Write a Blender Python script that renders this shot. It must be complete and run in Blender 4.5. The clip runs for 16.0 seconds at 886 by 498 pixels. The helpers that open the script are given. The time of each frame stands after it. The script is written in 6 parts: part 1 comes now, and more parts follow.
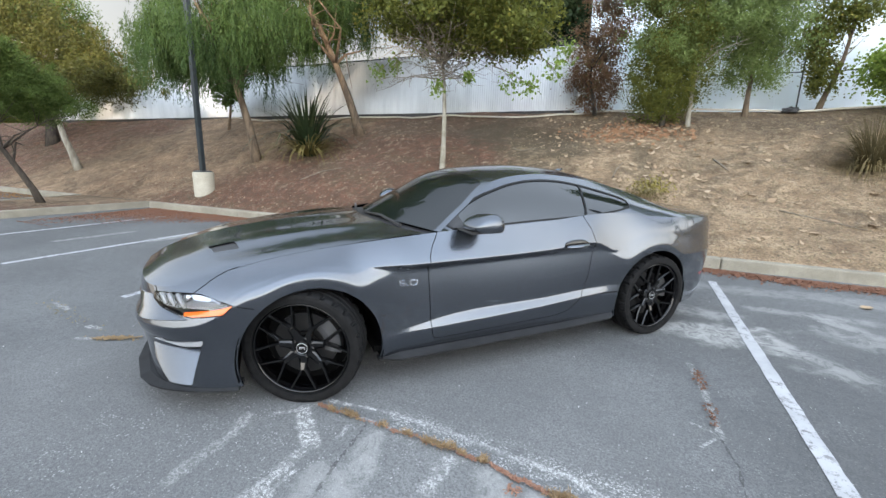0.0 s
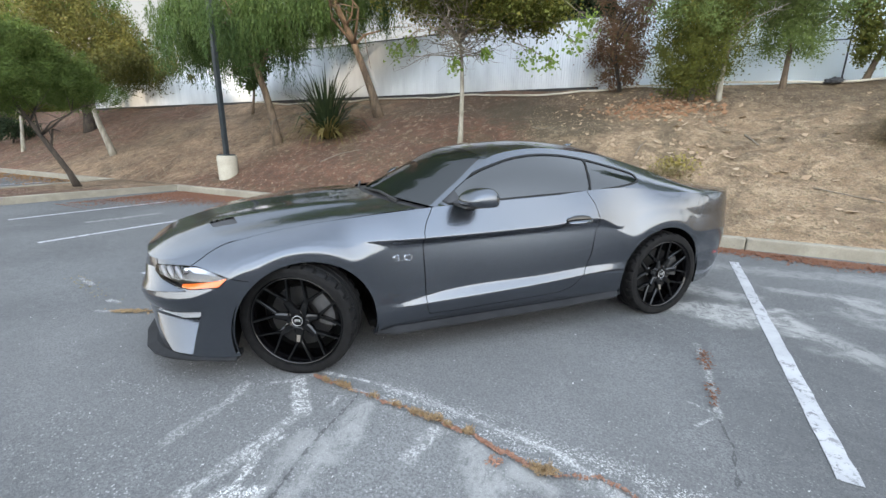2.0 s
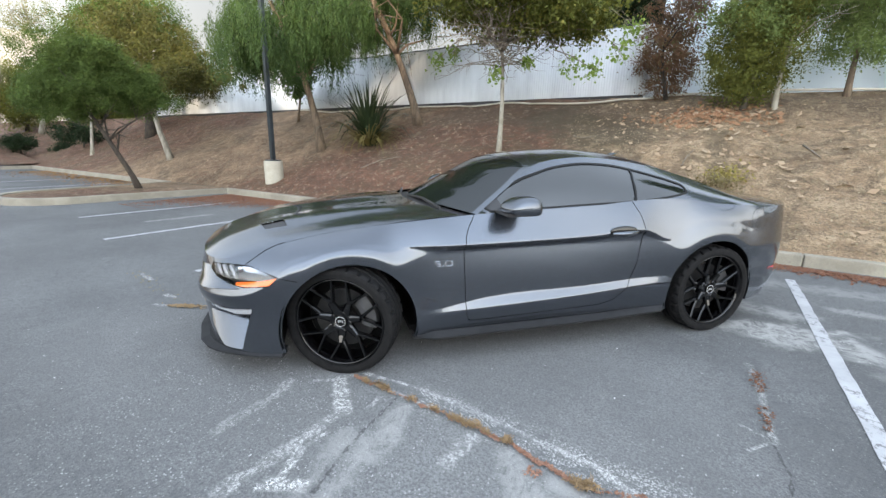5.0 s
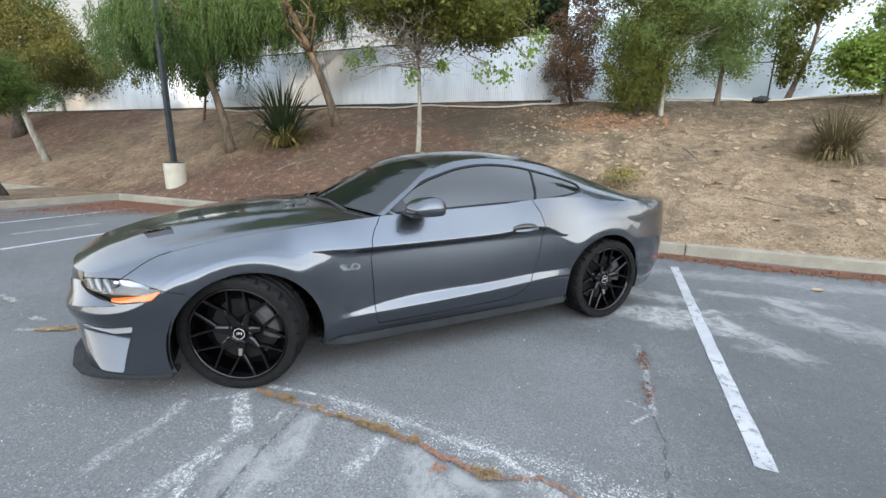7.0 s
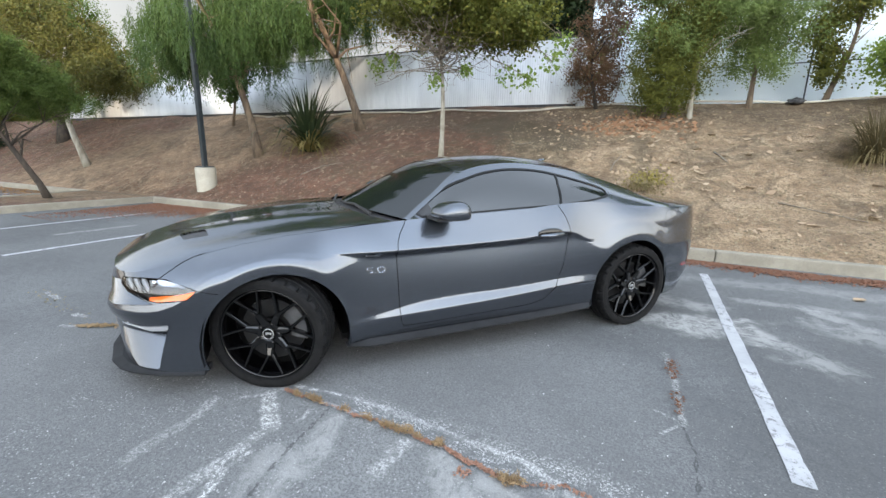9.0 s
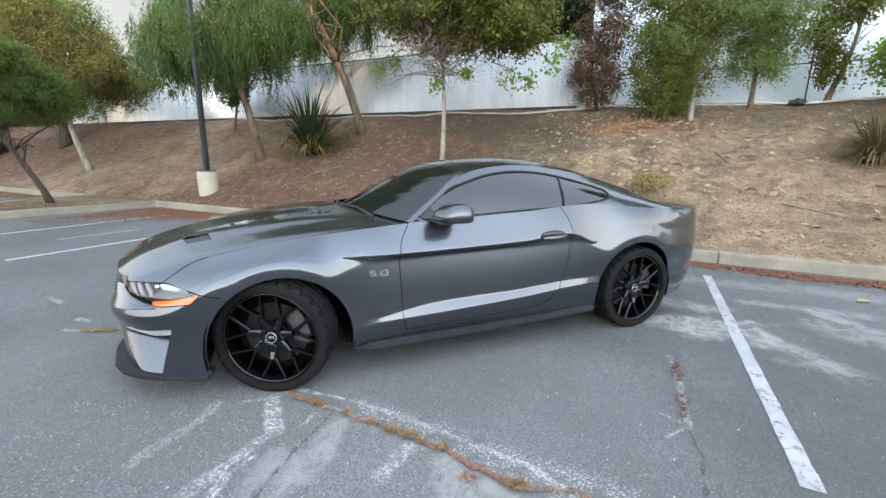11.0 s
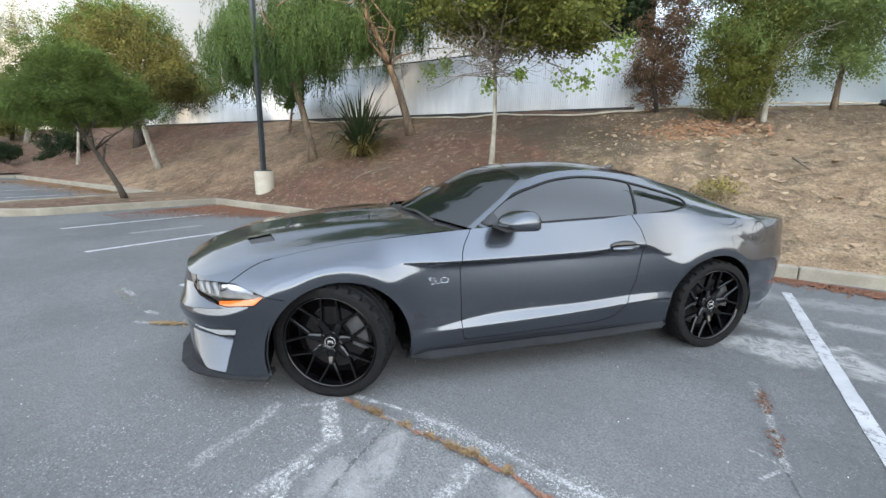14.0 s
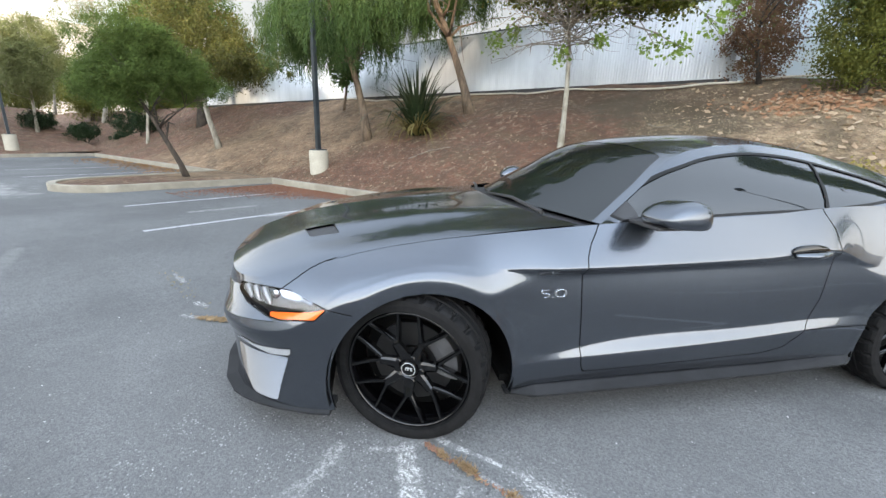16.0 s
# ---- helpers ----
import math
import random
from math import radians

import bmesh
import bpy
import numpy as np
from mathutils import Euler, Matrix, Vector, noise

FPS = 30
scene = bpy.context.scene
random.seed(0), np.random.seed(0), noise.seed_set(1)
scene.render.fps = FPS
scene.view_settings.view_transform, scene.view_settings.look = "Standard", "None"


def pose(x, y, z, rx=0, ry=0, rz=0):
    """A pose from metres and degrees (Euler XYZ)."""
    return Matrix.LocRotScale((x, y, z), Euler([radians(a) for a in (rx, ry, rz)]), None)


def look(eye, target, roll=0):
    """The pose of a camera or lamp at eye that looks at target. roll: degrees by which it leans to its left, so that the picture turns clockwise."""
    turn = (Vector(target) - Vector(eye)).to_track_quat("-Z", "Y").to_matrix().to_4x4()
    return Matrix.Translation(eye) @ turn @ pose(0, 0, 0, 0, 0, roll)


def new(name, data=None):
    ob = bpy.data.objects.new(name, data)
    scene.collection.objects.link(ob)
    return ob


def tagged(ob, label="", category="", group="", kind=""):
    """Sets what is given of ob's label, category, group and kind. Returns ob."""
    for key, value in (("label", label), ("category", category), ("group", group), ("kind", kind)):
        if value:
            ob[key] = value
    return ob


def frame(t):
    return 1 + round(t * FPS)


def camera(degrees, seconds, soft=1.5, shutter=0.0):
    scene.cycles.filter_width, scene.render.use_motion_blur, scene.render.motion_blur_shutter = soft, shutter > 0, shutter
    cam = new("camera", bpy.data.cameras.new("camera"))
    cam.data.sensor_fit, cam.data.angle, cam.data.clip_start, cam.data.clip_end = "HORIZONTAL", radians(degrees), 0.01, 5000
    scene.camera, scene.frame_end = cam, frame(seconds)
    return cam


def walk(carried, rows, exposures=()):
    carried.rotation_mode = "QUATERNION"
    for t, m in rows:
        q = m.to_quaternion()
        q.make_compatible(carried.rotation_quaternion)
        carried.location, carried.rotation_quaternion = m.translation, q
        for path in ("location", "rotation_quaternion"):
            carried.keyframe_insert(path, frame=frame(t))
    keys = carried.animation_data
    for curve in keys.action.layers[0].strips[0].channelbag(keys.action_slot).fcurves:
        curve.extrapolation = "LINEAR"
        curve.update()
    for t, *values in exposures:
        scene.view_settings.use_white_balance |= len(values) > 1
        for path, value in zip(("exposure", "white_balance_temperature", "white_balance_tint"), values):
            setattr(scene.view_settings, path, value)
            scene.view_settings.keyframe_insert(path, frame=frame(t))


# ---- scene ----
cam = camera(94.1, 16.0)
# The world is laid along the car park: x along the kerb, y up the bank, z up.
# PATH is given from the parked car: its nose along x, its left side along y.
CAR = pose(0, -3.27, 0, 0, 0, -133)
PATH = [
    (0, (1.53, 3.195, 1.394), (0.738, 1.41, 0.965), 1.5),
    (0.5, (1.421, 3.214, 1.374), (0.642, 1.432, 0.91), 1.6),
    (1, (1.313, 3.258, 1.361), (0.582, 1.464, 0.864), 1.6),
    (1.5, (1.297, 3.28, 1.345), (0.605, 1.474, 0.835), 1.5),
    (2, (1.351, 3.261, 1.342), (0.679, 1.447, 0.834), 0.7),
    (2.5, (1.357, 3.264, 1.344), (0.726, 1.432, 0.847), 0.7),
    (3, (1.38, 3.271, 1.341), (0.82, 1.413, 0.859), 0.6),
    (3.2, (1.392, 3.272, 1.341), (0.857, 1.406, 0.86), 0.7),
    (5.3, (1.401, 3.267, 1.345), (0.882, 1.395, 0.869), 1.2),
    (5.5, (1.397, 3.272, 1.347), (0.851, 1.408, 0.87), 1.1),
    (6, (1.377, 3.282, 1.346), (0.726, 1.453, 0.866), 1.0),
    (6.5, (1.316, 3.295, 1.345), (0.547, 1.51, 0.871), 1.0),
    (7, (1.271, 3.316, 1.344), (0.432, 1.56, 0.882), 1.3),
    (7.5, (1.269, 3.315, 1.341), (0.423, 1.56, 0.889), 1.6),
    (8, (1.278, 3.313, 1.34), (0.458, 1.545, 0.893), 1.5),
    (8.5, (1.289, 3.317, 1.347), (0.503, 1.533, 0.902), 1.4),
    (9, (1.299, 3.314, 1.347), (0.55, 1.514, 0.901), 1.2),
    (11.5, (1.306, 3.305, 1.346), (0.559, 1.5, 0.914), 0.8),
    (12, (1.302, 3.309, 1.347), (0.549, 1.508, 0.912), 0.7),
    (12.5, (1.303, 3.301, 1.35), (0.564, 1.493, 0.922), 0.7),
    (13, (1.301, 3.29, 1.346), (0.616, 1.459, 0.923), 0.7),
    (13.5, (1.31, 3.268, 1.345), (0.703, 1.411, 0.92), 0.8),
    (14, (1.391, 3.159, 1.355), (0.833, 1.287, 0.925), 1.4),
    (14.5, (1.503, 2.964, 1.358), (0.967, 1.091, 0.905), 2.0),
    (15, (1.549, 2.79, 1.316), (1.069, 0.913, 0.822), 2.2),
    (15.5, (1.508, 2.587, 1.279), (1.12, 0.696, 0.757), 1.9),
    (16, (1.518, 2.488, 1.287), (1.177, 0.586, 0.77), 1.6),
]
walk(cam, [(t, CAR @ look(eye, target, roll)) for t, eye, target, roll in PATH], [(0, 1.31), (13.5, 1.31), (15, 1.36), (16, 1.45)])

# ---- light ----
world = bpy.data.worlds.new("sky")
scene.world = world
world.use_nodes = True
wn = world.node_tree.nodes
sky = wn.new("ShaderNodeTexSky")
sky.sky_type, sky.sun_disc = "NISHITA", False
sky.sun_elevation, sky.sun_rotation = radians(4.0), radians(150)
sky.air_density, sky.dust_density, sky.ozone_density = 1.0, 5.0, 2.0
cloud = wn.new("ShaderNodeMix")
cloud.data_type = "RGBA"
cloud.inputs["Factor"].default_value = 0.92
# pale haze low down, clear blue overhead
where = wn.new("ShaderNodeTexCoord")
split = wn.new("ShaderNodeSeparateXYZ")
haze = wn.new("ShaderNodeMapRange")
haze.interpolation_type = "SMOOTHSTEP"
haze.inputs["From Min"].default_value, haze.inputs["From Max"].default_value = 0.0, 0.62
tint = wn.new("ShaderNodeMix")
tint.data_type = "RGBA"
tint.inputs["A"].default_value, tint.inputs["B"].default_value = (10.5, 12.4, 14.6, 1), (5.3, 7.6, 11.3, 1)
world.node_tree.links.new(where.outputs["Generated"], split.inputs[0])
world.node_tree.links.new(split.outputs["Z"], haze.inputs["Value"])
world.node_tree.links.new(haze.outputs["Result"], tint.inputs["Factor"])
# the haze glows towards the low sun
toward = wn.new("ShaderNodeVectorMath")
toward.operation = "DOT_PRODUCT"
toward.inputs[1].default_value = (0.5, -0.866, 0.0)
glow = wn.new("ShaderNodeMapRange")
glow.interpolation_type = "SMOOTHSTEP"
for key, value in (("From Min", 0.0), ("From Max", 1.0), ("To Min", 0.82), ("To Max", 1.75)):
    glow.inputs[key].default_value = value
# and is dim low down on the far side
away = wn.new("ShaderNodeMapRange")
away.interpolation_type = "SMOOTHSTEP"
for key, value in (("From Min", -0.92), ("From Max", -0.3), ("To Min", 0.22), ("To Max", 1.0)):
    away.inputs[key].default_value = value
level = wn.new("ShaderNodeMath")
level.operation = "MULTIPLY"
bright = wn.new("ShaderNodeVectorMath")
bright.operation = "SCALE"
world.node_tree.links.new(where.outputs["Generated"], toward.inputs[0])
world.node_tree.links.new(toward.outputs["Value"], glow.inputs["Value"])
world.node_tree.links.new(tint.outputs["Result"], bright.inputs[0])
world.node_tree.links.new(toward.outputs["Value"], away.inputs["Value"])
world.node_tree.links.new(glow.outputs["Result"], level.inputs[0])
world.node_tree.links.new(away.outputs["Result"], level.inputs[1])
world.node_tree.links.new(level.outputs["Value"], bright.inputs["Scale"])
world.node_tree.links.new(bright.outputs["Vector"], cloud.inputs["B"])
world.node_tree.links.new(sky.outputs["Color"], cloud.inputs["A"])
world.node_tree.links.new(cloud.outputs["Result"], wn["Background"].inputs["Color"])
wn["Background"].inputs["Strength"].default_value = 0.15
sun = new("sun", bpy.data.lights.new("sun", "SUN"))
sun.data.energy, sun.data.angle, sun.data.color = 3.2, radians(0.6), (1.0, 0.98, 0.95)
sun.matrix_world = look((50, -86.6, 100 * math.tan(radians(4.0))), (0, 0, 0))
scene.view_settings.use_white_balance = True
scene.view_settings.white_balance_temperature = 8870
scene.view_settings.white_balance_tint = 14


# ---- helpers ----
def smooth(mesh, on=True):
    mesh.polygons.foreach_set("use_smooth", [on] * len(mesh.polygons))


def thing(name, label, category, m=None, group="", kind=""):
    """An empty that carries the parts of one thing."""
    ob = tagged(new(name), label, category, group, kind)
    ob.empty_display_size = 0.1
    if m is not None:
        ob.matrix_world = m
    return ob


def solid(name, bm, material, shade=False):
    mesh = bpy.data.meshes.new(name)
    bm.normal_update()
    bm.to_mesh(mesh)
    bm.free()
    for mat in material if isinstance(material, (list, tuple)) else [material]:
        mesh.materials.append(mat)
    smooth(mesh, shade)
    return new(name, mesh)


def part(name, bm, material, parent, label="", shade=False):
    """One bmesh as one mesh object under a thing or a part."""
    ob = solid(name, bm, material, shade)
    ob.parent = parent
    return tagged(ob, label)


def raw(name, verts, faces, material, parent=None, label="", shade=False):
    """A mesh from arrays."""
    mesh = bpy.data.meshes.new(name)
    mesh.from_pydata([tuple(v) for v in verts], [], [tuple(f) for f in faces])
    for mat in material if isinstance(material, (list, tuple)) else [material]:
        mesh.materials.append(mat)
    smooth(mesh, shade)
    ob = new(name, mesh)
    if parent is not None:
        ob.parent = parent
    return tagged(ob, label)


def quads(name, corners, material, parent=None, label="", shade=False):
    """Many loose quads at once: corners is an array (n, 4, 3)."""
    n = len(corners)
    mesh = bpy.data.meshes.new(name)
    mesh.vertices.add(4 * n)
    mesh.vertices.foreach_set("co", np.asarray(corners, np.float32).ravel())
    mesh.loops.add(4 * n)
    mesh.loops.foreach_set("vertex_index", np.arange(4 * n, dtype=np.int32))
    mesh.polygons.add(n)
    mesh.polygons.foreach_set("loop_start", np.arange(0, 4 * n, 4, dtype=np.int32))
    mesh.update(calc_edges=True)
    for mat in material if isinstance(material, (list, tuple)) else [material]:
        mesh.materials.append(mat)
    smooth(mesh, shade)
    ob = new(name, mesh)
    if parent is not None:
        ob.parent = parent
    return tagged(ob, label)


def box(bm, x0, x1, y0, y1, z0, z1, bevel=0.0):
    made = bmesh.ops.create_cube(bm, size=1.0)["verts"]
    for v in made:
        v.co = Vector((x0 + (v.co.x + 0.5) * (x1 - x0), y0 + (v.co.y + 0.5) * (y1 - y0), z0 + (v.co.z + 0.5) * (z1 - z0)))
    if bevel:
        edges = {e for v in made for e in v.link_edges}
        bmesh.ops.bevel(bm, geom=list(edges), offset=bevel, segments=2, profile=0.6, affect="EDGES")


def tube(bm, points, radii, sides=8, cap=True):
    """A tapered tube along a polyline."""
    points = [Vector([float(c) for c in p]) for p in points]
    rings, side = [], None
    for n, p in enumerate(points):
        way = (points[min(n + 1, len(points) - 1)] - points[max(n - 1, 0)]).normalized()
        side = way.orthogonal() if side is None else (side - side.dot(way) * way)
        side.normalize()
        up = way.cross(side)
        r = float(radii[n] if isinstance(radii, (list, tuple)) else radii)
        rings.append([bm.verts.new(p + r * (math.cos(a) * side + math.sin(a) * up)) for a in (2 * math.pi * k / sides for k in range(sides))])
    for a, b in zip(rings, rings[1:]):
        for k in range(sides):
            bm.faces.new((a[k], a[(k + 1) % sides], b[(k + 1) % sides], b[k]))
    if cap:
        bm.faces.new(rings[0][::-1])
        bm.faces.new(rings[-1])


def lathe(bm, profile, sides=48, axis="y", centre=(0, 0, 0)):
    """Turns (radius, offset) rows round an axis."""
    rings = []
    for r, h in profile:
        ring = []
        for k in range(sides):
            a = 2 * math.pi * k / sides
            p = (r * math.cos(a), h, r * math.sin(a)) if axis == "y" else (r * math.cos(a), r * math.sin(a), h)
            ring.append(bm.verts.new(Vector(p) + Vector(centre)))
        rings.append(ring)
    for a, b in zip(rings, rings[1:]):
        for k in range(sides):
            bm.faces.new((a[k], a[(k + 1) % sides], b[(k + 1) % sides], b[k]))
    return rings


def curve(knots):
    """A smooth function through knots (x, value...), held at the ends: cubic with eased slopes."""
    knots = sorted(knots)
    xs = np.array([k[0] for k in knots], float)
    ys = np.array([k[1:] for k in knots], float)
    h = np.diff(xs)[:, None]
    d = np.diff(ys, axis=0) / h
    m = np.zeros_like(ys)
    if len(xs) > 2:
        m[1:-1] = (d[:-1] * h[1:] + d[1:] * h[:-1]) / (h[1:] + h[:-1])
    m[0], m[-1] = d[0], d[-1]

    def value(x):
        x = np.clip(np.asarray(x, float), xs[0], xs[-1])
        n = np.clip(np.searchsorted(xs, x) - 1, 0, len(xs) - 2)
        step = xs[n + 1] - xs[n]
        t = ((x - xs[n]) / step)[..., None]
        step = step[..., None]
        out = (2 * t**3 - 3 * t**2 + 1) * ys[n] + (t**3 - 2 * t**2 + t) * step * m[n] + (3 * t**2 - 2 * t**3) * ys[n + 1] + (t**3 - t**2) * step * m[n + 1]
        return out[..., 0] if out.shape[-1] == 1 else out

    return value


def ease(l, a, b):
    t = np.clip((np.asarray(l, float) - a) / (b - a), 0, 1)
    return t * t * (3 - 2 * t)


def bank(x, y):
    """Height of the ground: car park, then the bank, then the ledge behind the fence."""
    x, y = np.asarray(x, float), np.asarray(y, float)
    rise = 0.13 + 0.465 * np.clip(y - 0.12, 0, 5.5)
    lump = 0.05 * np.sin(0.9 * x + 1.3 * y) * np.sin(1.7 * y - 0.4 * x) + 0.03 * np.sin(2.9 * x) * np.sin(2.3 * y + x)
    lump = lump * np.clip((y - 0.5) / 1.2, 0, 1) * np.clip((7 - y) / 1.5, 0, 1)
    return rise + lump


def ground_at(x, y):
    return float(bank(x, y))


# ---- materials ----
def material(name):
    mat = bpy.data.materials.new(name)
    mat.use_nodes = True
    return mat, mat.node_tree.nodes, mat.node_tree.links


class Mat:
    """A material with short ways to add nodes."""

    def __init__(self, name, colour=(0.5, 0.5, 0.5), rough=0.6, metal=0.0, **more):
        self.mat, self.nodes, self.links = material(name)
        self.bsdf = self.nodes["Principled BSDF"]
        self.put(self.bsdf, "Base Color", colour)
        self.put(self.bsdf, "Roughness", rough)
        self.put(self.bsdf, "Metallic", metal)
        for key, value in more.items():
            self.put(self.bsdf, key.replace("_", " ").title().replace("Ior", "IOR"), value)

    def put(self, node, socket, value):
        target = node.inputs[socket]
        if isinstance(value, bpy.types.NodeSocket):
            self.links.new(value, target)
        elif isinstance(value, (tuple, list)):
            target.default_value = (*value, 1.0) if len(value) == 3 and target.type == "RGBA" else value
        else:
            target.default_value = value

    def coords(self, kind="Object"):
        if kind == "World":
            return self.nodes.new("ShaderNodeNewGeometry").outputs["Position"]
        return self.nodes.new("ShaderNodeTexCoord").outputs[kind]

    def noise(self, scale, detail=4.0, rough=0.55, at=None, stretch=None, distort=0.0):
        n = self.nodes.new("ShaderNodeTexNoise")
        at = self.coords() if at is None else at
        if stretch:
            mp = self.nodes.new("ShaderNodeMapping")
            mp.inputs["Scale"].default_value = stretch
            self.links.new(at, mp.inputs["Vector"])
            at = mp.outputs["Vector"]
        self.links.new(at, n.inputs["Vector"])
        n.inputs["Scale"].default_value, n.inputs["Detail"].default_value, n.inputs["Roughness"].default_value = scale, detail, rough
        n.inputs["Distortion"].default_value = distort
        return n.outputs["Fac"]

    def voronoi(self, scale, feature="F1", out="Distance", at=None):
        n = self.nodes.new("ShaderNodeTexVoronoi")
        n.feature = feature
        n.inputs["Scale"].default_value = scale
        self.links.new(self.coords() if at is None else at, n.inputs["Vector"])
        return n.outputs[out]

    def ramp(self, value, a, b, lo=0.0, hi=1.0):
        n = self.nodes.new("ShaderNodeMapRange")
        n.interpolation_type = "SMOOTHSTEP"
        self.put(n, "Value", value)
        for key, v in (("From Min", a), ("From Max", b), ("To Min", lo), ("To Max", hi)):
            n.inputs[key].default_value = v
        return n.outputs["Result"]

    def calc(self, op, a, b=0.0, c=None):
        n = self.nodes.new("ShaderNodeMath")
        n.operation = op
        for k, v in enumerate((a, b) if c is None else (a, b, c)):
            self.put(n, k, v)
        return n.outputs[0]

    def mix(self, fac, a, b):
        n = self.nodes.new("ShaderNodeMix")
        n.data_type = "RGBA"
        self.put(n, "Factor", fac)
        self.put(n, "A", a)
        self.put(n, "B", b)
        return n.outputs["Result"]

    def random(self):
        return self.nodes.new("ShaderNodeObjectInfo").outputs["Random"]

    def island(self):
        return self.nodes.new("ShaderNodeNewGeometry").outputs["Random Per Island"]

    def split(self, at):
        n = self.nodes.new("ShaderNodeSeparateXYZ")
        self.links.new(at, n.inputs[0])
        return n.outputs

    def colour(self, value):
        self.put(self.bsdf, "Base Color", value)
        return self

    def rough(self, value):
        self.put(self.bsdf, "Roughness", value)
        return self

    def bump(self, value, strength=0.3, distance=0.01):
        n = self.nodes.new("ShaderNodeBump")
        self.put(n, "Height", value)
        n.inputs["Strength"].default_value, n.inputs["Distance"].default_value = strength, distance
        self.links.new(n.outputs["Normal"], self.bsdf.inputs["Normal"])
        return self

    def near_line(self, at, a, b, wobble, amount):
        """Distance in plan from a segment, disturbed by a noise."""
        (ax, ay), (bx, by) = a, b
        dx, dy = bx - ax, by - ay
        length = dx * dx + dy * dy

        def vec(op, one, two=None, scale=None):
            n = self.nodes.new("ShaderNodeVectorMath")
            n.operation = op
            for k, v in enumerate((one, two)):
                if v is not None:
                    self.put(n, k, v)
            if scale is not None:
                self.put(n, "Scale", scale)
            return n.outputs["Value" if op in ("DOT_PRODUCT", "DISTANCE") else "Vector"]

        flat = vec("MULTIPLY", at, (1.0, 1.0, 0.0))
        rel = vec("SUBTRACT", flat, (ax, ay, 0.0))
        t = vec("DOT_PRODUCT", rel, (dx / length, dy / length, 0.0))
        t = self.calc("MINIMUM", self.calc("MAXIMUM", t, 0.0), 1.0)
        d = vec("DISTANCE", rel, vec("SCALE", (dx, dy, 0.0), scale=t))
        return self.calc("ADD", d, self.calc("MULTIPLY", self.calc("SUBTRACT", wobble, 0.5), amount))


def make_asphalt():
    m = Mat("asphalt", rough=0.9, specular_ior_level=0.2)
    at = m.coords("World")
    broad = m.noise(0.35, 5, 0.6, at)
    mid = m.noise(2.3, 6, 0.65, at)
    fine = m.noise(75, 4, 0.8, at)
    grit = m.voronoi(170, out="Distance", at=at)
    wob = m.noise(4, 6, 0.75, at)
    base = m.mix(m.ramp(broad, 0.35, 0.66), (0.0998, 0.102, 0.104), (0.158, 0.162, 0.164))
    base = m.mix(m.ramp(mid, 0.45, 0.7, 0, 0.42), base, (0.199, 0.2, 0.203))
    base = m.mix(m.ramp(fine, 0.44, 0.6, 0, 0.8), base, (0.0721, 0.0739, 0.0767))
    mottle = m.noise(17, 7, 0.85, at)
    base = m.mix(m.ramp(mottle, 0.46, 0.6, 0, 0.42), base, (0.06, 0.062, 0.064))
    # pale worn streaks and dusty patches
    chips = m.calc("MULTIPLY", m.ramp(m.noise(48, 5, 0.8, at), 0.46, 0.52), m.ramp(m.noise(11, 6, 0.8, at), 0.43, 0.54, 0.15, 1.0))
    worn = None
    for a, b, wide, full in STREAKS:
        d = m.near_line(at, a, b, wob, wide * 3.0)
        one = m.ramp(d, wide, wide * 0.4, 0, full)
        worn = one if worn is None else m.calc("MAXIMUM", worn, one)
    worn = m.calc("MULTIPLY", worn, m.ramp(chips, 0, 1, 0.1, 1.0))
    worn = m.calc("MULTIPLY", worn, m.ramp(m.noise(110, 3, 0.7, at), 0.42, 0.56, 0.3, 1.0))
    # loose pale flecks beside the joint
    near = m.ramp(m.near_line(at, (0.3, -4.83), (2.6, -4.95), wob, 0.3), 0.16, 0.02)
    fleck = m.calc("MULTIPLY", near, m.ramp(m.noise(80, 4, 0.85, at), 0.53, 0.57, 0, 0.85))
    worn = m.calc("MAXIMUM", worn, m.calc("MULTIPLY", fleck, m.ramp(m.noise(9, 5, 0.7, at), 0.42, 0.56)))
    base = m.mix(worn, base, (0.60, 0.60, 0.585))
    dust = None
    for a, b, wide, full in DUSTY:
        d = m.near_line(at, a, b, mid, wide * 3.2)
        one = m.ramp(d, wide, wide * 0.2, 0, full * 0.85)
        dust = one if dust is None else m.calc("MAXIMUM", dust, one)
    dust = m.calc("MULTIPLY", dust, m.ramp(m.noise(7, 8, 0.82, at, distort=0.8), 0.38, 0.56, 0.1, 1.0))
    base = m.mix(dust, base, (0.37, 0.37, 0.36))
    # a darker, smoother stretch of asphalt past the stall line
    dark = m.ramp(m.near_line(at, (3.9, -3.9), (4.2, -7.5), mid, 0.7), 2.3, 0.7, 0.0, 0.6)
    base = m.mix(dark, base, (0.07, 0.072, 0.075))
    # a paler, weathered stretch before the car
    pale = m.ramp(m.near_line(at, (-1.6, -5.1), (1.0, -4.5), mid, 0.9), 1.3, 0.5, 0.0, 0.22)
    base = m.mix(m.calc("MULTIPLY", pale, m.ramp(fine, 0.4, 0.6, 1.0, 0.5)), base, (0.27, 0.27, 0.27))
    # thin dark cracks
    crack = None
    for a, b in CRACKS:
        d = m.near_line(at, a, b, m.noise(14, 4, 0.7, at), 0.07)
        one = m.ramp(m.calc("ABSOLUTE", d), 0.007, 0.003, 0, 0.5)
        crack = one if crack is None else m.calc("MAXIMUM", crack, one)
    base = m.mix(crack, base, (0.0216, 0.0216, 0.0231))
    speck = m.ramp(m.voronoi(60, out="Distance", at=at), 0.30, 0.16, 0, 0.9)
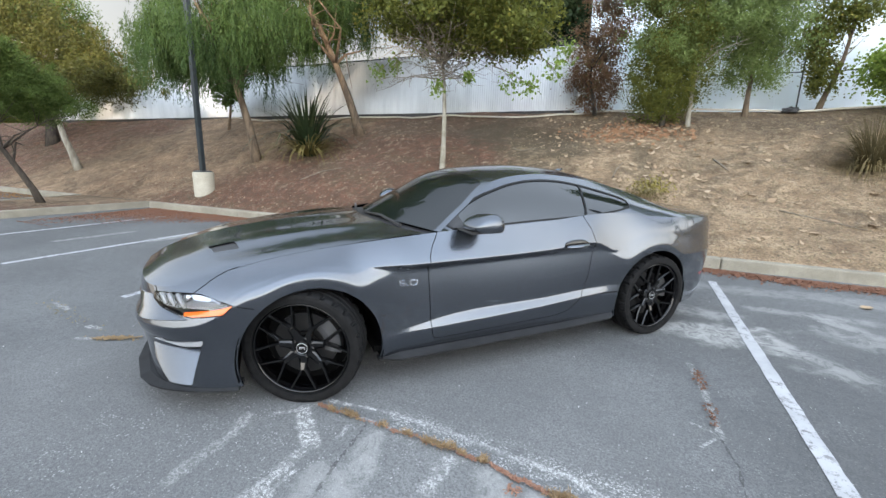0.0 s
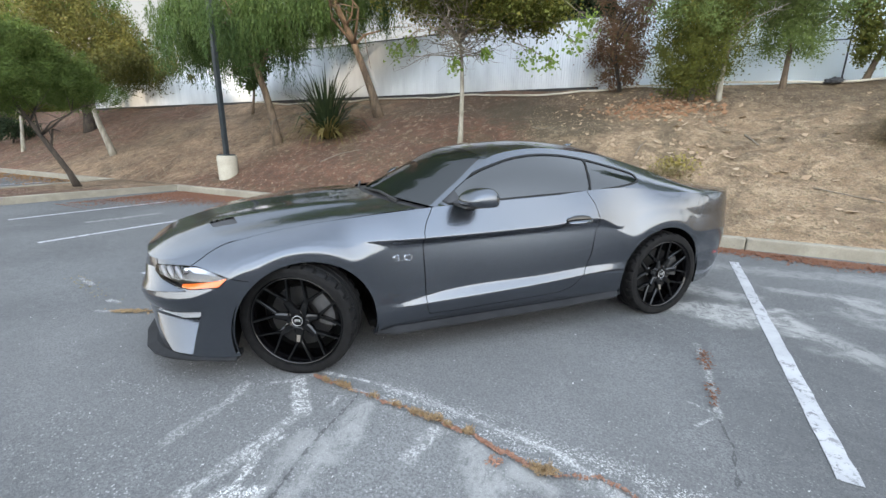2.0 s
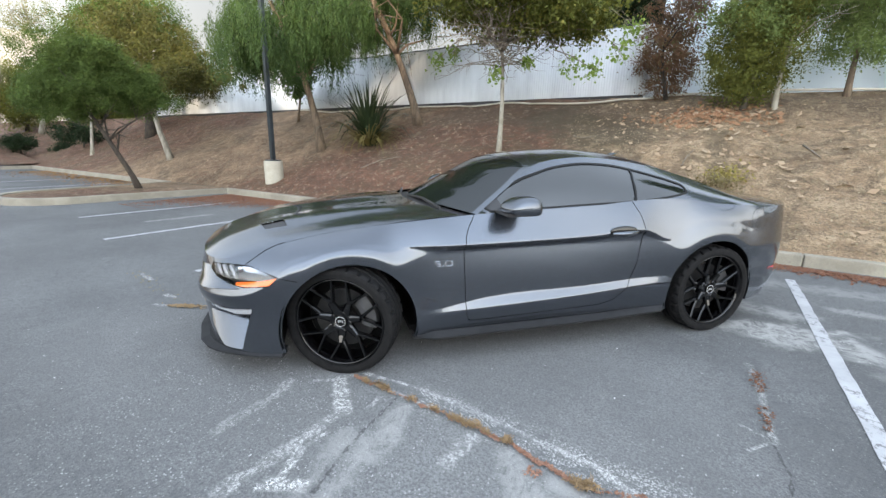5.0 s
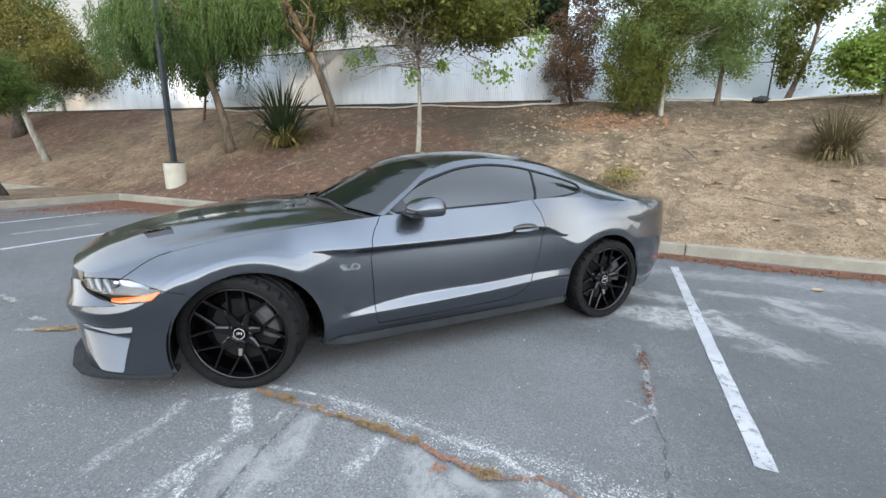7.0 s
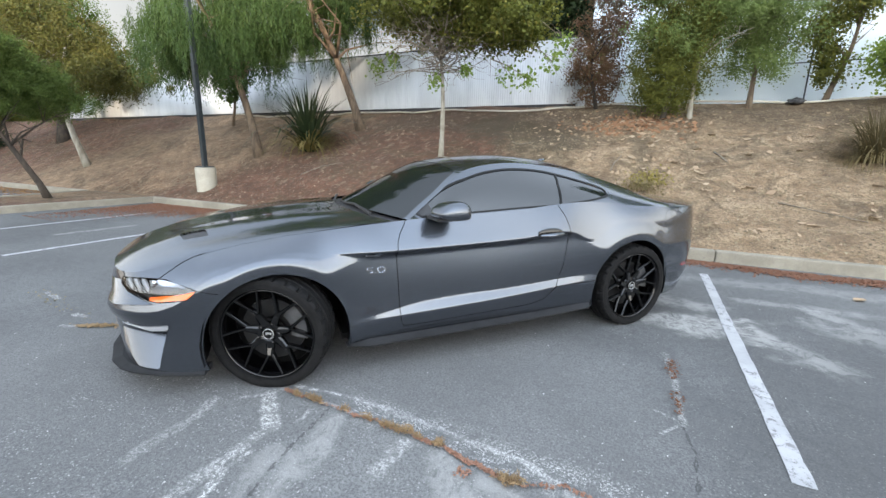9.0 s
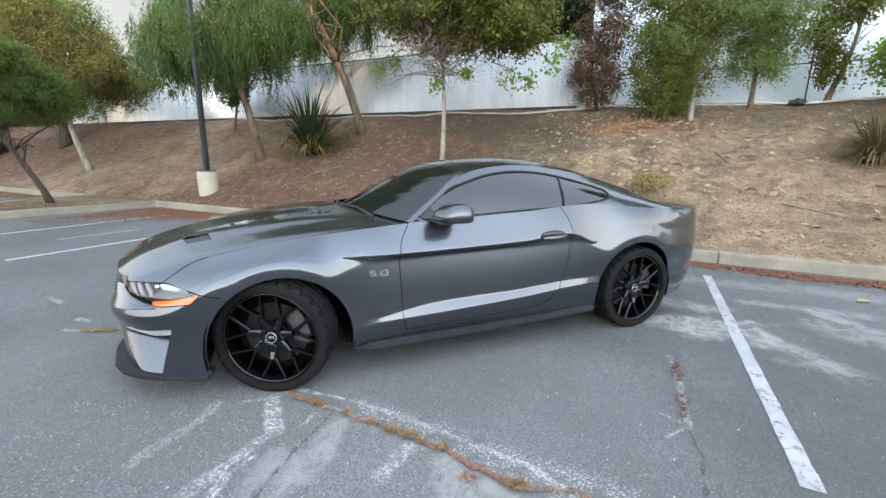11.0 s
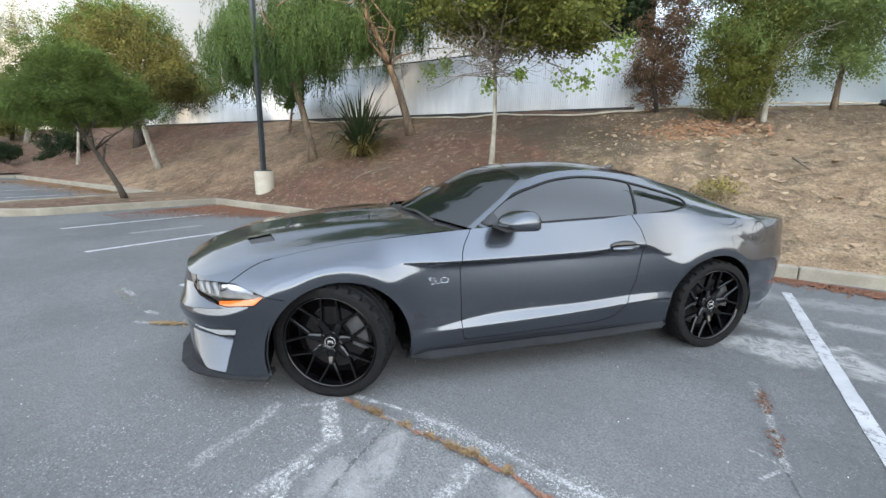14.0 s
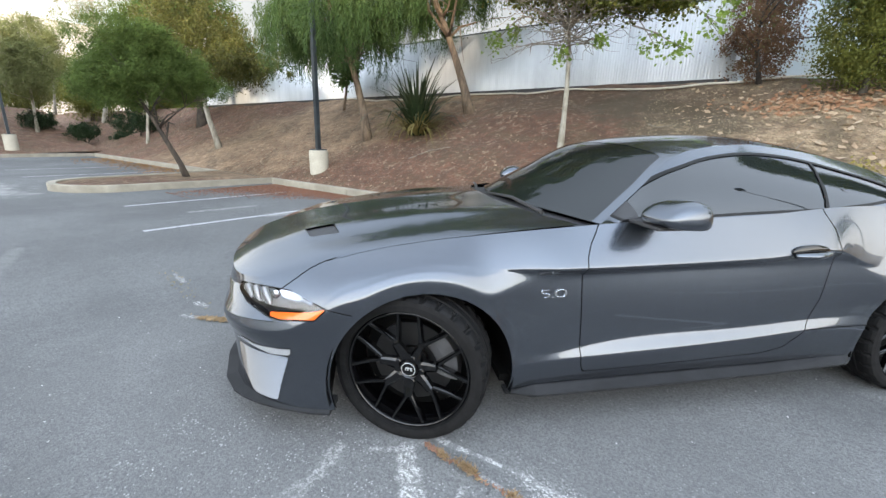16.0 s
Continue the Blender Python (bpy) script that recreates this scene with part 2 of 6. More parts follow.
    speck = m.calc("MULTIPLY", speck, m.ramp(m.noise(6, 6, 0.8, at), 0.44, 0.6, 0.12, 1.0))
    speck = m.calc("MULTIPLY", speck, m.ramp(m.near_line(at, (-0.4, -5.5), (1.7, -5.5), mid, 0.8), 1.1, 0.5, 0.4, 1.0))
    base = m.mix(speck, base, (0.323, 0.323, 0.323))
    m.colour(base).rough(m.ramp(mid, 0.3, 0.7, 0.78, 0.93))
    m.bump(m.calc("ADD", m.calc("MULTIPLY", fine, 0.6), m.calc("MULTIPLY", grit, 0.5)), 0.55, 0.006)
    return m.mat


# pale worn streaks on the asphalt: from, to, half width, strength
STREAKS = [
    ((-0.446, -5.14), (-0.388, -5.29), 0.05, 0.5), ((-0.388, -5.29), (-0.382, -5.62), 0.045, 0.35),
    ((-0.33, -5.06), (-0.21, -4.97), 0.022, 0.75), ((-0.215, -4.966), (-0.094, -5.07), 0.046, 0.95), ((-0.094, -5.07), (0.022, -5.19), 0.052, 0.95), ((0.022, -5.19), (0.01, -5.46), 0.048, 0.75), ((0.01, -5.46), (-0.012, -5.8), 0.055, 0.55),
    ((0.075, -5.35), (0.061, -5.48), 0.022, 0.85), ((0.061, -5.48), (0.127, -5.64), 0.034, 0.95), ((0.1, -5.7), (0.22, -5.63), 0.055, 1.0),
    ((0.68, -4.99), (0.66, -5.2), 0.05, 0.6), ((0.1, -4.99), (0.11, -5.06), 0.022, 0.6),
    ((-0.18, -4.84), (0.224, -4.787), 0.02, 0.95), ((0.224, -4.787), (0.45, -4.793), 0.02, 0.75), ((0.45, -4.793), (1.24, -4.86), 0.022, 0.55), ((1.24, -4.86), (1.38, -4.93), 0.03, 0.75), ((1.38, -4.97), (1.9, -5.1), 0.06, 0.5),
    ((-0.19, -4.89), (0.3, -4.9), 0.022, 0.55), ((1.874, -3.37), (1.9, -3.65), 0.026, 0.4), ((1.9, -3.65), (1.915, -4.22), 0.026, 0.5), ((1.78, -4.15), (1.9, -4.21), 0.013, 0.6), ((1.8, -4.36), (1.9, -4.23), 0.013, 0.5),
    ((-2.36, -5.0), (-2.2, -4.93), 0.03, 0.6), ((-2.52, -4.83), (-2.4, -4.82), 0.03, 0.7), ((-3.4, -4.66), (-3.1, -4.7), 0.03, 0.5),
]
DUSTY = [
    ((0.27, -4.98), (0.33, -5.2), 0.08, 0.55), ((0.33, -5.2), (0.35, -5.6), 0.1, 0.5), ((0.17, -5.3), (0.25, -5.65), 0.06, 0.4), ((0.9, -5.04), (1.06, -5.22), 0.11, 0.55), ((1.1, -5.05), (1.25, -5.08), 0.07, 0.55),
    ((1.5, -2.72), (2.1, -2.63), 0.19, 0.9), ((2.1, -2.63), (2.47, -2.54), 0.3, 0.95), ((2.47, -2.54), (2.86, -3.02), 0.27, 0.95), ((1.85, -2.12), (2.35, -2.1), 0.2, 0.6), ((2.6, -1.72), (3.7, -1.66), 0.14, 0.45),
    ((3.15, -1.75), (3.5, -2.2), 0.15, 0.6), ((3.2, -2.2), (4.4, -2.75), 0.3, 0.6), ((1.7, -1.1), (4.5, -0.9), 0.25, 0.35), ((-5.5, -2.4), (-5.4, -1.2), 0.2, 0.75), ((-6.6, -3.2), (-6.5, -2.2), 0.12, 0.5), ((-11.0, -4.9), (-13.0, -5.0), 0.7, 0.6),
    ((-2.5, -6.3), (-5.5, -5.4), 0.1, 0.2),
]
CRACKS = [((0.18, -4.93), (0.2, -5.13)), ((0.2, -5.13), (0.23, -5.36)), ((0.23, -5.36), (0.3, -5.62)), ((0.3, -5.62), (0.32, -6.4)), ((1.9, -4.2), (1.943, -4.45)), ((1.943, -4.45), (1.92, -4.75)), ((1.92, -4.75), (1.95, -6.2))]


def make_earth():
    m = Mat("bank_earth", rough=0.95)
    at = m.coords("World")
    x, y, _ = m.split(at)
    big = m.noise(0.8, 5, 0.6, at)
    mid = m.noise(2.6, 6, 0.68, at)
    fine = m.noise(30, 6, 0.82, at)
    tan = m.mix(m.ramp(mid, 0.36, 0.68), (0.27, 0.172, 0.102), (0.475, 0.335, 0.215))
    tan = m.mix(m.ramp(big, 0.5, 0.72, 0, 0.8), tan, (0.139, 0.0893, 0.0531))
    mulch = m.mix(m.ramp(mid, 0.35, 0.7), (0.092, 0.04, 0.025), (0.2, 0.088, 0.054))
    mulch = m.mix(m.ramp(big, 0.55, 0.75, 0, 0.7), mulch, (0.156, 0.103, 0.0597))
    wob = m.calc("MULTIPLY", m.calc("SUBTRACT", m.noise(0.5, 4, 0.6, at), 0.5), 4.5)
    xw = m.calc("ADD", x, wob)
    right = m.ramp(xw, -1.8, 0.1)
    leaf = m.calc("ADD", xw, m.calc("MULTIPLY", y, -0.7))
    # left soil mixed darker, then mulch: its colour also holds the trees' shade
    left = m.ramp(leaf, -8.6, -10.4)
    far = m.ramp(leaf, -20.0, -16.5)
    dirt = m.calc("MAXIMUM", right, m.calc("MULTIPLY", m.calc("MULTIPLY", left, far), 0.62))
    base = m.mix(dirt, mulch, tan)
    base = m.mix(m.ramp(m.noise(1.3, 6, 0.72, at, distort=0.4), 0.5, 0.6, 0.0, 0.7), base, (0.095, 0.06, 0.033))
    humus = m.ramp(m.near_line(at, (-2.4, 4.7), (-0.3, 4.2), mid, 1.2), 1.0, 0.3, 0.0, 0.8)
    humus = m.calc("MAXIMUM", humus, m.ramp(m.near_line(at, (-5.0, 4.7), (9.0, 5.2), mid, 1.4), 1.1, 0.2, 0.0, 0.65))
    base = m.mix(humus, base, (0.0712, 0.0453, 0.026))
    base = m.mix(m.ramp(fine, 0.42, 0.62, 0.0, 0.5), base, (0.0605, 0.0401, 0.0244))
    base = m.mix(m.ramp(m.noise(7.5, 8, 0.85, at), 0.48, 0.6, 0, 0.45), base, (0.09, 0.062, 0.04))
    base = m.mix(m.ramp(m.noise(5.5, 8, 0.85, at, distort=0.5), 0.52, 0.64, 0, 0.5), base, (0.46, 0.35, 0.24))
    pale = m.ramp(m.voronoi(19, at=at), 0.18, 0.09, 0, 0.75)
    base = m.mix(m.calc("MULTIPLY", pale, m.ramp(mid, 0.45, 0.6)), base, (0.327, 0.246, 0.158))
    # darker brown in blots above the car, and in a narrow run below the leaf drift
    dark_blots = m.ramp(m.near_line(at, (-1.9, 4.3), (-0.35, 3.4), mid, 1.3), 1.15, 0.5)
    dark_blots = m.calc("MULTIPLY", dark_blots, m.ramp(m.noise(3.4, 6, 0.75, at, distort=0.6), 0.4, 0.55, 0.3, 0.85))
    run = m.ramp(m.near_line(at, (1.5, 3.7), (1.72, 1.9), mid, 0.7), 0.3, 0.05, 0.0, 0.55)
    base = m.mix(m.calc("MAXIMUM", dark_blots, run), base, (0.07, 0.052, 0.03))
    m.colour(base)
    m.bump(m.calc("ADD", m.calc("MULTIPLY", mid, 1.2), m.calc("MULTIPLY", fine, 0.6)), 1.0, 0.065)
    return m.mat


def make_concrete(name, a, b):
    m = Mat(name, rough=0.88)
    at = m.coords("World")
    base = m.mix(m.ramp(m.noise(1.7, 6, 0.7, at), 0.35, 0.68), a, b)
    base = m.mix(m.ramp(m.noise(60, 3, 0.7, at), 0.4, 0.7, 0, 0.4), base, (0.169, 0.154, 0.131))
    base = m.mix(m.ramp(m.noise(9, 5, 0.75, at), 0.6, 0.75, 0, 0.5), base, (0.123, 0.108, 0.0924))
    m.colour(base).bump(m.noise(70, 4, 0.7, at), 0.35, 0.004)
    return m.mat


def make_line_paint():
    m = Mat("line_paint", rough=0.75)
    at = m.coords("World")
    wear = m.ramp(m.noise(13, 6, 0.8, at, distort=0.3), 0.51, 0.6)
    wear = m.calc("MULTIPLY", wear, m.ramp(m.noise(1.6, 3, 0.5, at), 0.34, 0.54))
    base = m.mix(m.ramp(m.noise(3, 4, 0.6, at), 0.3, 0.7), (0.299, 0.307, 0.321), (0.396, 0.401, 0.416))
    m.colour(m.mix(wear, base, (0.137, 0.137, 0.144))).bump(m.noise(90, 3, 0.7, at), 0.4, 0.003)
    return m.mat


def make_sheet():
    m = Mat("galvanised_sheet", rough=0.3, metal=0.35)
    at = m.coords("World")
    streak = m.noise(1.0, 5, 0.65, at, stretch=(2.2, 1, 0.35))
    base = m.mix(m.ramp(streak, 0.35, 0.7), (0.56, 0.58, 0.59), (0.45, 0.47, 0.485))
    m.colour(base).rough(m.ramp(m.noise(3, 4, 0.6, at), 0.3, 0.7, 0.36, 0.5))
    return m.mat


def make_plain(name, colour, rough=0.5, metal=0.0, vary=0.15, scale=8.0, **more):
    m = Mat(name, rough=rough, metal=metal, **more)
    n = m.noise(scale, 5, 0.6)
    dark = tuple(c * (1 - vary) for c in colour)
    light = tuple(min(1.0, c * (1 + vary)) for c in colour)
    m.colour(m.mix(m.ramp(n, 0.3, 0.7), dark, light))
    return m.mat


def make_leaf(name, a, b, c, rough=0.55):
    m = Mat(name, rough=rough, specular_ior_level=0.2)
    r = m.island()
    base = m.mix(m.ramp(r, 0.0, 0.6), a, b)
    base = m.mix(m.ramp(r, 0.8, 0.97), base, c)
    patch = m.noise(1.6, 4, 0.6, m.coords("World"))
    base = m.mix(m.ramp(patch, 0.38, 0.62, 0.15, 0.75), base, b)
    m.colour(base)
    m.put(m.bsdf, "Subsurface Weight", 0.0)
    thin = m.nodes.new("ShaderNodeBsdfTranslucent")
    m.put(thin, "Color", base)
    both = m.nodes.new("ShaderNodeMixShader")
    both.inputs[0].default_value = 0.25
    m.links.new(m.bsdf.outputs[0], both.inputs[1])
    m.links.new(thin.outputs[0], both.inputs[2])
    m.links.new(both.outputs[0], m.nodes["Material Output"].inputs["Surface"])
    return m.mat


def make_bark(name, a, b, scale=9):
    m = Mat(name, rough=0.9)
    n = m.noise(scale, 6, 0.7, stretch=(1, 1, 0.25))
    m.colour(m.mix(m.ramp(n, 0.35, 0.65), a, b)).bump(n, 0.8, 0.03)
    return m.mat


def make_paint():
    """Dark grey metallic car paint under clear lacquer."""
    m = Mat("car_paint", rough=0.26, metal=0.9, coat_weight=1.0, coat_roughness=0.03, coat_ior=1.48)
    flake = m.voronoi(900, out="Color")
    n = m.noise(1.5, 3, 0.5)
    base = m.mix(m.ramp(n, 0.3, 0.7), (0.066, 0.077, 0.093), (0.073, 0.085, 0.103))
    hsv = m.nodes.new("ShaderNodeRGBToBW")
    m.links.new(flake, hsv.inputs[0])
    m.colour(m.mix(m.ramp(hsv.outputs[0], 0.2, 0.8, 0, 0.25), base, (0.128, 0.15, 0.182)))
    return m.mat


ASPHALT = make_asphalt()
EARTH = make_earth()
KERB = make_concrete("kerb_concrete", (0.215, 0.19, 0.15), (0.31, 0.28, 0.225))
POT = make_concrete("cast_concrete", (0.327, 0.295, 0.236), (0.406, 0.373, 0.307))
LINE = make_line_paint()
SHEET = make_sheet()
PAINT = make_paint()
BLACK_GLOSS = make_plain("gloss_black", (0.0018, 0.0018, 0.002), 0.05, 0.0, 0.1, specular_ior_level=0.5)
RIM_GLOSS = make_plain("gloss_black_rim", (0.002, 0.002, 0.0024), 0.05, 0.0, 0.1, specular_ior_level=0.45)
TRIM_BLACK = make_plain("black_trim", (0.006, 0.006, 0.0065), 0.4, specular_ior_level=0.2)
BLACK_PLASTIC = make_plain("black_plastic", (0.022, 0.022, 0.024), 0.5)
GREY_PLASTIC = make_plain("dark_grey_plastic", (0.02, 0.021, 0.023), 0.6, specular_ior_level=0.12)
RUBBER = make_plain("tyre_rubber", (0.009, 0.009, 0.0095), 0.65, vary=0.3, scale=30, specular_ior_level=0.1)
DARK = make_plain("shadow_gap", (0.004, 0.004, 0.004), 0.9, specular_ior_level=0.05)
CHROME = make_plain("bright_metal", (0.75, 0.76, 0.78), 0.12, 1.0, 0.05)
STEEL = make_plain("brake_steel", (0.05, 0.05, 0.052), 0.45, 1.0)
CALIPER = make_plain("caliper_grey", (0.10, 0.10, 0.105), 0.4, 0.6)
AMBER = make_plain("amber_lens", (0.78, 0.105, 0.002), 0.3, 0.0, 0.06, coat_weight=1.0)
RED_LENS = make_plain("red_lens", (0.30, 0.012, 0.015), 0.1, 0.0, 0.1, coat_weight=1.0)
MARK = make_plain("pale_mark", (0.36, 0.36, 0.36), 0.4)
LIGHT_BAR = make_plain("light_bar_plastic", (0.3, 0.31, 0.33), 0.35, 0.5)
SILVER = make_plain("lens_sky_sheen", (0.44, 0.45, 0.48), 0.22, 0.9, 0.1)
POLE = make_plain("dark_green_steel", (0.0216, 0.0308, 0.037), 0.45, 0.3, 0.2)
PIPE = make_plain("pale_pvc_pipe", (0.477, 0.431, 0.354), 0.5, 0.0, 0.12, 3.0)
GLASS = Mat("tinted_glass", (0.008, 0.01, 0.012), 0.02, 0.0, specular_ior_level=0.75).mat
GLASS.node_tree.nodes["Principled BSDF"].inputs["IOR"].default_value = 1.6
GLASS_FRONT = Mat("windscreen_glass", (0.005, 0.007, 0.008), 0.02, 0.0, specular_ior_level=0.45).mat
BARK_BROWN = make_bark("brown_bark", (0.0693, 0.0477, 0.0347), (0.185, 0.131, 0.0886))
BARK_PALE = make_bark("pale_bark", (0.189, 0.164, 0.126), (0.367, 0.341, 0.29), 6)
BARK_DARK = make_bark("dark_bark", (0.027, 0.0216, 0.0185), (0.0693, 0.0539, 0.0423))
TWIG = make_plain("grey_twigs", (0.2, 0.165, 0.13), 0.9, vary=0.3)
LEAF_PEPPER = make_leaf("pepper_leaves", (0.02, 0.046, 0.014), (0.038, 0.076, 0.021), (0.08, 0.112, 0.036))
LEAF_OLIVE = make_leaf("olive_green_leaves", (0.062, 0.085, 0.02), (0.118, 0.13, 0.028), (0.24, 0.2, 0.045))
LEAF_YELLOW = make_leaf("yellowing_leaves", (0.048, 0.056, 0.015), (0.078, 0.08, 0.021), (0.15, 0.118, 0.034))
LEAF_GREEN = make_leaf("green_leaves", (0.0343, 0.0725, 0.0168), (0.061, 0.115, 0.0267), (0.107, 0.152, 0.0381))
LEAF_LIME = make_leaf("fresh_green_leaves", (0.101, 0.167, 0.0293), (0.167, 0.252, 0.0504), (0.252, 0.302, 0.0755))
LEAF_RED = make_leaf("red_brown_leaves", (0.12, 0.062, 0.038), (0.19, 0.105, 0.062), (0.13, 0.15, 0.055))
LEAF_DARK = make_leaf("dark_green_leaves", (0.0109, 0.023, 0.00947), (0.0189, 0.0373, 0.0149), (0.0339, 0.0542, 0.0203))
LEAF_WILLOW = make_leaf("grey_green_leaves", (0.0966, 0.152, 0.0457), (0.165, 0.228, 0.076), (0.242, 0.304, 0.122))
BLADE = make_leaf("flax_blades", (0.0169, 0.0277, 0.0139), (0.0308, 0.0462, 0.0216), (0.0693, 0.077, 0.0385), 0.4)
BLADE_DRY = make_leaf("dry_flax_blades", (0.12, 0.1, 0.035), (0.2, 0.16, 0.06), (0.28, 0.18, 0.085))
STRAW = make_leaf("dry_grass", (0.13, 0.1, 0.05), (0.21, 0.165, 0.085), (0.1, 0.095, 0.04))
LITTER = make_leaf("brown_needle_litter", (0.2, 0.1, 0.045), (0.29, 0.16, 0.0801), (0.13, 0.0601, 0.03), 0.9)
MULCH = make_leaf("red_bark_mulch", (0.1, 0.0423, 0.027), (0.162, 0.0732, 0.0462), (0.2, 0.115, 0.077), 0.9)
LEAF_ISLAND = make_leaf("soft_green_leaves", (0.045, 0.082, 0.02), (0.072, 0.115, 0.028), (0.12, 0.15, 0.04))
# pale olive leaves with haze mixed into their colour
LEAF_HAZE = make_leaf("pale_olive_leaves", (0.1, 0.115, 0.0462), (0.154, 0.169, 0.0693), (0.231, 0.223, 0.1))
BEIGE_WALL = make_plain("beige_render", (0.477, 0.439, 0.385), 0.9, 0.0, 0.05, 0.2)
DRY_LEAF = make_leaf("dry_fallen_leaves", (0.312, 0.203, 0.13), (0.416, 0.299, 0.203), (0.499, 0.395, 0.295), 0.8)


# ---- ground, kerbs, bank ----
def grid_mesh(name, xs, ys, height, mat):
    gx, gy = np.meshgrid(xs, ys, indexing="ij")
    verts = np.stack([gx, gy, height(gx, gy)], -1).reshape(-1, 3)
    w = len(ys)
    faces = [(i * w + j, (i + 1) * w + j, (i + 1) * w + j + 1, i * w + j + 1) for i in range(len(xs) - 1) for j in range(w - 1)]
    return raw(name, verts, faces, mat, shade=True)


def spaced(*stretches):
    """Joined steps of (from, to, count)."""
    return np.unique(np.concatenate([np.linspace(a, b, n) for a, b, n in stretches]).round(4))


lot_grid = grid_mesh("ground", spaced((-900, -60, 6), (-60, 60, 25), (60, 900, 6)), spaced((-900, -60, 6), (-60, 60, 25), (60, 900, 6)), lambda x, y: 0.0 * x, ASPHALT)
tagged(lot_grid, "weathered grey asphalt car park with pale worn streaks", "ground", kind="structure")

bank_xs = spaced((-400, -60, 6), (-60, -26, 18), (-26, 12, 190), (12, 60, 25), (60, 400, 6))
bank_ys = spaced((0.13, 6.5, 60), (6.5, 60, 10), (60, 500, 4))


def rough_bank(x, y):
    z = bank(x, y)
    out = np.array([noise.fractal(Vector((a * 0.9, b * 0.9, 3.1)), 0.8, 2.0, 4) for a, b in zip(x.ravel(), y.ravel())]).reshape(x.shape)
    return z + 0.045 * out * np.clip((y - 0.2) / 0.6, 0, 1) * np.clip((9 - y) / 3, 0, 1)


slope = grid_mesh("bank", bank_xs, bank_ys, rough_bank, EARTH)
tagged(slope, "sloping bank of dry tan soil and red-brown mulch behind the kerb", "earth bank", kind="structure")


def kerb_stone(bm, x0, x1, y0, y1, top=0.15):
    box(bm, x0, x1, y0, y1, -0.05, top, 0.02)


def kerb_line(name, label, starts, length, y0, y1):
    """A kerb of cast lengths with open joints, each its own piece."""
    top = tagged(new(name), label, "kerb", kind="structure")
    for x in starts:
        bm = bmesh.new()
        kerb_stone(bm, x + 0.004, x + length - 0.004, y0, y1)
        part("kerb_stone", bm, KERB, top)
    return top


kerb_line("kerb_along_bank", "pale concrete kerb of cast lengths along the bank", [-9.55 + 3.05 * n for n in range(12)], 3.05, 0.0, 0.15)
kerb_line("kerb_far", "pale concrete kerb running on past the island", [-25.0 + 3.05 * n for n in range(4)], 3.05, 0.0, 0.15)


def island():
    """The raised planting island with a rounded nose and a kerb all round."""
    outline = [(-9.62, 0.3), (-9.9, -2.2)] + [(-11.15 + 1.2 * math.cos(a), -3.0 - 1.15 * math.sin(a)) for a in np.linspace(0.1, math.pi, 13)] + [(-12.55, -1.5), (-12.85, 0.3)]
    top = tagged(new("island"), "kerbed planting island with bare earth", "island", kind="structure")
    pts = np.array(outline)
    mid = pts.mean(0) + (0, 0.6)
    for n, (a, b) in enumerate(zip(pts, pts[1:])):
        ina, inb = (a + (mid - a) / np.linalg.norm(mid - a) * 0.16 for a in (a, b))
        bm = bmesh.new()
        ring = [bm.verts.new((*p, -0.02)) for p in (a, b, inb, ina)] + [bm.verts.new((*p, 0.15)) for p in (a, b, inb, ina)]
        for f in ((4, 5, 6, 7), (0, 1, 5, 4), (1, 2, 6, 5), (2, 3, 7, 6), (3, 0, 4, 7)):
            bm.faces.new([ring[k] for k in f])
        bmesh.ops.recalc_face_normals(bm, faces=bm.faces)
        edges = [e for e in bm.edges if min(v.co.z for v in e.verts) > 0.1 and abs((e.verts[0].co - e.verts[1].co).length) > 0.17]
        bmesh.ops.bevel(bm, geom=edges, offset=0.015, segments=2, profile=0.6, affect="EDGES")
        part("kerb_stone", bm, KERB, top)
    bm = bmesh.new()
    inner = [bm.verts.new((*(p + (mid - p) / np.linalg.norm(mid - p) * 0.15), 0.12)) for p in pts]
    centre = bm.verts.new((*mid, 0.2))
    for a, b in zip(inner, inner[1:]):
        bm.faces.new((a, b, centre))
    bm.faces.new((inner[-1], inner[0], centre))
    bmesh.ops.recalc_face_normals(bm, faces=bm.faces)
    part("soil", bm, EARTH, top, shade=True)


island()


def far_planter():
    """The lot ends at a kerb and a low planted rise."""
    top = tagged(new("kerb_end"), "pale concrete kerb closing the far end of the car park", "kerb", kind="structure")
    for n in range(9):
        bm = bmesh.new()
        y = -27.3 + 3.05 * n
        box(bm, -25.2, -25.05, y, y + 3.04, -0.05, 0.15, 0.02)
        part("kerb_stone", bm, KERB, top)
    xs, ys = spaced((-70, -25.2, 30)), spaced((-60, 0.4, 30))
    rise = grid_mesh("bank_end", xs, ys, lambda x, y: 0.13 + np.clip((-25.2 - x), 0, 12) * 0.2 + 0.12 * np.sin(x * 0.7 + y * 0.5), EARTH)
    tagged(rise, "low planted rise of red-brown mulch at the end of the car park", "earth bank", kind="structure")


far_planter()


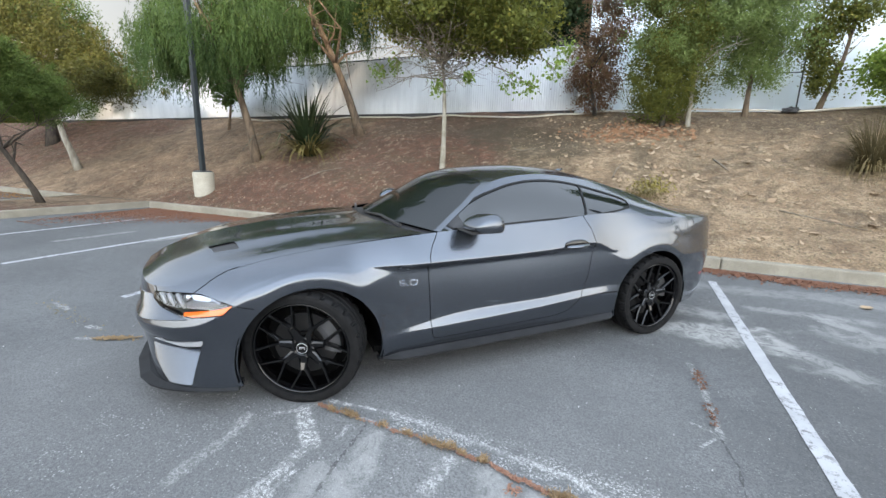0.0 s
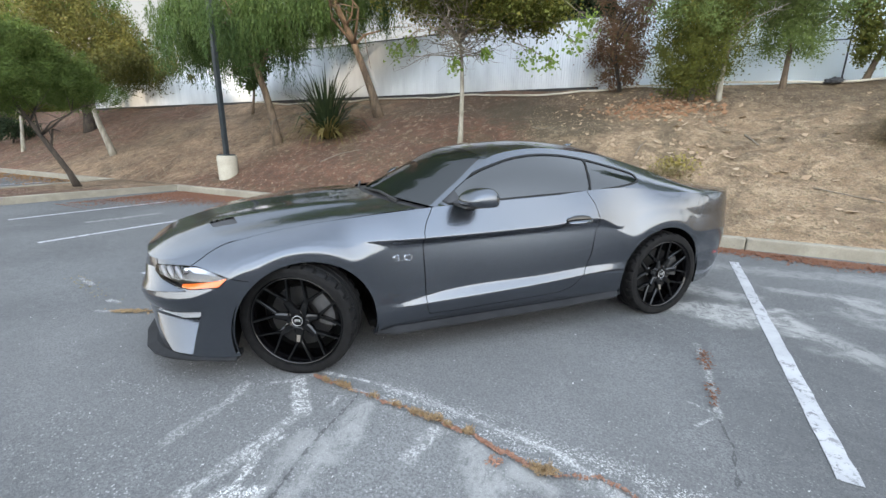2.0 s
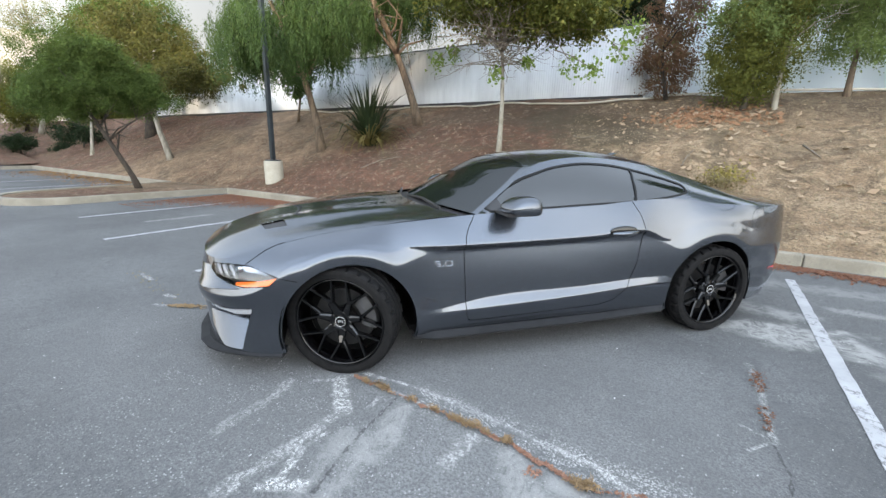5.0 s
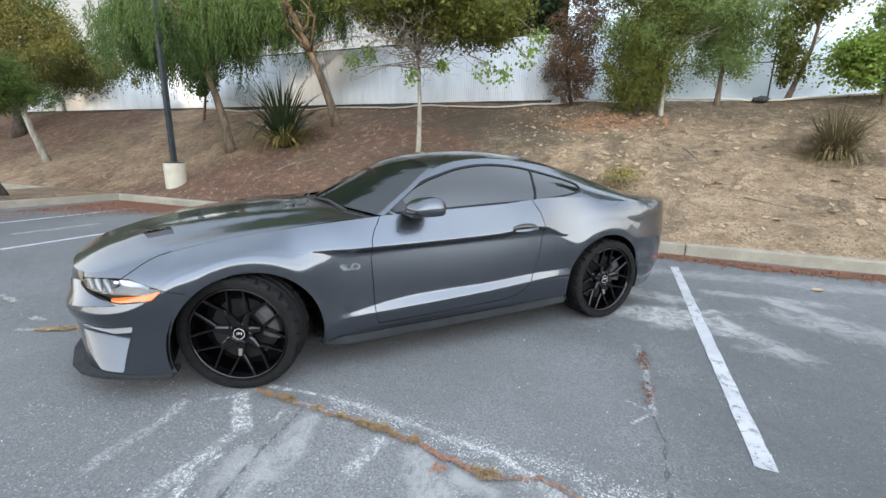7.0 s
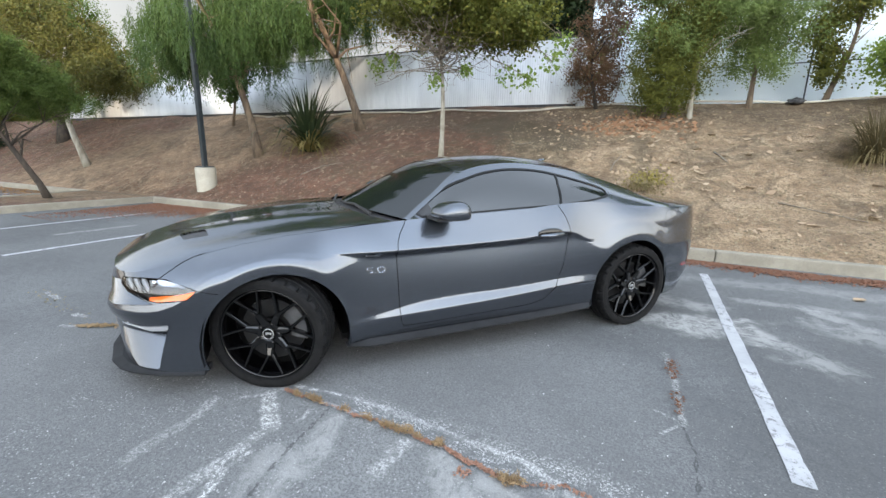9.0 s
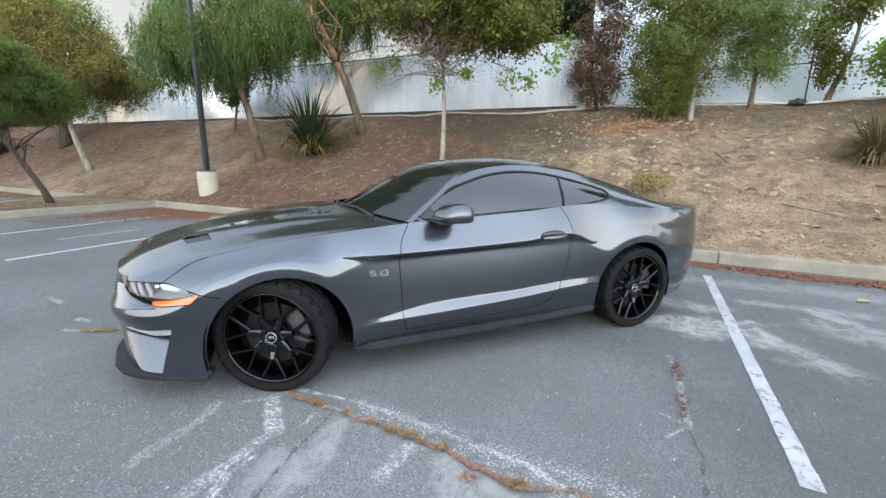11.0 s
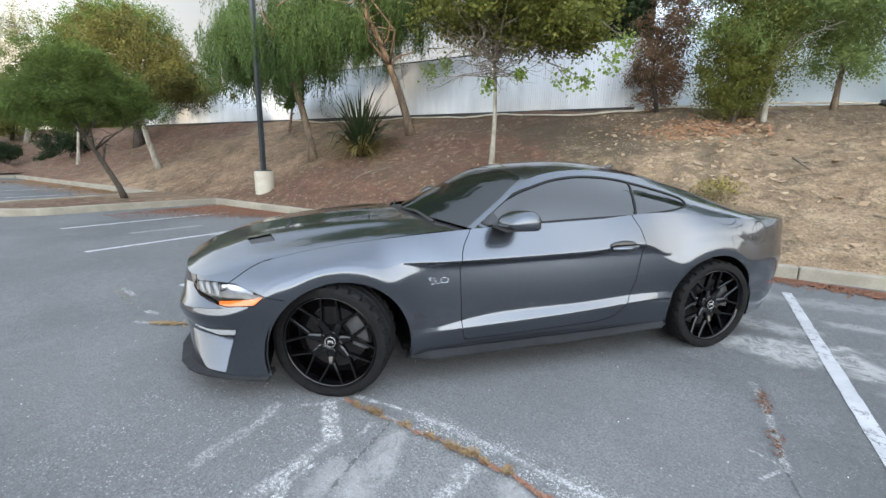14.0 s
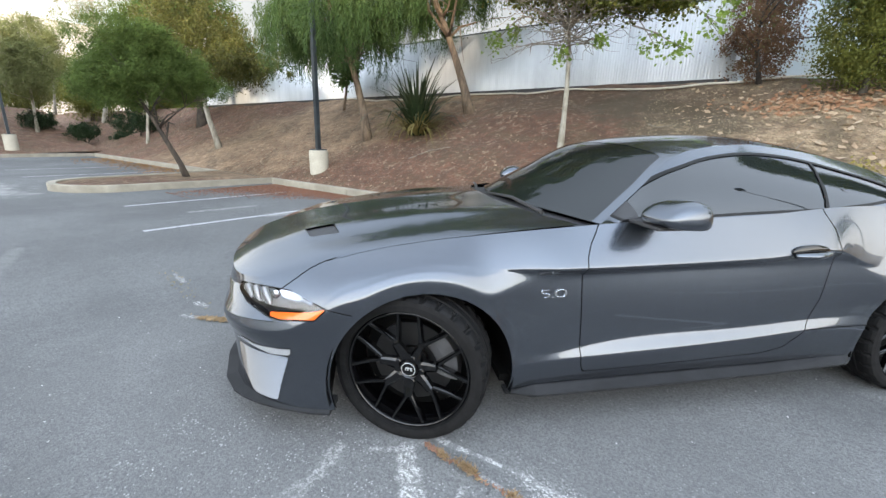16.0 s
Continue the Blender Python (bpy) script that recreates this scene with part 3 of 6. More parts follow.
def ridge():
    """An unseen ridge added across the car park to hide the low sun from all but the tops."""
    xs = spaced((-600, 40, 20), (40, 120, 161), (120, 700, 15))
    ys = spaced((-420, -156, 5), (-156, -150, 4), (-150, -60, 8))

    def height(x, y):
        top = 16.1 + 0.08 * np.sin(x * 0.9) - 0.5 * ease(x, 80.6, 78.0) + 3.4 * ease(x, 83.2, 83.9) + 1.2 * np.sin(x * 0.02) ** 2 * ease(x, 90, 140)
        return np.where(y <= -150, top - 6.0 * np.clip((-150 - y) / 6, 0, 1), top * np.clip((-60 - y) / 90, 0, 1) ** 0.8) - 0.02

    tagged(grid_mesh("backdrop", xs, ys, height, RIDGE), "long unseen ridge added across the car park to block the low sun", "hill", kind="structure")


def stall_line(x, y0, y1, slant=0.0, wide=0.09):
    bm = bmesh.new()
    n = 40
    rnd = random.Random(int(x * 100))
    left, right = ([bm.verts.new((x + slant * k / n + s * wide / 2 + rnd.uniform(-0.004, 0.004), y0 + (y1 - y0) * k / n, 0.004)) for k in range(n + 1)] for s in (-1, 1))
    for k in range(n):
        bm.faces.new((left[k], right[k], right[k + 1], left[k + 1]))
    ob = solid("parking_line", bm, LINE)
    tagged(ob, "worn white painted parking stall line on asphalt", "parking line", "stall lines", "structure")


for x, y0, y1, slant in ((2.343, -4.48, -0.78, 0.085), (-3.03, -4.3, -0.6, 0), (-5.54, -4.22, -0.7, 0.05), (-7.9, -3.75, -0.6, 0.1), (-14.8, -4.0, -0.6, 0), (-17.5, -4.0, -0.6, 0), (5.1, -4.5, -0.8, 0)):
    stall_line(x, y0, y1, slant)


RIDGE = make_plain("ridge_scrub", (0.07, 0.075, 0.04), 0.95, 0.0, 0.4, 0.05)
ridge()


# ---- fence on the bank ----
def corrugated(name, x0, x1, y, z0, z1, pitch=0.068, depth=0.009, tilt=0.0):
    """One corrugated sheet, waves upright, with a thickness."""
    n = int((x1 - x0) / pitch * 6)
    xs = np.linspace(x0, x1, n + 1)
    wave = depth * np.cos(2 * math.pi * (xs - x0) / pitch)
    rows = []
    for back in (0.0, 0.002):
        for z in (z0, z1):
            rows.append(np.stack([xs, y + wave + back + tilt * (z - z0), np.full_like(xs, z)], -1))
    verts = np.concatenate(rows)
    w, faces = n + 1, []
    for k in range(n):
        faces += [(k, k + 1, w + k + 1, w + k), (2 * w + k + 1, 2 * w + k, 3 * w + k, 3 * w + k + 1), (w + k, w + k + 1, 3 * w + k + 1, 3 * w + k)]
    return verts, faces


FENCE_Y = 5.85


def fence():
    top = thing("fence", "tall fence of pale galvanised corrugated sheets on dark posts", "fence")
    rnd = random.Random(4)
    x, n = -0.15, 0
    while x > -26:
        wide = 1.02
        verts, faces = corrugated("sheet", x - wide, x + 0.03, FENCE_Y + 0.004 * (n % 2), 2.72 + rnd.uniform(-0.02, 0.02), 4.47 + rnd.uniform(-0.012, 0.012), tilt=rnd.uniform(-0.006, 0.006))
        raw("sheet", verts, faces, SHEET, top, shade=True)
        if n % 2 == 0:
            bm = bmesh.new()
            tube(bm, [(x, FENCE_Y + 0.06, 2.3), (x, FENCE_Y + 0.06, 4.56)], 0.03, 10)
            part("post", bm, POLE, top)
        x, n = x - wide, n + 1
    bm = bmesh.new()
    tube(bm, [(-26, FENCE_Y + 0.05, 4.5), (-0.13, FENCE_Y + 0.05, 4.5)], 0.022, 8)
    part("top_rail", bm, POLE, top)
    # the shade in the gap under the sheets, put in as a dark strip
    bm = bmesh.new()
    box(bm, -26, -0.15, FENCE_Y - 0.035, FENCE_Y - 0.015, 2.55, 2.785)
    part("base_board", bm, BLACK_PLASTIC, top, "dark strip put in for the shaded gap under the sheets")


fence()


def far_fence():
    """The fence steps back past its corner: flat pale sheets with posts and a wire."""
    top = thing("fence", "set-back fence of flat bluish-white sheets with a wire and thin posts", "fence")
    bm = bmesh.new()
    box(bm, -0.13, -0.10, FENCE_Y + 0.02, 7.6, 2.6, 4.45)
    part("return_sheet", bm, SHEET, top)
    for n in range(9):
        x = -0.1 + 2.44 * n
        bm = bmesh.new()
        box(bm, x, x + 2.45, 7.6 + 0.012 * (n % 2), 7.61 + 0.012 * (n % 2), 2.5, 6.4)
        part("sheet", bm, SHEET_FLAT, top)
        bm = bmesh.new()
        tube(bm, [(x + 0.45, 7.45, 2.5), (x + 0.45, 7.45, 4.75)], 0.018, 8)
        part("post", bm, POLE, top)
    bm = bmesh.new()
    tube(bm, [(-0.1, 7.44, 3.79), (22, 7.44, 3.79)], 0.014, 6)
    part("wire", bm, POLE, top)


SHEET_FLAT = make_plain("flat_pale_sheet", (0.62, 0.71, 0.76), 0.45, 0.25, 0.06, 0.6)
far_fence()


def pipe_run():
    """The irrigation pipe that lies along the top of the bank."""
    top = thing("irrigation_pipe", "pale plastic irrigation pipe lying along the top of the bank", "pipe")
    rnd = random.Random(8)
    xs = np.arange(-13.0, 12.1, 0.5)
    ys = 5.36 + 0.12 * np.sin(xs * 0.8) + 0.18 * np.clip(xs / 4, 0, 1.5)
    pts = [(x, y, ground_at(x, y) + 0.05 + rnd.uniform(0, 0.02)) for x, y in zip(xs, ys)]
    for n in range(0, len(pts) - 1, 10):
        bm = bmesh.new()
        tube(bm, pts[n:n + 11], 0.024, 8)
        part("pipe_length", bm, PIPE, top, shade=True)


pipe_run()


# ---- lamp posts ----
def lamp_post(x, y, height, base_top, name="street_lamp"):
    """A steel lamp post on a cast concrete foot."""
    z = ground_at(x, y) if y > 0.15 else 0.0
    top = thing(name, "dark steel lamp post standing on a round concrete foot", "street lamp", pose(x, y, z), "lamp posts")
    bm = bmesh.new()
    rings = lathe(bm, [(0.23, -0.7), (0.24, base_top - z - 0.03), (0.225, base_top - z)], 28, "z")
    bm.faces.new(rings[-1])
    part("foot", bm, POT, top, "pale cast concrete foot", True)
    bm = bmesh.new()
    box(bm, -0.15, 0.15, -0.15, 0.15, base_top - z, base_top - z + 0.03, 0.004)
    part("base_plate", bm, POLE, top)
    bm = bmesh.new()
    box(bm, -0.052, 0.052, -0.052, 0.052, base_top - z + 0.03, height, 0.008)
    part("pole", bm, POLE, top)
    bm = bmesh.new()
    tube(bm, [(-0.03, 0, height - 0.1), (-0.45, 0, height + 0.45), (-0.9, 0, height + 0.68), (-1.3, 0, height + 0.72)], 0.035, 8)
    part("arm", bm, POLE, top)
    bm = bmesh.new()
    box(bm, -2.0, -1.25, -0.16, 0.16, height + 0.66, height + 0.8, 0.05)
    part("lamp_head", bm, POLE, top)
    return top


lamp_post(-8.4, 0.7, 7.4, 0.91)
lamp_post(-26.2, -2.6, 7.4, 0.95)
lamp_post(12.6, 0.8, 9.5, 1.0)


# ---- plants ----
def leaf_quads(points, size, rnd, droop=0.3, slim=0.45):
    """Leaves as bent diamonds round the points."""
    n = len(points)
    way = rnd.normal(size=(n, 3))
    way[:, 2] -= droop
    way /= np.linalg.norm(way, axis=1)[:, None]
    side = np.cross(way, rnd.normal(size=(n, 3)))
    side /= np.linalg.norm(side, axis=1)[:, None] + 1e-9
    length = (size * rnd.uniform(0.6, 1.3, n))[:, None]
    tip = points + way * length
    mid = points + way * length * 0.5
    return np.stack([points, mid + side * length * slim, tip, mid - side * length * slim], 1)


def limbs(bm, base, height, lean, radius, rnd, forks, spread, first=0.45, sides=8):
    """A trunk with limbs; returns points along the limbs for the crown."""
    base = np.array(base, float)
    top = base + np.array([lean[0], lean[1], height])
    bend = rnd.normal(size=2) * 0.05 * height
    ts = np.linspace(0, 1, 9)
    trunk = [base + (top - base) * t + np.array([bend[0], bend[1], 0]) * math.sin(math.pi * t) for t in ts]
    trunk[0] = trunk[0] - np.array([0, 0, 0.15])
    tube(bm, trunk, [radius * (1.35 if t == 0 else 1 - 0.72 * t) for t in ts], sides)
    out = []
    for k in range(forks):
        t = first + (1 - first) * (k + rnd.uniform(0, 0.8)) / forks
        start = trunk[int(t * 8)]
        a = rnd.uniform(0, 2 * math.pi)
        reach = spread * rnd.uniform(0.55, 1.0)
        end = start + np.array([math.cos(a) * reach, math.sin(a) * reach, height * rnd.uniform(0.12, 0.36)])
        mid = (start + end) / 2 + rnd.normal(size=3) * 0.12 * spread
        r = radius * (1 - 0.7 * t) * 0.6
        pts = [start, (start * 2 + mid * 2) / 4, mid, (mid + end) / 2, end]
        tube(bm, pts, [r, r * 0.8, r * 0.6, r * 0.4, r * 0.15], 6)
        out += [mid, (mid + end) / 2, end]
        for _ in range(3):
            s = pts[rnd.integers(1, 5)]
            e = s + rnd.normal(size=3) * spread * 0.3 + np.array([0, 0, 0.1 * spread])
            tube(bm, [s, (s + e) / 2 + rnd.normal(size=3) * 0.05 * spread, e], [r * 0.35, r * 0.22, r * 0.08], 5)
            out.append(e)
    return np.array(out), np.array(trunk)


def crown_points(blobs, clumps, per, spread, rnd):
    """Leaf places in clumps inside flattened balls (x, y, z, rx, ry, rz)."""
    size = np.array([b[3] * b[4] * b[5] for b in blobs]) ** 0.67
    pick = rnd.choice(len(blobs), clumps, p=size / size.sum())
    blobs = np.array(blobs, float)[pick]
    way = rnd.normal(size=(clumps, 3))
    way /= np.linalg.norm(way, axis=1)[:, None]
    centre = blobs[:, :3] + way * blobs[:, 3:] * (rnd.uniform(0.12, 1.0, clumps) ** 0.5 * (1 + 0.2 * np.clip(rnd.normal(size=clumps), -1.5, 2.0)))[:, None]
    pts = centre[:, None] + rnd.normal(size=(clumps, per, 3)) * 0.85 * spread * rnd.uniform(0.5, 1.3, (clumps, 1, 1))
    return pts.reshape(-1, 3)


def tree(label, x, y, height, lean, radius, bark, leaf, blobs, clumps, per, spread, size, seed, forks=9, reach=1.4, droop=0.3, slim=0.4, first=0.45, z=None, name="tree"):
    rnd = np.random.default_rng(seed)
    z = ground_at(x, y) if z is None else z
    top = thing(name, label, "tree", pose(x, y, z))
    bm = bmesh.new()
    limbs(bm, (0, 0, 0), height, lean, radius, rnd, forks, reach, first)
    part("trunk", bm, bark, top, shade=True)
    pts = crown_points(blobs, clumps, int(per * 1.5), spread, rnd)
    quads("crown", leaf_quads(pts, size * 0.78, rnd, droop, slim), leaf, top)
    return top


def pepper_tree(label, x, y, height, lean, radius, blobs, strands, seed, long=1.0):
    """A pepper tree: a leaning trunk and a crown of hanging strands of narrow leaflets."""
    rnd = np.random.default_rng(seed)
    z = ground_at(x, y)
    top = thing("pepper_tree", label, "tree", pose(x, y, z))
    bm = bmesh.new()
    limbs(bm, (0, 0, 0), height, lean, radius, rnd, 12, 1.9, 0.5, 10)
    part("trunk", bm, BARK_BROWN, top, shade=True)
    bunch = 40
    centres = crown_points(blobs, strands // bunch, 1, 0.25, rnd)
    starts = (centres[:, None] + rnd.normal(size=(len(centres), bunch, 3)) * np.array([0.15, 0.15, 0.12])).reshape(-1, 3)
    strands, per = len(starts), 36
    length = rnd.uniform(0.35, 1.15, strands) * long
    drift = rnd.normal(size=(strands, 3)) * 0.15
    t = np.linspace(0, 1, per)[None, :, None]
    along = starts[:, None] + drift[:, None] * t**0.7 * length[:, None, None] - np.array([0, 0, 1.0]) * t * length[:, None, None]
    pts = (along + rnd.normal(size=along.shape) * 0.022).reshape(-1, 3)
    quads("crown", leaf_quads(pts, 0.08, rnd, 3.5, 0.1), LEAF_PEPPER, top)
    return top


def plane_sprays():
    """Fresh green leaf sprays that hang low on the young plane tree."""
    rnd = np.random.default_rng(77)
    places = [(-2.7, 2.3, 2.95, 0.2), (-1.1, 2.4, 3.0, 0.3), (-0.7, 2.5, 2.9, 0.25), (-0.2, 2.4, 3.2, 0.3), (-4.3, 2.4, 3.35, 0.25), (-3.9, 2.5, 3.5, 0.2), (0.0, 2.6, 3.6, 0.3), (-2.0, 2.3, 3.1, 0.15)]
    top = thing("leaf_spray", "low sprays of fresh green plane leaves", "foliage")
    pts = np.concatenate([np.array(p[:3]) + rnd.normal(size=(90, 3)) * p[3] * 0.42 for p in places])
    quads("leaves", leaf_quads(pts, 0.075, rnd, 0.4, 0.45), LEAF_LIME, top)
    tagged(top, kind="stuff")
    bm = bmesh.new()
    for x, y, z, r in places:
        stem = np.array([-2.7 + (x + 2.7) * 0.6, 2.46, z + 0.45 + 0.1 * rnd.normal()])
        tip = np.array([x, y, z])
        mid = (stem + tip) / 2 + np.array([0, 0, 0.12]) + rnd.normal(size=3) * 0.06
        tube(bm, [stem, mid, tip], [0.016, 0.01, 0.004], 5)
        for _ in range(5):
            end = tip + rnd.normal(size=3) * r * 0.6
            tube(bm, [mid * 0.4 + tip * 0.6, (tip + end) / 2 + rnd.normal(size=3) * 0.03, end], [0.006, 0.004, 0.002], 4)
    for _ in range(85):
        start = np.array([-2.75, 2.46, 0]) + np.array([rnd.normal() * 0.15, rnd.normal() * 0.15, rnd.uniform(3.1, 4.3)])
        a, long = rnd.uniform(0, 2 * math.pi), rnd.uniform(0.7, 1.9)
        way = np.array([math.cos(a), math.sin(a) * 0.7, rnd.uniform(-0.05, 0.45)])
        pts = [start + way * long * t + rnd.normal(size=3) * 0.05 * t - np.array([0, 0, 0.35 * t * t * long * 0.4]) for t in np.linspace(0, 1, 6)]
        tube(bm, pts, [0.013, 0.011, 0.009, 0.007, 0.005, 0.003], 5)
        for k in (2, 3, 4, 5):
            end = pts[k] + way * 0.18 + rnd.normal(size=3) * 0.16
            tube(bm, [pts[k], (pts[k] + end) / 2 + rnd.normal(size=3) * 0.03, end], [0.006, 0.005, 0.002], 4)
    part("twigs", bm, TWIG, top, "grey bare twigs")


# pepper trees on the bank
pepper_tree("pepper tree with hanging green strands and a leaning brown trunk", -8.4, 2.42, 3.9, (-0.9, -0.8), 0.125,
            [(-0.6, -1.2, 3.2, 1.5, 1.0, 0.7), (-0.7, -0.5, 3.4, 2.0, 1.5, 0.8), (-2.3, 0.5, 3.6, 1.5, 1.2, 0.8), (0.5, 0.1, 3.7, 1.2, 1.4, 0.8), (-1.7, -0.9, 2.95, 0.9, 0.9, 0.5), (-0.4, 0.3, 5.2, 2.2, 1.8, 1.2), (-0.4, 0.4, 7.2, 2.4, 2.2, 1.6)], 9000, 11, 1.0)
pepper_tree("pepper tree with hanging green strands and a bent brown trunk", -6.15, 4.3, 3.9, (-1.3, -0.9), 0.135,
            [(-3.0, 0.3, 3.3, 1.4, 0.8, 0.6), (-1.4, 0.3, 3.4, 1.4, 0.8, 0.6), (0.1, 0.1, 3.9, 1.2, 1.0, 0.7), (-0.9, 0, 4.6, 2.4, 1.8, 1.2), (0.3, 0.2, 7.2, 2.6, 2.2, 1.7)], 7000, 12, 0.8)
# the pale young plane tree behind the car
tree("young plane tree with a slim pale trunk and bare twigs", -2.63, 2.46, 4.6, (-0.55, 0.0), 0.062, BARK_PALE, LEAF_OLIVE,
     [(0.2, 0, 3.2, 2.0, 1.5, 0.5), (1.3, 0, 2.7, 0.9, 0.9, 0.35), (0.2, 0, 4.4, 2.1, 1.8, 0.9)], 400, 95, 0.17, 0.08, 21, 50, 1.9, 0.2, 0.5, 0.5)
plane_sprays()
# olive-green tree with a pale trunk on the far part of the bank
tree("olive-green tree turning yellow with a slim pale trunk", -15.3, 1.45, 3.7, (-0.2, 0), 0.11, BARK_PALE, LEAF_YELLOW,
     [(-0.5, 0, 3.4, 2.2, 2.0, 1.1), (0.4, 1.0, 3.0, 1.5, 1.4, 0.8), (1.6, 0, 2.6, 1.5, 1.3, 0.6), (-1.9, 0, 4.6, 1.5, 1.8, 0.9)], 290, 170, 0.18, 0.07, 22, 14, 1.8)
tree("dark-trunked tree leaning on the top of the bank", -21.0, 3.4, 5.0, (-1.2, 0.4), 0.22, BARK_DARK, LEAF_GREEN,
     [(-0.5, 0, 4.4, 2.6, 2.2, 1.5), (0.6, -0.9, 4.4, 2.0, 1.3, 1.2), (0.5, 1.0, 3.2, 1.8, 1.5, 1.0), (-1.4, 0, 2.6, 2.2, 1.6, 1.0)], 1600, 70, 0.24, 0.085, 23)
tree("thin sapling with a few leaves beside the fence", -12.05, 4.6, 2.3, (0.1, 0), 0.05, BARK_BROWN, LEAF_GREEN,
     [(0.1, 0, 1.3, 0.6, 0.5, 0.6), (0.1, 0, 2.2, 0.6, 0.5, 0.5)], 60, 40, 0.13, 0.13, 24, 6, 0.5)
tree("slim young tree with a bare pale stem on the bank", -22.2, 1.4, 4.2, (0.1, 0.3), 0.07, BARK_PALE, LEAF_GREEN,
     [(0, 0, 3.6, 1.3, 1.3, 0.9)], 160, 70, 0.22, 0.085, 35)
# leaning tree on the island
tree("leaning tree with a dark slanting trunk and green crown", -10.9, -1.5, 2.3, (-0.1, -1.0), 0.075, BARK_DARK, LEAF_ISLAND,
     [(-0.2, -0.5, 2.55, 0.95, 1.25, 0.62), (-0.2, -1.25, 2.1, 0.8, 0.75, 0.5), (-0.2, 0.3, 2.25, 0.8, 0.7, 0.5), (-0.2, -0.7, 3.1, 0.85, 0.85, 0.45)], 620, 210, 0.1, 0.036, 25, 12, 0.9, z=0.2)
# growth before the set-back fence
tree("red-brown leaved shrub tree beside the fence corner", 0.45, 5.4, 2.1, (0, 0.1), 0.045, BARK_DARK, LEAF_RED,
     [(-0.1, 0, 0.8, 0.7, 0.55, 0.7), (0.0, 0, 1.8, 0.72, 0.55, 0.8), (0.25, 0, 2.8, 0.7, 0.5, 0.6)], 210, 80, 0.13, 0.055, 26, 12, 0.5, first=0.15)
tree("dense green and olive shrub tree", 1.95, 4.6, 2.2, (0, 0.1), 0.05, BARK_DARK, LEAF_OLIVE,
     [(0.0, 0, 0.5, 0.6, 0.45, 0.35), (0.0, 0, 0.95, 0.85, 0.65, 0.7), (0.1, 0, 1.9, 0.85, 0.6, 0.7), (-0.2, 0.1, 2.9, 0.8, 0.6, 0.5)], 330, 110, 0.13, 0.052, 27, 10, 0.6, first=0.2)
tree("grey-green tree with a leaning pale trunk", 2.5, 4.6, 2.6, (0.45, 0.1), 0.052, BARK_PALE, LEAF_WILLOW,
     [(-0.3, 0.1, 2.0, 1.1, 0.8, 0.65), (0.7, 0.1, 2.4, 1.1, 0.8, 0.75), (0.0, 0, 3.1, 1.5, 0.9, 0.7)], 320, 110, 0.15, 0.075, 28, 12, 1.0, 0.6, 0.22)
tree("grey-green young tree with thin stems", 3.72, 5.4, 2.1, (0.1, 0), 0.06, BARK_BROWN, LEAF_WILLOW,
     [(0.0, 0, 1.0, 0.7, 0.5, 0.5), (0.1, 0, 1.7, 0.9, 0.6, 0.55), (0.25, 0, 2.6, 0.95, 0.6, 0.55)], 210, 95, 0.14, 0.068, 29, 10, 0.7, 0.5, 0.25)
tree("thin-stemmed sparse tree with olive leaves", 5.2, 6.0, 2.4, (0.3, 0), 0.06, BARK_BROWN, LEAF_OLIVE,
     [(-0.3, 0, 1.5, 0.45, 0.4, 0.35), (0.2, 0, 2.1, 0.7, 0.5, 0.45), (0.0, 0, 0.8, 0.25, 0.25, 0.5)], 150, 45, 0.12, 0.07, 30, 10, 0.7)
tree("fresh green broad-leaved shrub tree", 6.6, 5.1, 1.9, (0, 0), 0.05, BARK_BROWN, LEAF_LIME,
     [(-0.4, 0, 0.9, 0.7, 0.6, 0.55), (0.3, 0, 1.6, 0.8, 0.6, 0.7)], 170, 70, 0.15, 0.07, 31, 8, 0.7, slim=0.5)
# trees further along the bank, mirrored in the side glass
tree("tall dark green tree on the bank beyond the shrubs", 8.1, 5.2, 9.0, (0.2, 0.1), 0.2, BARK_DARK, LEAF_GREEN,
     [(0.1, 0, 5.2, 1.2, 1.0, 1.2), (0.0, 0, 7.0, 1.3, 1.1, 1.5), (0.1, 0.2, 9.0, 1.1, 1.0, 1.1)], 700, 60, 0.24, 0.12, 33)
tree("tall dark green tree further along the bank", 16.0, 4.5, 6.0, (0.2, 0.1), 0.22, BARK_DARK, LEAF_GREEN,
     [(0, 0, 4.2, 2.6, 2.2, 1.8), (-1.5, -1.0, 3.4, 2.0, 1.8, 1.4)], 650, 60, 0.3, 0.16, 34)
# low dark shrubs at the far end
for n, (x, y, h) in enumerate(((-28.2, 0.5, 0.9), (-27.0, 2.1, 0.8), (-30.5, -0.8, 1.0), (-24.6, 1.9, 1.3))):
    tree("low dark green shrub at the foot of the bank", x, y, h, (0, 0), 0.04, BARK_DARK, LEAF_DARK,
         [(0, 0, h * 0.55, h * 0.75, h * 0.75, h * 0.4)], 120, 45, 0.12, 0.08, 60 + n, 5, 0.5, first=0.1, z=ground_at(x, y) if x > -25.2 else 0.05 + 0.2 * min(12, -25.2 - x), name="shrub")
# dark tree behind the fence
tree("dark evergreen tree behind the fence", -1.5, 10.5, 6.0, (0, 0), 0.25, BARK_DARK, LEAF_DARK,
     [(0, 0, 4.2, 2.2, 1.8, 1.8), (1.2, 0, 3.4, 1.4, 1.2, 1.4)], 800, 60, 0.26, 0.16, 32)
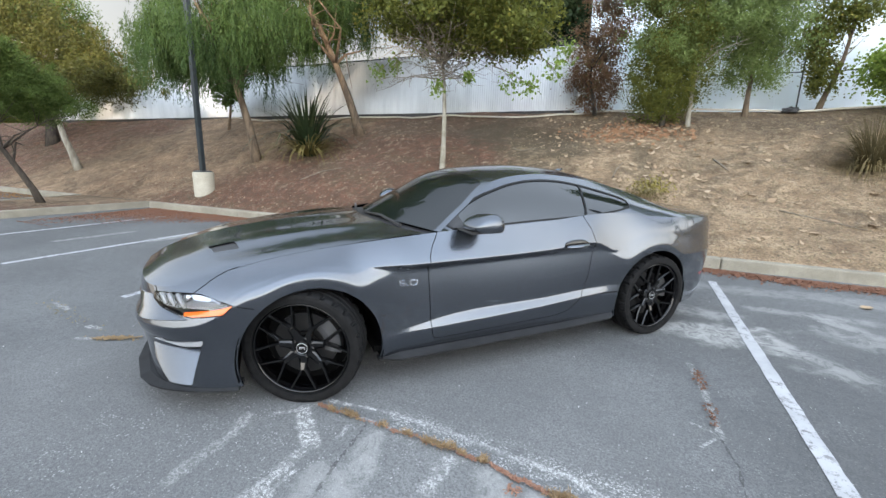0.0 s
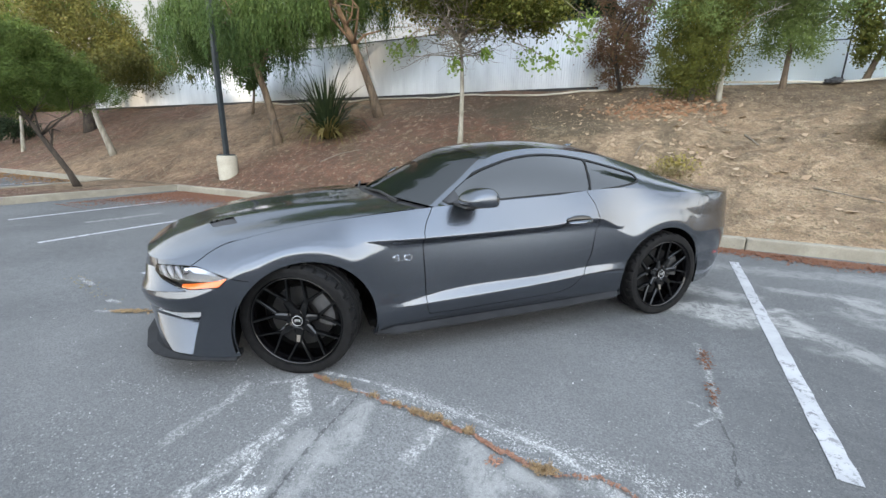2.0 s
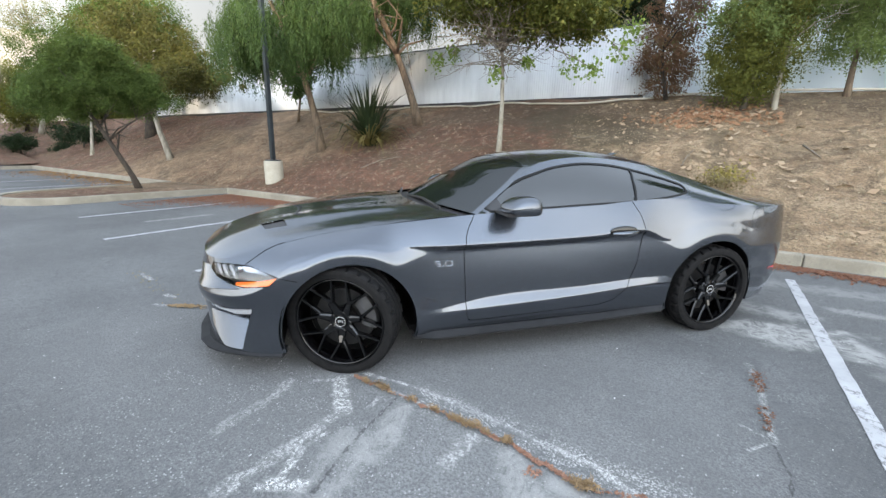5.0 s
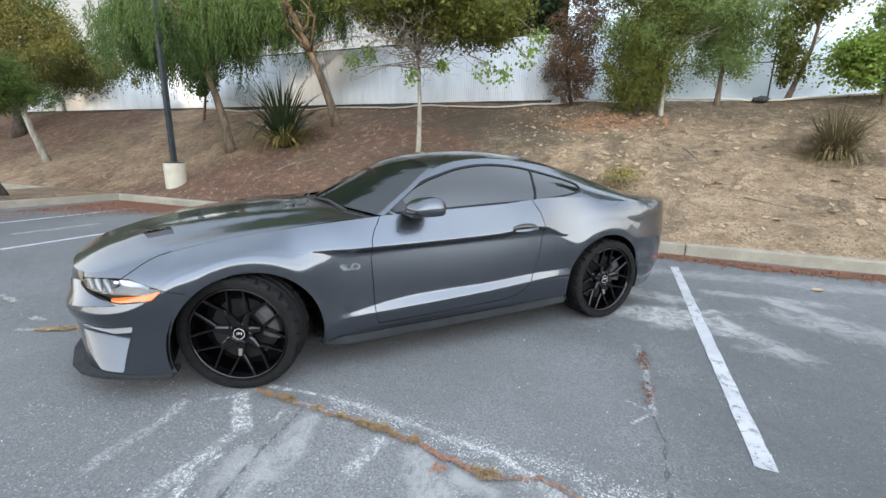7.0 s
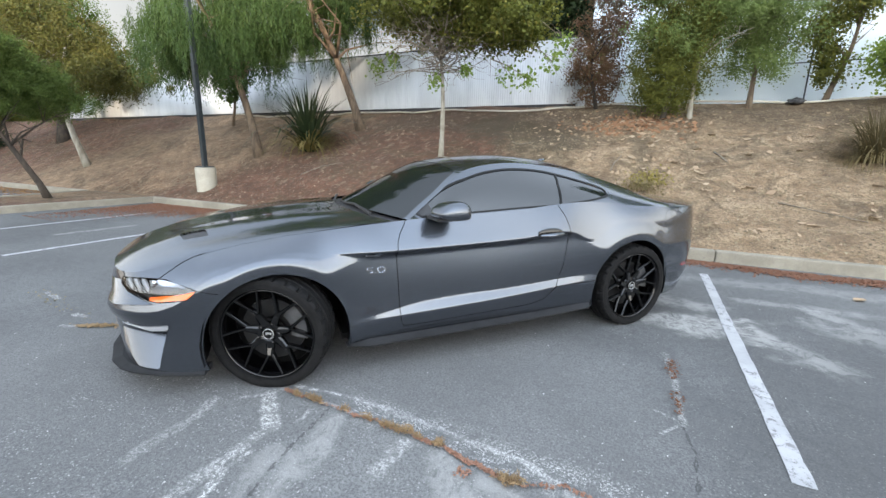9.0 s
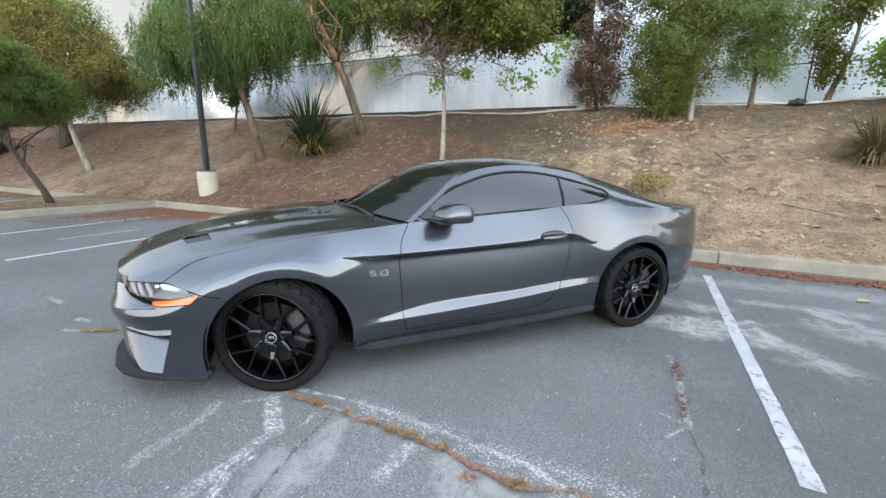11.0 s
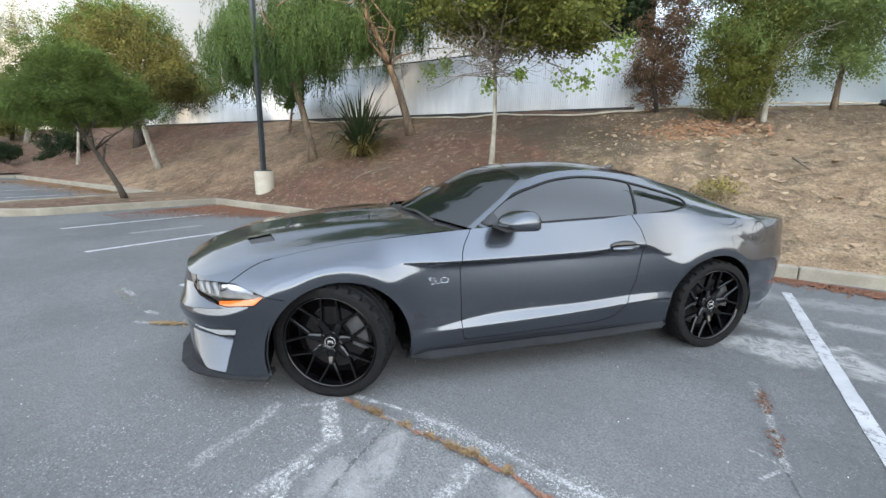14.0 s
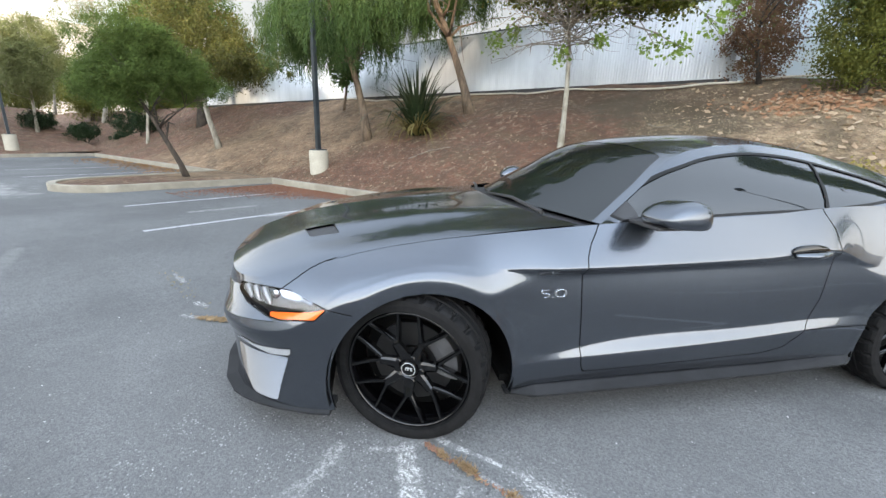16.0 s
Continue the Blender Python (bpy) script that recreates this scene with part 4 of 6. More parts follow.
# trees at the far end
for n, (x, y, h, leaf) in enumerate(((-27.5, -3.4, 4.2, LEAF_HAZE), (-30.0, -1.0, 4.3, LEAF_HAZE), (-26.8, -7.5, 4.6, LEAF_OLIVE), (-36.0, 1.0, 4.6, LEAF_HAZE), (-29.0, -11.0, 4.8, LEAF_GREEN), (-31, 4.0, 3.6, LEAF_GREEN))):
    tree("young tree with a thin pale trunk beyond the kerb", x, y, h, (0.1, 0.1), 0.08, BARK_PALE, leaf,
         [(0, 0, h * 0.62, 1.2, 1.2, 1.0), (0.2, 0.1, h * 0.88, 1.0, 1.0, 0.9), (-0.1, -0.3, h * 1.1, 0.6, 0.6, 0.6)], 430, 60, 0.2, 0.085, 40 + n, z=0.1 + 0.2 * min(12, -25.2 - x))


def blades(count, length, width, spread, rnd, lean, start=0.4, curl=0.42):
    """Sword leaves that rise from one crown and bow outwards: strips of three quads."""
    out = []
    for _ in range(count):
        a = rnd.uniform(0, 2 * math.pi)
        tilt = rnd.uniform(*lean)
        l = length * rnd.uniform(0.65, 1.1)
        way = np.array([math.cos(a), math.sin(a), 0])
        side = np.array([-math.sin(a), math.cos(a), 0]) * width
        p, pitch = way * rnd.uniform(0, spread), math.pi / 2 - tilt * start
        pts = [p]
        for k in range(4):
            p = p + (way * math.cos(pitch) + np.array([0, 0, math.sin(pitch)])) * l / 4
            pts.append(p)
            pitch -= tilt * curl
        wide = (0.7, 1.0, 0.9, 0.6, 0.05)
        for k in range(4):
            out.append([pts[k] - side * wide[k], pts[k] + side * wide[k], pts[k + 1] + side * wide[k + 1], pts[k + 1] - side * wide[k + 1]])
    return np.array(out)


def flax(x, y):
    rnd = np.random.default_rng(5)
    top = thing("flax_plant", "clump of dark sword-leaved flax with dry yellow lower blades", "plant", pose(x, y, ground_at(x, y) - 0.03))
    quads("foliage", blades(105, 2.05, 0.036, 0.25, rnd, (0.06, 1.5)), BLADE, top)
    quads("dry_foliage", blades(150, 1.5, 0.017, 0.25, rnd, (1.0, 1.7), 0.62, 0.3), BLADE_DRY, top, "dry yellow lower blades")


flax(-6.9, 2.85)


BLADE_BROWN = make_leaf("brown_grass", (0.07, 0.06, 0.03), (0.12, 0.095, 0.048), (0.17, 0.12, 0.06), 0.7)


def grass_tuft(x, y, high, count, seed, mat=STRAW):
    rnd = np.random.default_rng(seed)
    top = thing("grass_tuft", "tuft of dry brown ornamental grass on the bank", "grass", pose(x, y, ground_at(x, y) - 0.02))
    quads("foliage", blades(count, high, 0.005, 0.2, rnd, (0.2, 1.4)), BLADE_BROWN, top)
    quads("dry_foliage", blades(count // 3, high * 0.7, 0.006, 0.2, rnd, (1.2, 2.4)), mat, top, "pale straw blades hanging round the foot")


grass_tuft(5.1, 2.8, 1.05, 700, 61)


def far_building():
    """The tall pale building that stands beyond the trees at the end of the car park."""
    top = thing("building", "tall plain beige building beyond the trees", "building", pose(-75, 0, 0))
    for n in range(8):
        bm = bmesh.new()
        box(bm, -12.0, 0.0, -47.0 + 8.0 * n, -47.0 + 8.0 * n + 7.94, -1.0, 14.2, 0.03)
        part("wall_panel", bm, BEIGE_WALL, top)
    bm = bmesh.new()
    box(bm, -12.2, 0.02, -47.0, 17.0, 14.21, 14.7, 0.04)
    part("parapet", bm, BEIGE_WALL, top, "pale parapet cap")


far_building()
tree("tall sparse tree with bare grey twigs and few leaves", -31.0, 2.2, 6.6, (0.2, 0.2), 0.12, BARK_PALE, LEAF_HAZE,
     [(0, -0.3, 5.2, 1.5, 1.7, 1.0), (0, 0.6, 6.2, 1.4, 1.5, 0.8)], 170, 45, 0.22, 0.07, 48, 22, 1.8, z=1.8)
for n, (x, y, h) in enumerate(((-40, -4.5, 4.2), (-41, 0.5, 4.6), (-39, 3.6, 4.4), (-37, 7.0, 4.4), (-33, 6.6, 3.4))):
    tree("broad olive-green shrub tree on the rise beyond the kerb", x, y, h * 0.8, (0, 0), 0.1, BARK_DARK, LEAF_OLIVE,
         [(0, 0, h * 0.35, 1.9, 1.9, h * 0.32), (0.2, 0.3, h * 0.7, 1.5, 1.6, h * 0.28)], 480, 60, 0.24, 0.11, 80 + n, z=2.0, first=0.15)


# ---- the car: nose along x, left side along y, built round its own origin ----
CAR_LABEL = "dark grey metallic sports coupe with gloss black wheels"
car = thing("car", CAR_LABEL, "car", CAR)

# plan outline of the left half at its widest, from tail to nose
OUTLINE = [(-2.40, 0.0), (-2.37, 0.4), (-2.28, 0.72), (-2.1, 0.865), (-1.8, 0.94), (-1.36, 0.965), (-0.7, 0.95), (0.0, 0.948), (0.9, 0.95), (1.36, 0.952), (1.7, 0.928), (1.9, 0.862), (2.05, 0.765), (2.17, 0.61), (2.235, 0.4), (2.262, 0.0)]


def outline_curve():
    pts = np.array(OUTLINE)
    chord = np.r_[0, np.cumsum(np.linalg.norm(np.diff(pts, axis=0), axis=1))]
    f = curve([(c, *p) for c, p in zip(chord, pts)])
    fine = f(np.linspace(0, chord[-1], 3000))
    arc = np.r_[0, np.cumsum(np.linalg.norm(np.diff(fine, axis=0), axis=1))]
    zero = np.interp(0.0, fine[:, 0], arc)
    return lambda l: np.stack([np.interp(l, arc - zero, fine[:, 0]), np.interp(l, arc - zero, fine[:, 1])], -1), arc[0] - zero, arc[-1] - zero


plan, L_REAR, L_FRONT = outline_curve()
STATIONS = (L_REAR, -2.3, -1.8, -1.36, -0.95, -0.72, -0.3, 0.5, 0.8, 1.0, 1.36, 1.75, 2.1, 2.5, L_FRONT)
# height and inset of the lines that run along the side, station by station
LINES = [
    ((0.25, 0.23, 0.205, 0.21, 0.21, 0.2103, 0.21, 0.2, 0.195, 0.19, 0.18, 0.158, 0.155, 0.155, 0.155), (0.12, 0.09, 0.06, 0.04, 0.035, 0.0343, 0.035, 0.035, 0.032, 0.03, 0.02, 0.012, 0.02, 0.06, 0.07)),
    ((0.38, 0.38, 0.4, 0.42, 0.425, 0.4149, 0.385, 0.345, 0.33, 0.31, 0.32, 0.34, 0.34, 0.34, 0.34), (0.03, 0.03, 0.02, 0.0, 0.005, 0.0042, 0.0, 0.0, 0.01, 0.012, 0.0, 0.01, 0.015, 0.035, 0.04)),
    ((0.48, 0.48, 0.49, 0.5, 0.488, 0.4735, 0.442, 0.408, 0.365, 0.36, 0.42, 0.42, 0.42, 0.42, 0.42), (0.04, 0.03, 0.02, 0.0, 0.012, 0.022, 0.026, 0.026, 0.016, 0.012, 0.0, 0.01, 0.012, 0.015, 0.015)),
    ((0.7, 0.7, 0.7, 0.71, 0.655, 0.7726, 0.748, 0.728, 0.725, 0.72, 0.66, 0.51, 0.495, 0.49, 0.49), (0.015, 0.01, 0.0, -0.004, 0.01, 0.0324, 0.05, 0.05, 0.036, 0.016, 0.0, 0.002, -0.008, -0.01, -0.01)),
    ((0.8, 0.8, 0.79, 0.775, 0.72, 0.8114, 0.79, 0.768, 0.766, 0.765, 0.74, 0.59, 0.57, 0.56, 0.56), (0.02, 0.01, -0.003, -0.008, -0.004, -0.0011, -0.002, -0.002, 0.0, 0.002, 0.0, 0.014, 0.02, 0.025, 0.025)),
    ((0.955, 0.958, 0.966, 0.985, 1.025, 1.0199, 0.985, 0.945, 0.917, 0.895, 0.85, 0.775, 0.695, 0.7, 0.715), (0.05, 0.05, 0.052, 0.08, 0.088, 0.0827, 0.072, 0.088, 0.112, 0.135, 0.172, 0.155, 0.07, 0.05, 0.04)),
]
LINES = [(curve(list(zip(STATIONS, z))), curve(list(zip(STATIONS, o)))) for z, o in LINES]
ARCHES = ((1.308, 0.288, 0.396), (-1.34, 0.335, 0.388))
LIP = 0.056
# where the upright flank ends and the shoulder starts to lean in: it follows the lips over the wheels
SHOULDER = ((L_REAR, 0.70), (-2.1, 0.69), (-1.9, 0.68), (-1.72, 0.675), (-1.0, 0.672), (-0.9, 0.712), (-0.8, 0.745), (-0.7, 0.75), (-0.3, 0.735), (0.5, 0.715), (0.8, 0.71), (0.9, 0.70), (0.97, 0.685), (1.02, 0.655), (1.62, 0.66), (1.7, 0.612), (1.78, 0.56), (1.9, 0.505), (2.1, 0.478), (L_FRONT, 0.47))
SHOULDER_IN = curve([(L_REAR, 0.02), (-2.2, 0.012), (-1.8, 0.002), (-1.36, -0.004), (-1.0, 0.006), (-0.72, 0.034), (-0.3, 0.05), (0.5, 0.05), (0.8, 0.036), (1.0, 0.01), (1.36, 0.0), (1.7, 0.0), (2.1, -0.006), (L_FRONT, -0.008)])


def over_wheels(l, far=0.0):
    """One over the wheels, where the crease has run out, nought along the doors and at the ends."""
    return ease(l, 0.72 + far, 1.0 + far / 2) * ease(l, 1.9, 1.62) + ease(l, -0.62 - far, -0.98 - far / 2) 


def shoulder(l):
    l = np.asarray(l, float)
    z = np.interp(l, [k[0] for k in SHOULDER], [k[1] for k in SHOULDER])
    for x, h, r in ARCHES:
        z = np.maximum(z, h + np.sqrt(np.maximum((r + LIP) ** 2 - (l - x) ** 2, 0)))
    return z


def shoulder_rise(l, t):
    """The inset at the share t of the way from the shoulder to the belt."""
    o0, o1 = SHOULDER_IN(l), BELT[1](l)
    a = np.clip(0.22 * (BELT[0](l) - shoulder(l)) / np.maximum(o1 - o0, 0.02), 0, 1)
    return o0 + (o1 - o0) * (a * t + (1 - a) * t * t)


def eased(line, share, over=None):
    """A line of the door that runs out into the smooth shoulder over the wheels, the lower one into the upper."""
    def height(l):
        w, low, high = over_wheels(l, 0.24), shoulder(l), BELT[0](l)
        z = line[0](l)
        if over is not None:
            z = z + (over[0](l) - 0.006 - z) * over_wheels(l)
        z = z * (1 - w) + (low + (high - low) * share) * w
        return np.clip(z, low + 0.12 * share * (high - low), high - 0.01)

    def inset(l):
        w, low = over_wheels(l), shoulder(l)
        t = (height(l) - low) / (BELT[0](l) - low)
        return line[1](l) * (1 - w) + shoulder_rise(l, t) * w

    return height, inset


BELT = LINES[5]
LINES = LINES[:3] + [(shoulder, SHOULDER_IN), eased(LINES[3], 0.25, LINES[4]), eased(LINES[4], 0.45), BELT]
STEPS = (8, 12, 24, 6, 12, 26)
TOP_BULGE = curve([(L_REAR, 0.01), (-1.36, 0.016), (-0.9, 0.007), (0.7, 0.007), (1.05, 0.018), (1.36, 0.02), (1.75, 0.03), (2.1, 0.01), (L_FRONT, 0.01)])
BULGE = (0.004, 0.0, 0.004, 0.0, 0.0, lambda l: TOP_BULGE(l) * (1 - 0.6 * over_wheels(l)))


def plan_normal(l):
    d = plan(l + 0.01) - plan(l - 0.01)
    d /= np.linalg.norm(d, axis=-1)[..., None] + 1e-9
    return np.stack([-d[..., 1], d[..., 0]], -1)


def belt(l):
    """The top edge of the side: belt line, wing top, nose and tail edge."""
    l = np.asarray(l, float)
    p = plan(l) - plan_normal(l) * LINES[-1][1](l)[..., None]
    p[..., 1] = np.maximum(p[..., 1], 0.0)
    return np.concatenate([p, LINES[-1][0](l)[..., None]], -1)


def normals(grid):
    du, dv = np.gradient(grid, axis=0), np.gradient(grid, axis=1)
    n = np.cross(du, dv)
    return n / (np.linalg.norm(n, axis=-1)[..., None] + 1e-12)


def shell(grid, uv, outward):
    """Vertices (place, normal, two flat coordinates) and quads of a grid; outward: a point test for the normals' side."""
    nrm = normals(grid)
    flip = np.sum(nrm * outward) < 0
    nrm = -nrm if flip else nrm
    a, b = grid.shape[:2]
    verts = [tuple(v) for v in np.concatenate([grid, nrm, uv], -1).reshape(-1, 8)]
    faces = []
    for i in range(a - 1):
        for j in range(b - 1):
            f = (i * b + j, (i + 1) * b + j, (i + 1) * b + j + 1, i * b + j + 1)
            faces.append(f[::-1] if flip else f)
    return verts, faces


def cut(verts, faces, field):
    """Parts the faces along field = 0: those inside (below) and those outside. verts grows."""
    phi = list(field(np.array(verts)[:, 6:8], np.array(verts)[:, :3]))
    cache, inside, outside = {}, [], []

    def between(a, b):
        key = (min(a, b), max(a, b))
        if key not in cache:
            t = phi[a] / (phi[a] - phi[b])
            cache[key] = len(verts)
            verts.append(tuple(p + (q - p) * t for p, q in zip(verts[a], verts[b])))
            phi.append(0.0)
        return cache[key]

    for f in faces:
        low = [phi[k] < 0 for k in f]
        if all(low):
            inside.append(f)
        elif not any(low):
            outside.append(f)
        else:
            one, two = [], []
            for n, k in enumerate(f):
                nxt = f[(n + 1) % len(f)]
                (one if low[n] else two).append(k)
                if low[n] != (phi[nxt] < 0):
                    m = between(k, nxt)
                    one.append(m)
                    two.append(m)
            inside += [one] if len(one) > 2 else []
            outside += [two] if len(two) > 2 else []
    return inside, outside


def polygon_field(points, grow=0.0, use="uv"):
    """Signed distance to a closed outline, negative within."""
    pts = np.array(points, float)

    def field(uv, place):
        p = uv if use == "uv" else place[:, [0, 1]]
        best, inside = np.full(len(p), 9.0), np.zeros(len(p), bool)
        for a, b in zip(pts, np.roll(pts, -1, 0)):
            d = b - a
            t = np.clip(((p - a) @ d) / (d @ d), 0, 1)
            best = np.minimum(best, np.linalg.norm(p - a - t[:, None] * d, axis=1))
            cross = ((a[1] > p[:, 1]) != (b[1] > p[:, 1])) & (p[:, 0] < (b[0] - a[0]) * (p[:, 1] - a[1]) / (b[1] - a[1] + 1e-12) + a[0])
            inside ^= cross
        return np.where(inside, -best, best) - grow

    return field


def round_field(x, z, r):
    return lambda uv, place: np.hypot(uv[:, 0] - x, uv[:, 1] - z) - r


def panel(name, verts, faces, mat, parent, label="", right=False, push=0.0):
    """The chosen faces as one smooth mesh; right: its mirror image for the other side."""
    used = sorted({k for f in faces for k in f})
    if not used:
        raise ValueError(name)
    index = {k: n for n, k in enumerate(used)}
    v = np.array([verts[k] for k in used])
    place, nrm = v[:, :3] + v[:, 3:6] * push, v[:, 3:6].copy()
    faces = [[index[k] for k in f] for f in faces]
    if right:
        place, nrm = place * (1, -1, 1), nrm * (1, -1, 1)
        faces = [f[::-1] for f in faces]
    ob = raw(name, place, faces, mat, parent, label, True)
    ob.data.normals_split_custom_set_from_vertices([tuple(n) for n in nrm])
    return ob


def side_grid():
    ls = np.unique(np.concatenate([np.linspace(L_REAR, -2.0, 40), np.linspace(-2.0, 2.3, 300), np.linspace(2.3, L_FRONT, 30)]).round(5))
    base, nrm = plan(ls), plan_normal(ls)
    levels = [(z(ls), o(ls)) for z, o in LINES]
    zs, os = [], []
    for k, n in enumerate(STEPS):
        for i in range(n + (k == len(STEPS) - 1)):
            t = i / n
            zs.append(levels[k][0] * (1 - t) + levels[k + 1][0] * t)
            os.append(levels[k][1] * (1 - t) + levels[k + 1][1] * t - (BULGE[k](ls) if k == 5 else BULGE[k]) * 4 * t * (1 - t))
    z, o = np.array(zs).T, np.array(os).T
    # the creases are a few millimetres round
    for _ in range(2):
        for q in (z, o):
            q[:, 1:-1] = (q[:, :-2] + 2 * q[:, 1:-1] + q[:, 2:]) / 4
    for _ in range(14):
        for q in (z, o):
            q[1:-1] = (q[:-2] + 2 * q[1:-1] + q[2:]) / 4
    # flat lips round the wheel arches: inside this ring the side keeps the inset that it has on the ring
    for x, h, r in ARCHES:
        ring, was = r + LIP - 0.008, o.copy()
        d = np.hypot(ls[:, None] - x, z - h)
        for i, j in zip(*np.nonzero(d < ring)):
            l2, z2 = x + (ls[i] - x) * ring / max(d[i, j], 0.05), h + (z[i, j] - h) * ring / max(d[i, j], 0.05)
            k = min(max(np.searchsorted(ls, l2), 1), len(ls) - 1)
            t = (l2 - ls[k - 1]) / (ls[k] - ls[k - 1])
            o[i, j] = np.interp(z2, z[k - 1], was[k - 1]) * (1 - t) + np.interp(z2, z[k], was[k]) * t - 0.001 * min(1, (ring - d[i, j]) / 0.01)
    xy = base[:, None] - nrm[:, None] * o[..., None]
    xy[..., 1] = np.maximum(xy[..., 1], 0.0)
    grid = np.concatenate([xy, z[..., None]], -1)
    uv = np.stack([np.repeat(ls[:, None], z.shape[1], 1), z], -1)
    out = np.concatenate([np.repeat(nrm[:, None], z.shape[1], 1), 0 * z[..., None]], -1)
    return grid, uv, out


DOOR = [(0.525, 1.2), (0.53, 0.955), (0.555, 0.91), (0.585, 0.865), (0.607, 0.81), (0.611, 0.75), (0.608, 0.68), (0.602, 0.55), (0.597, 0.40), (0.588, 0.30), (0.57, 0.268), (0.4, 0.27), (-0.38, 0.297), (-0.5, 0.325), (-0.6, 0.41), (-0.665, 0.57), (-0.70, 0.8), (-0.665, 0.92), (-0.615, 1.0), (-0.60, 1.2)]
LAMP = [(1.70, 0.622), (1.79, 0.645), (1.88, 0.670), (1.95, 0.672), (2.04, 0.672), (2.19, 0.664), (2.19, 0.635), (2.11, 0.602), (2.04, 0.588), (2.005, 0.577), (1.97, 0.563), (1.91, 0.556), (1.75, 0.573)]
AMBER_STRIP = [(1.69, 0.626), (1.75, 0.608), (1.81, 0.597), (1.96, 0.583), (1.962, 0.545), (1.9, 0.54), (1.74, 0.56)]
CHEEK = [(1.955, 0.168), (1.88, 0.394), (1.98, 0.388), (2.2, 0.39), (2.22, 0.30), (2.11, 0.166)]
NOSE_FACET = [(1.93, 0.545), (2.08, 0.532), (2.25, 0.512), (2.6, 0.50), (2.58, 0.625), (2.2, 0.65), (2.12, 0.60)]
FOG = [(1.872, 0.400), (1.866, 0.434), (1.92, 0.426), (2.0, 0.420), (2.08, 0.420), (2.13, 0.434), (2.21, 0.41), (2.10, 0.408), (2.04, 0.402), (1.97, 0.391)]
MARKER = [(-1.96, 0.448), (-1.965, 0.472), (-2.1, 0.478), (-2.1, 0.45)]
TAIL = [(-2.16, 0.70), (-2.14, 0.90), (-2.75, 0.90), (-2.75, 0.70)]
GRILLE = [(2.5, 0.36), (2.46, 0.66), (3.2, 0.68), (3.2, 0.34)]
LOW_GRILLE = [(2.58, 0.21), (2.56, 0.31), (3.2, 0.31), (3.2, 0.21)]


# shut lines along the side: lamp to hood, lamp to arch, nose, and door to rear arch
SEAMS = (((1.935, 0.668), (1.89, 0.70), (1.83, 0.742), (1.77, 0.772)), ((1.70, 0.622), (1.655, 0.612), (1.60, 0.60)), ((2.175, 0.662), (2.20, 0.69), (2.215, 0.735)), ((-0.60, 0.412), (-0.72, 0.418), (-0.97, 0.424)))

HOOD_SEAM = ((1.707, 0.761, 0.776), (1.674, 0.759, 0.785), (1.643, 0.757, 0.792), (1.608, 0.752, 0.797))


def seam(line, places, flat, right, tail=None):
    """A thin dark cord laid on the skin along a shut line."""
    line, pts = np.array(line), []
    steps = np.concatenate([np.linspace(a, b, 7)[:-1] for a, b in zip(line, line[1:])] + [line[-1:]])
    for p in steps:
        d = np.linalg.norm(flat - p, axis=1)
        near = np.argsort(d)[:6]
        w = 1 / (d[near] + 1e-4) ** 2
        pts.append((places[near] * w[:, None]).sum(0) / w.sum() * (1, -1 if right else 1, 1))
    if tail is not None:
        pts += [np.array(p) * (1, -1 if right else 1, 1) for p in tail]
    bm = bmesh.new()
    tube(bm, pts, 0.0022, 6)
    part("shut_line", bm, DARK, car, "dark shut line")


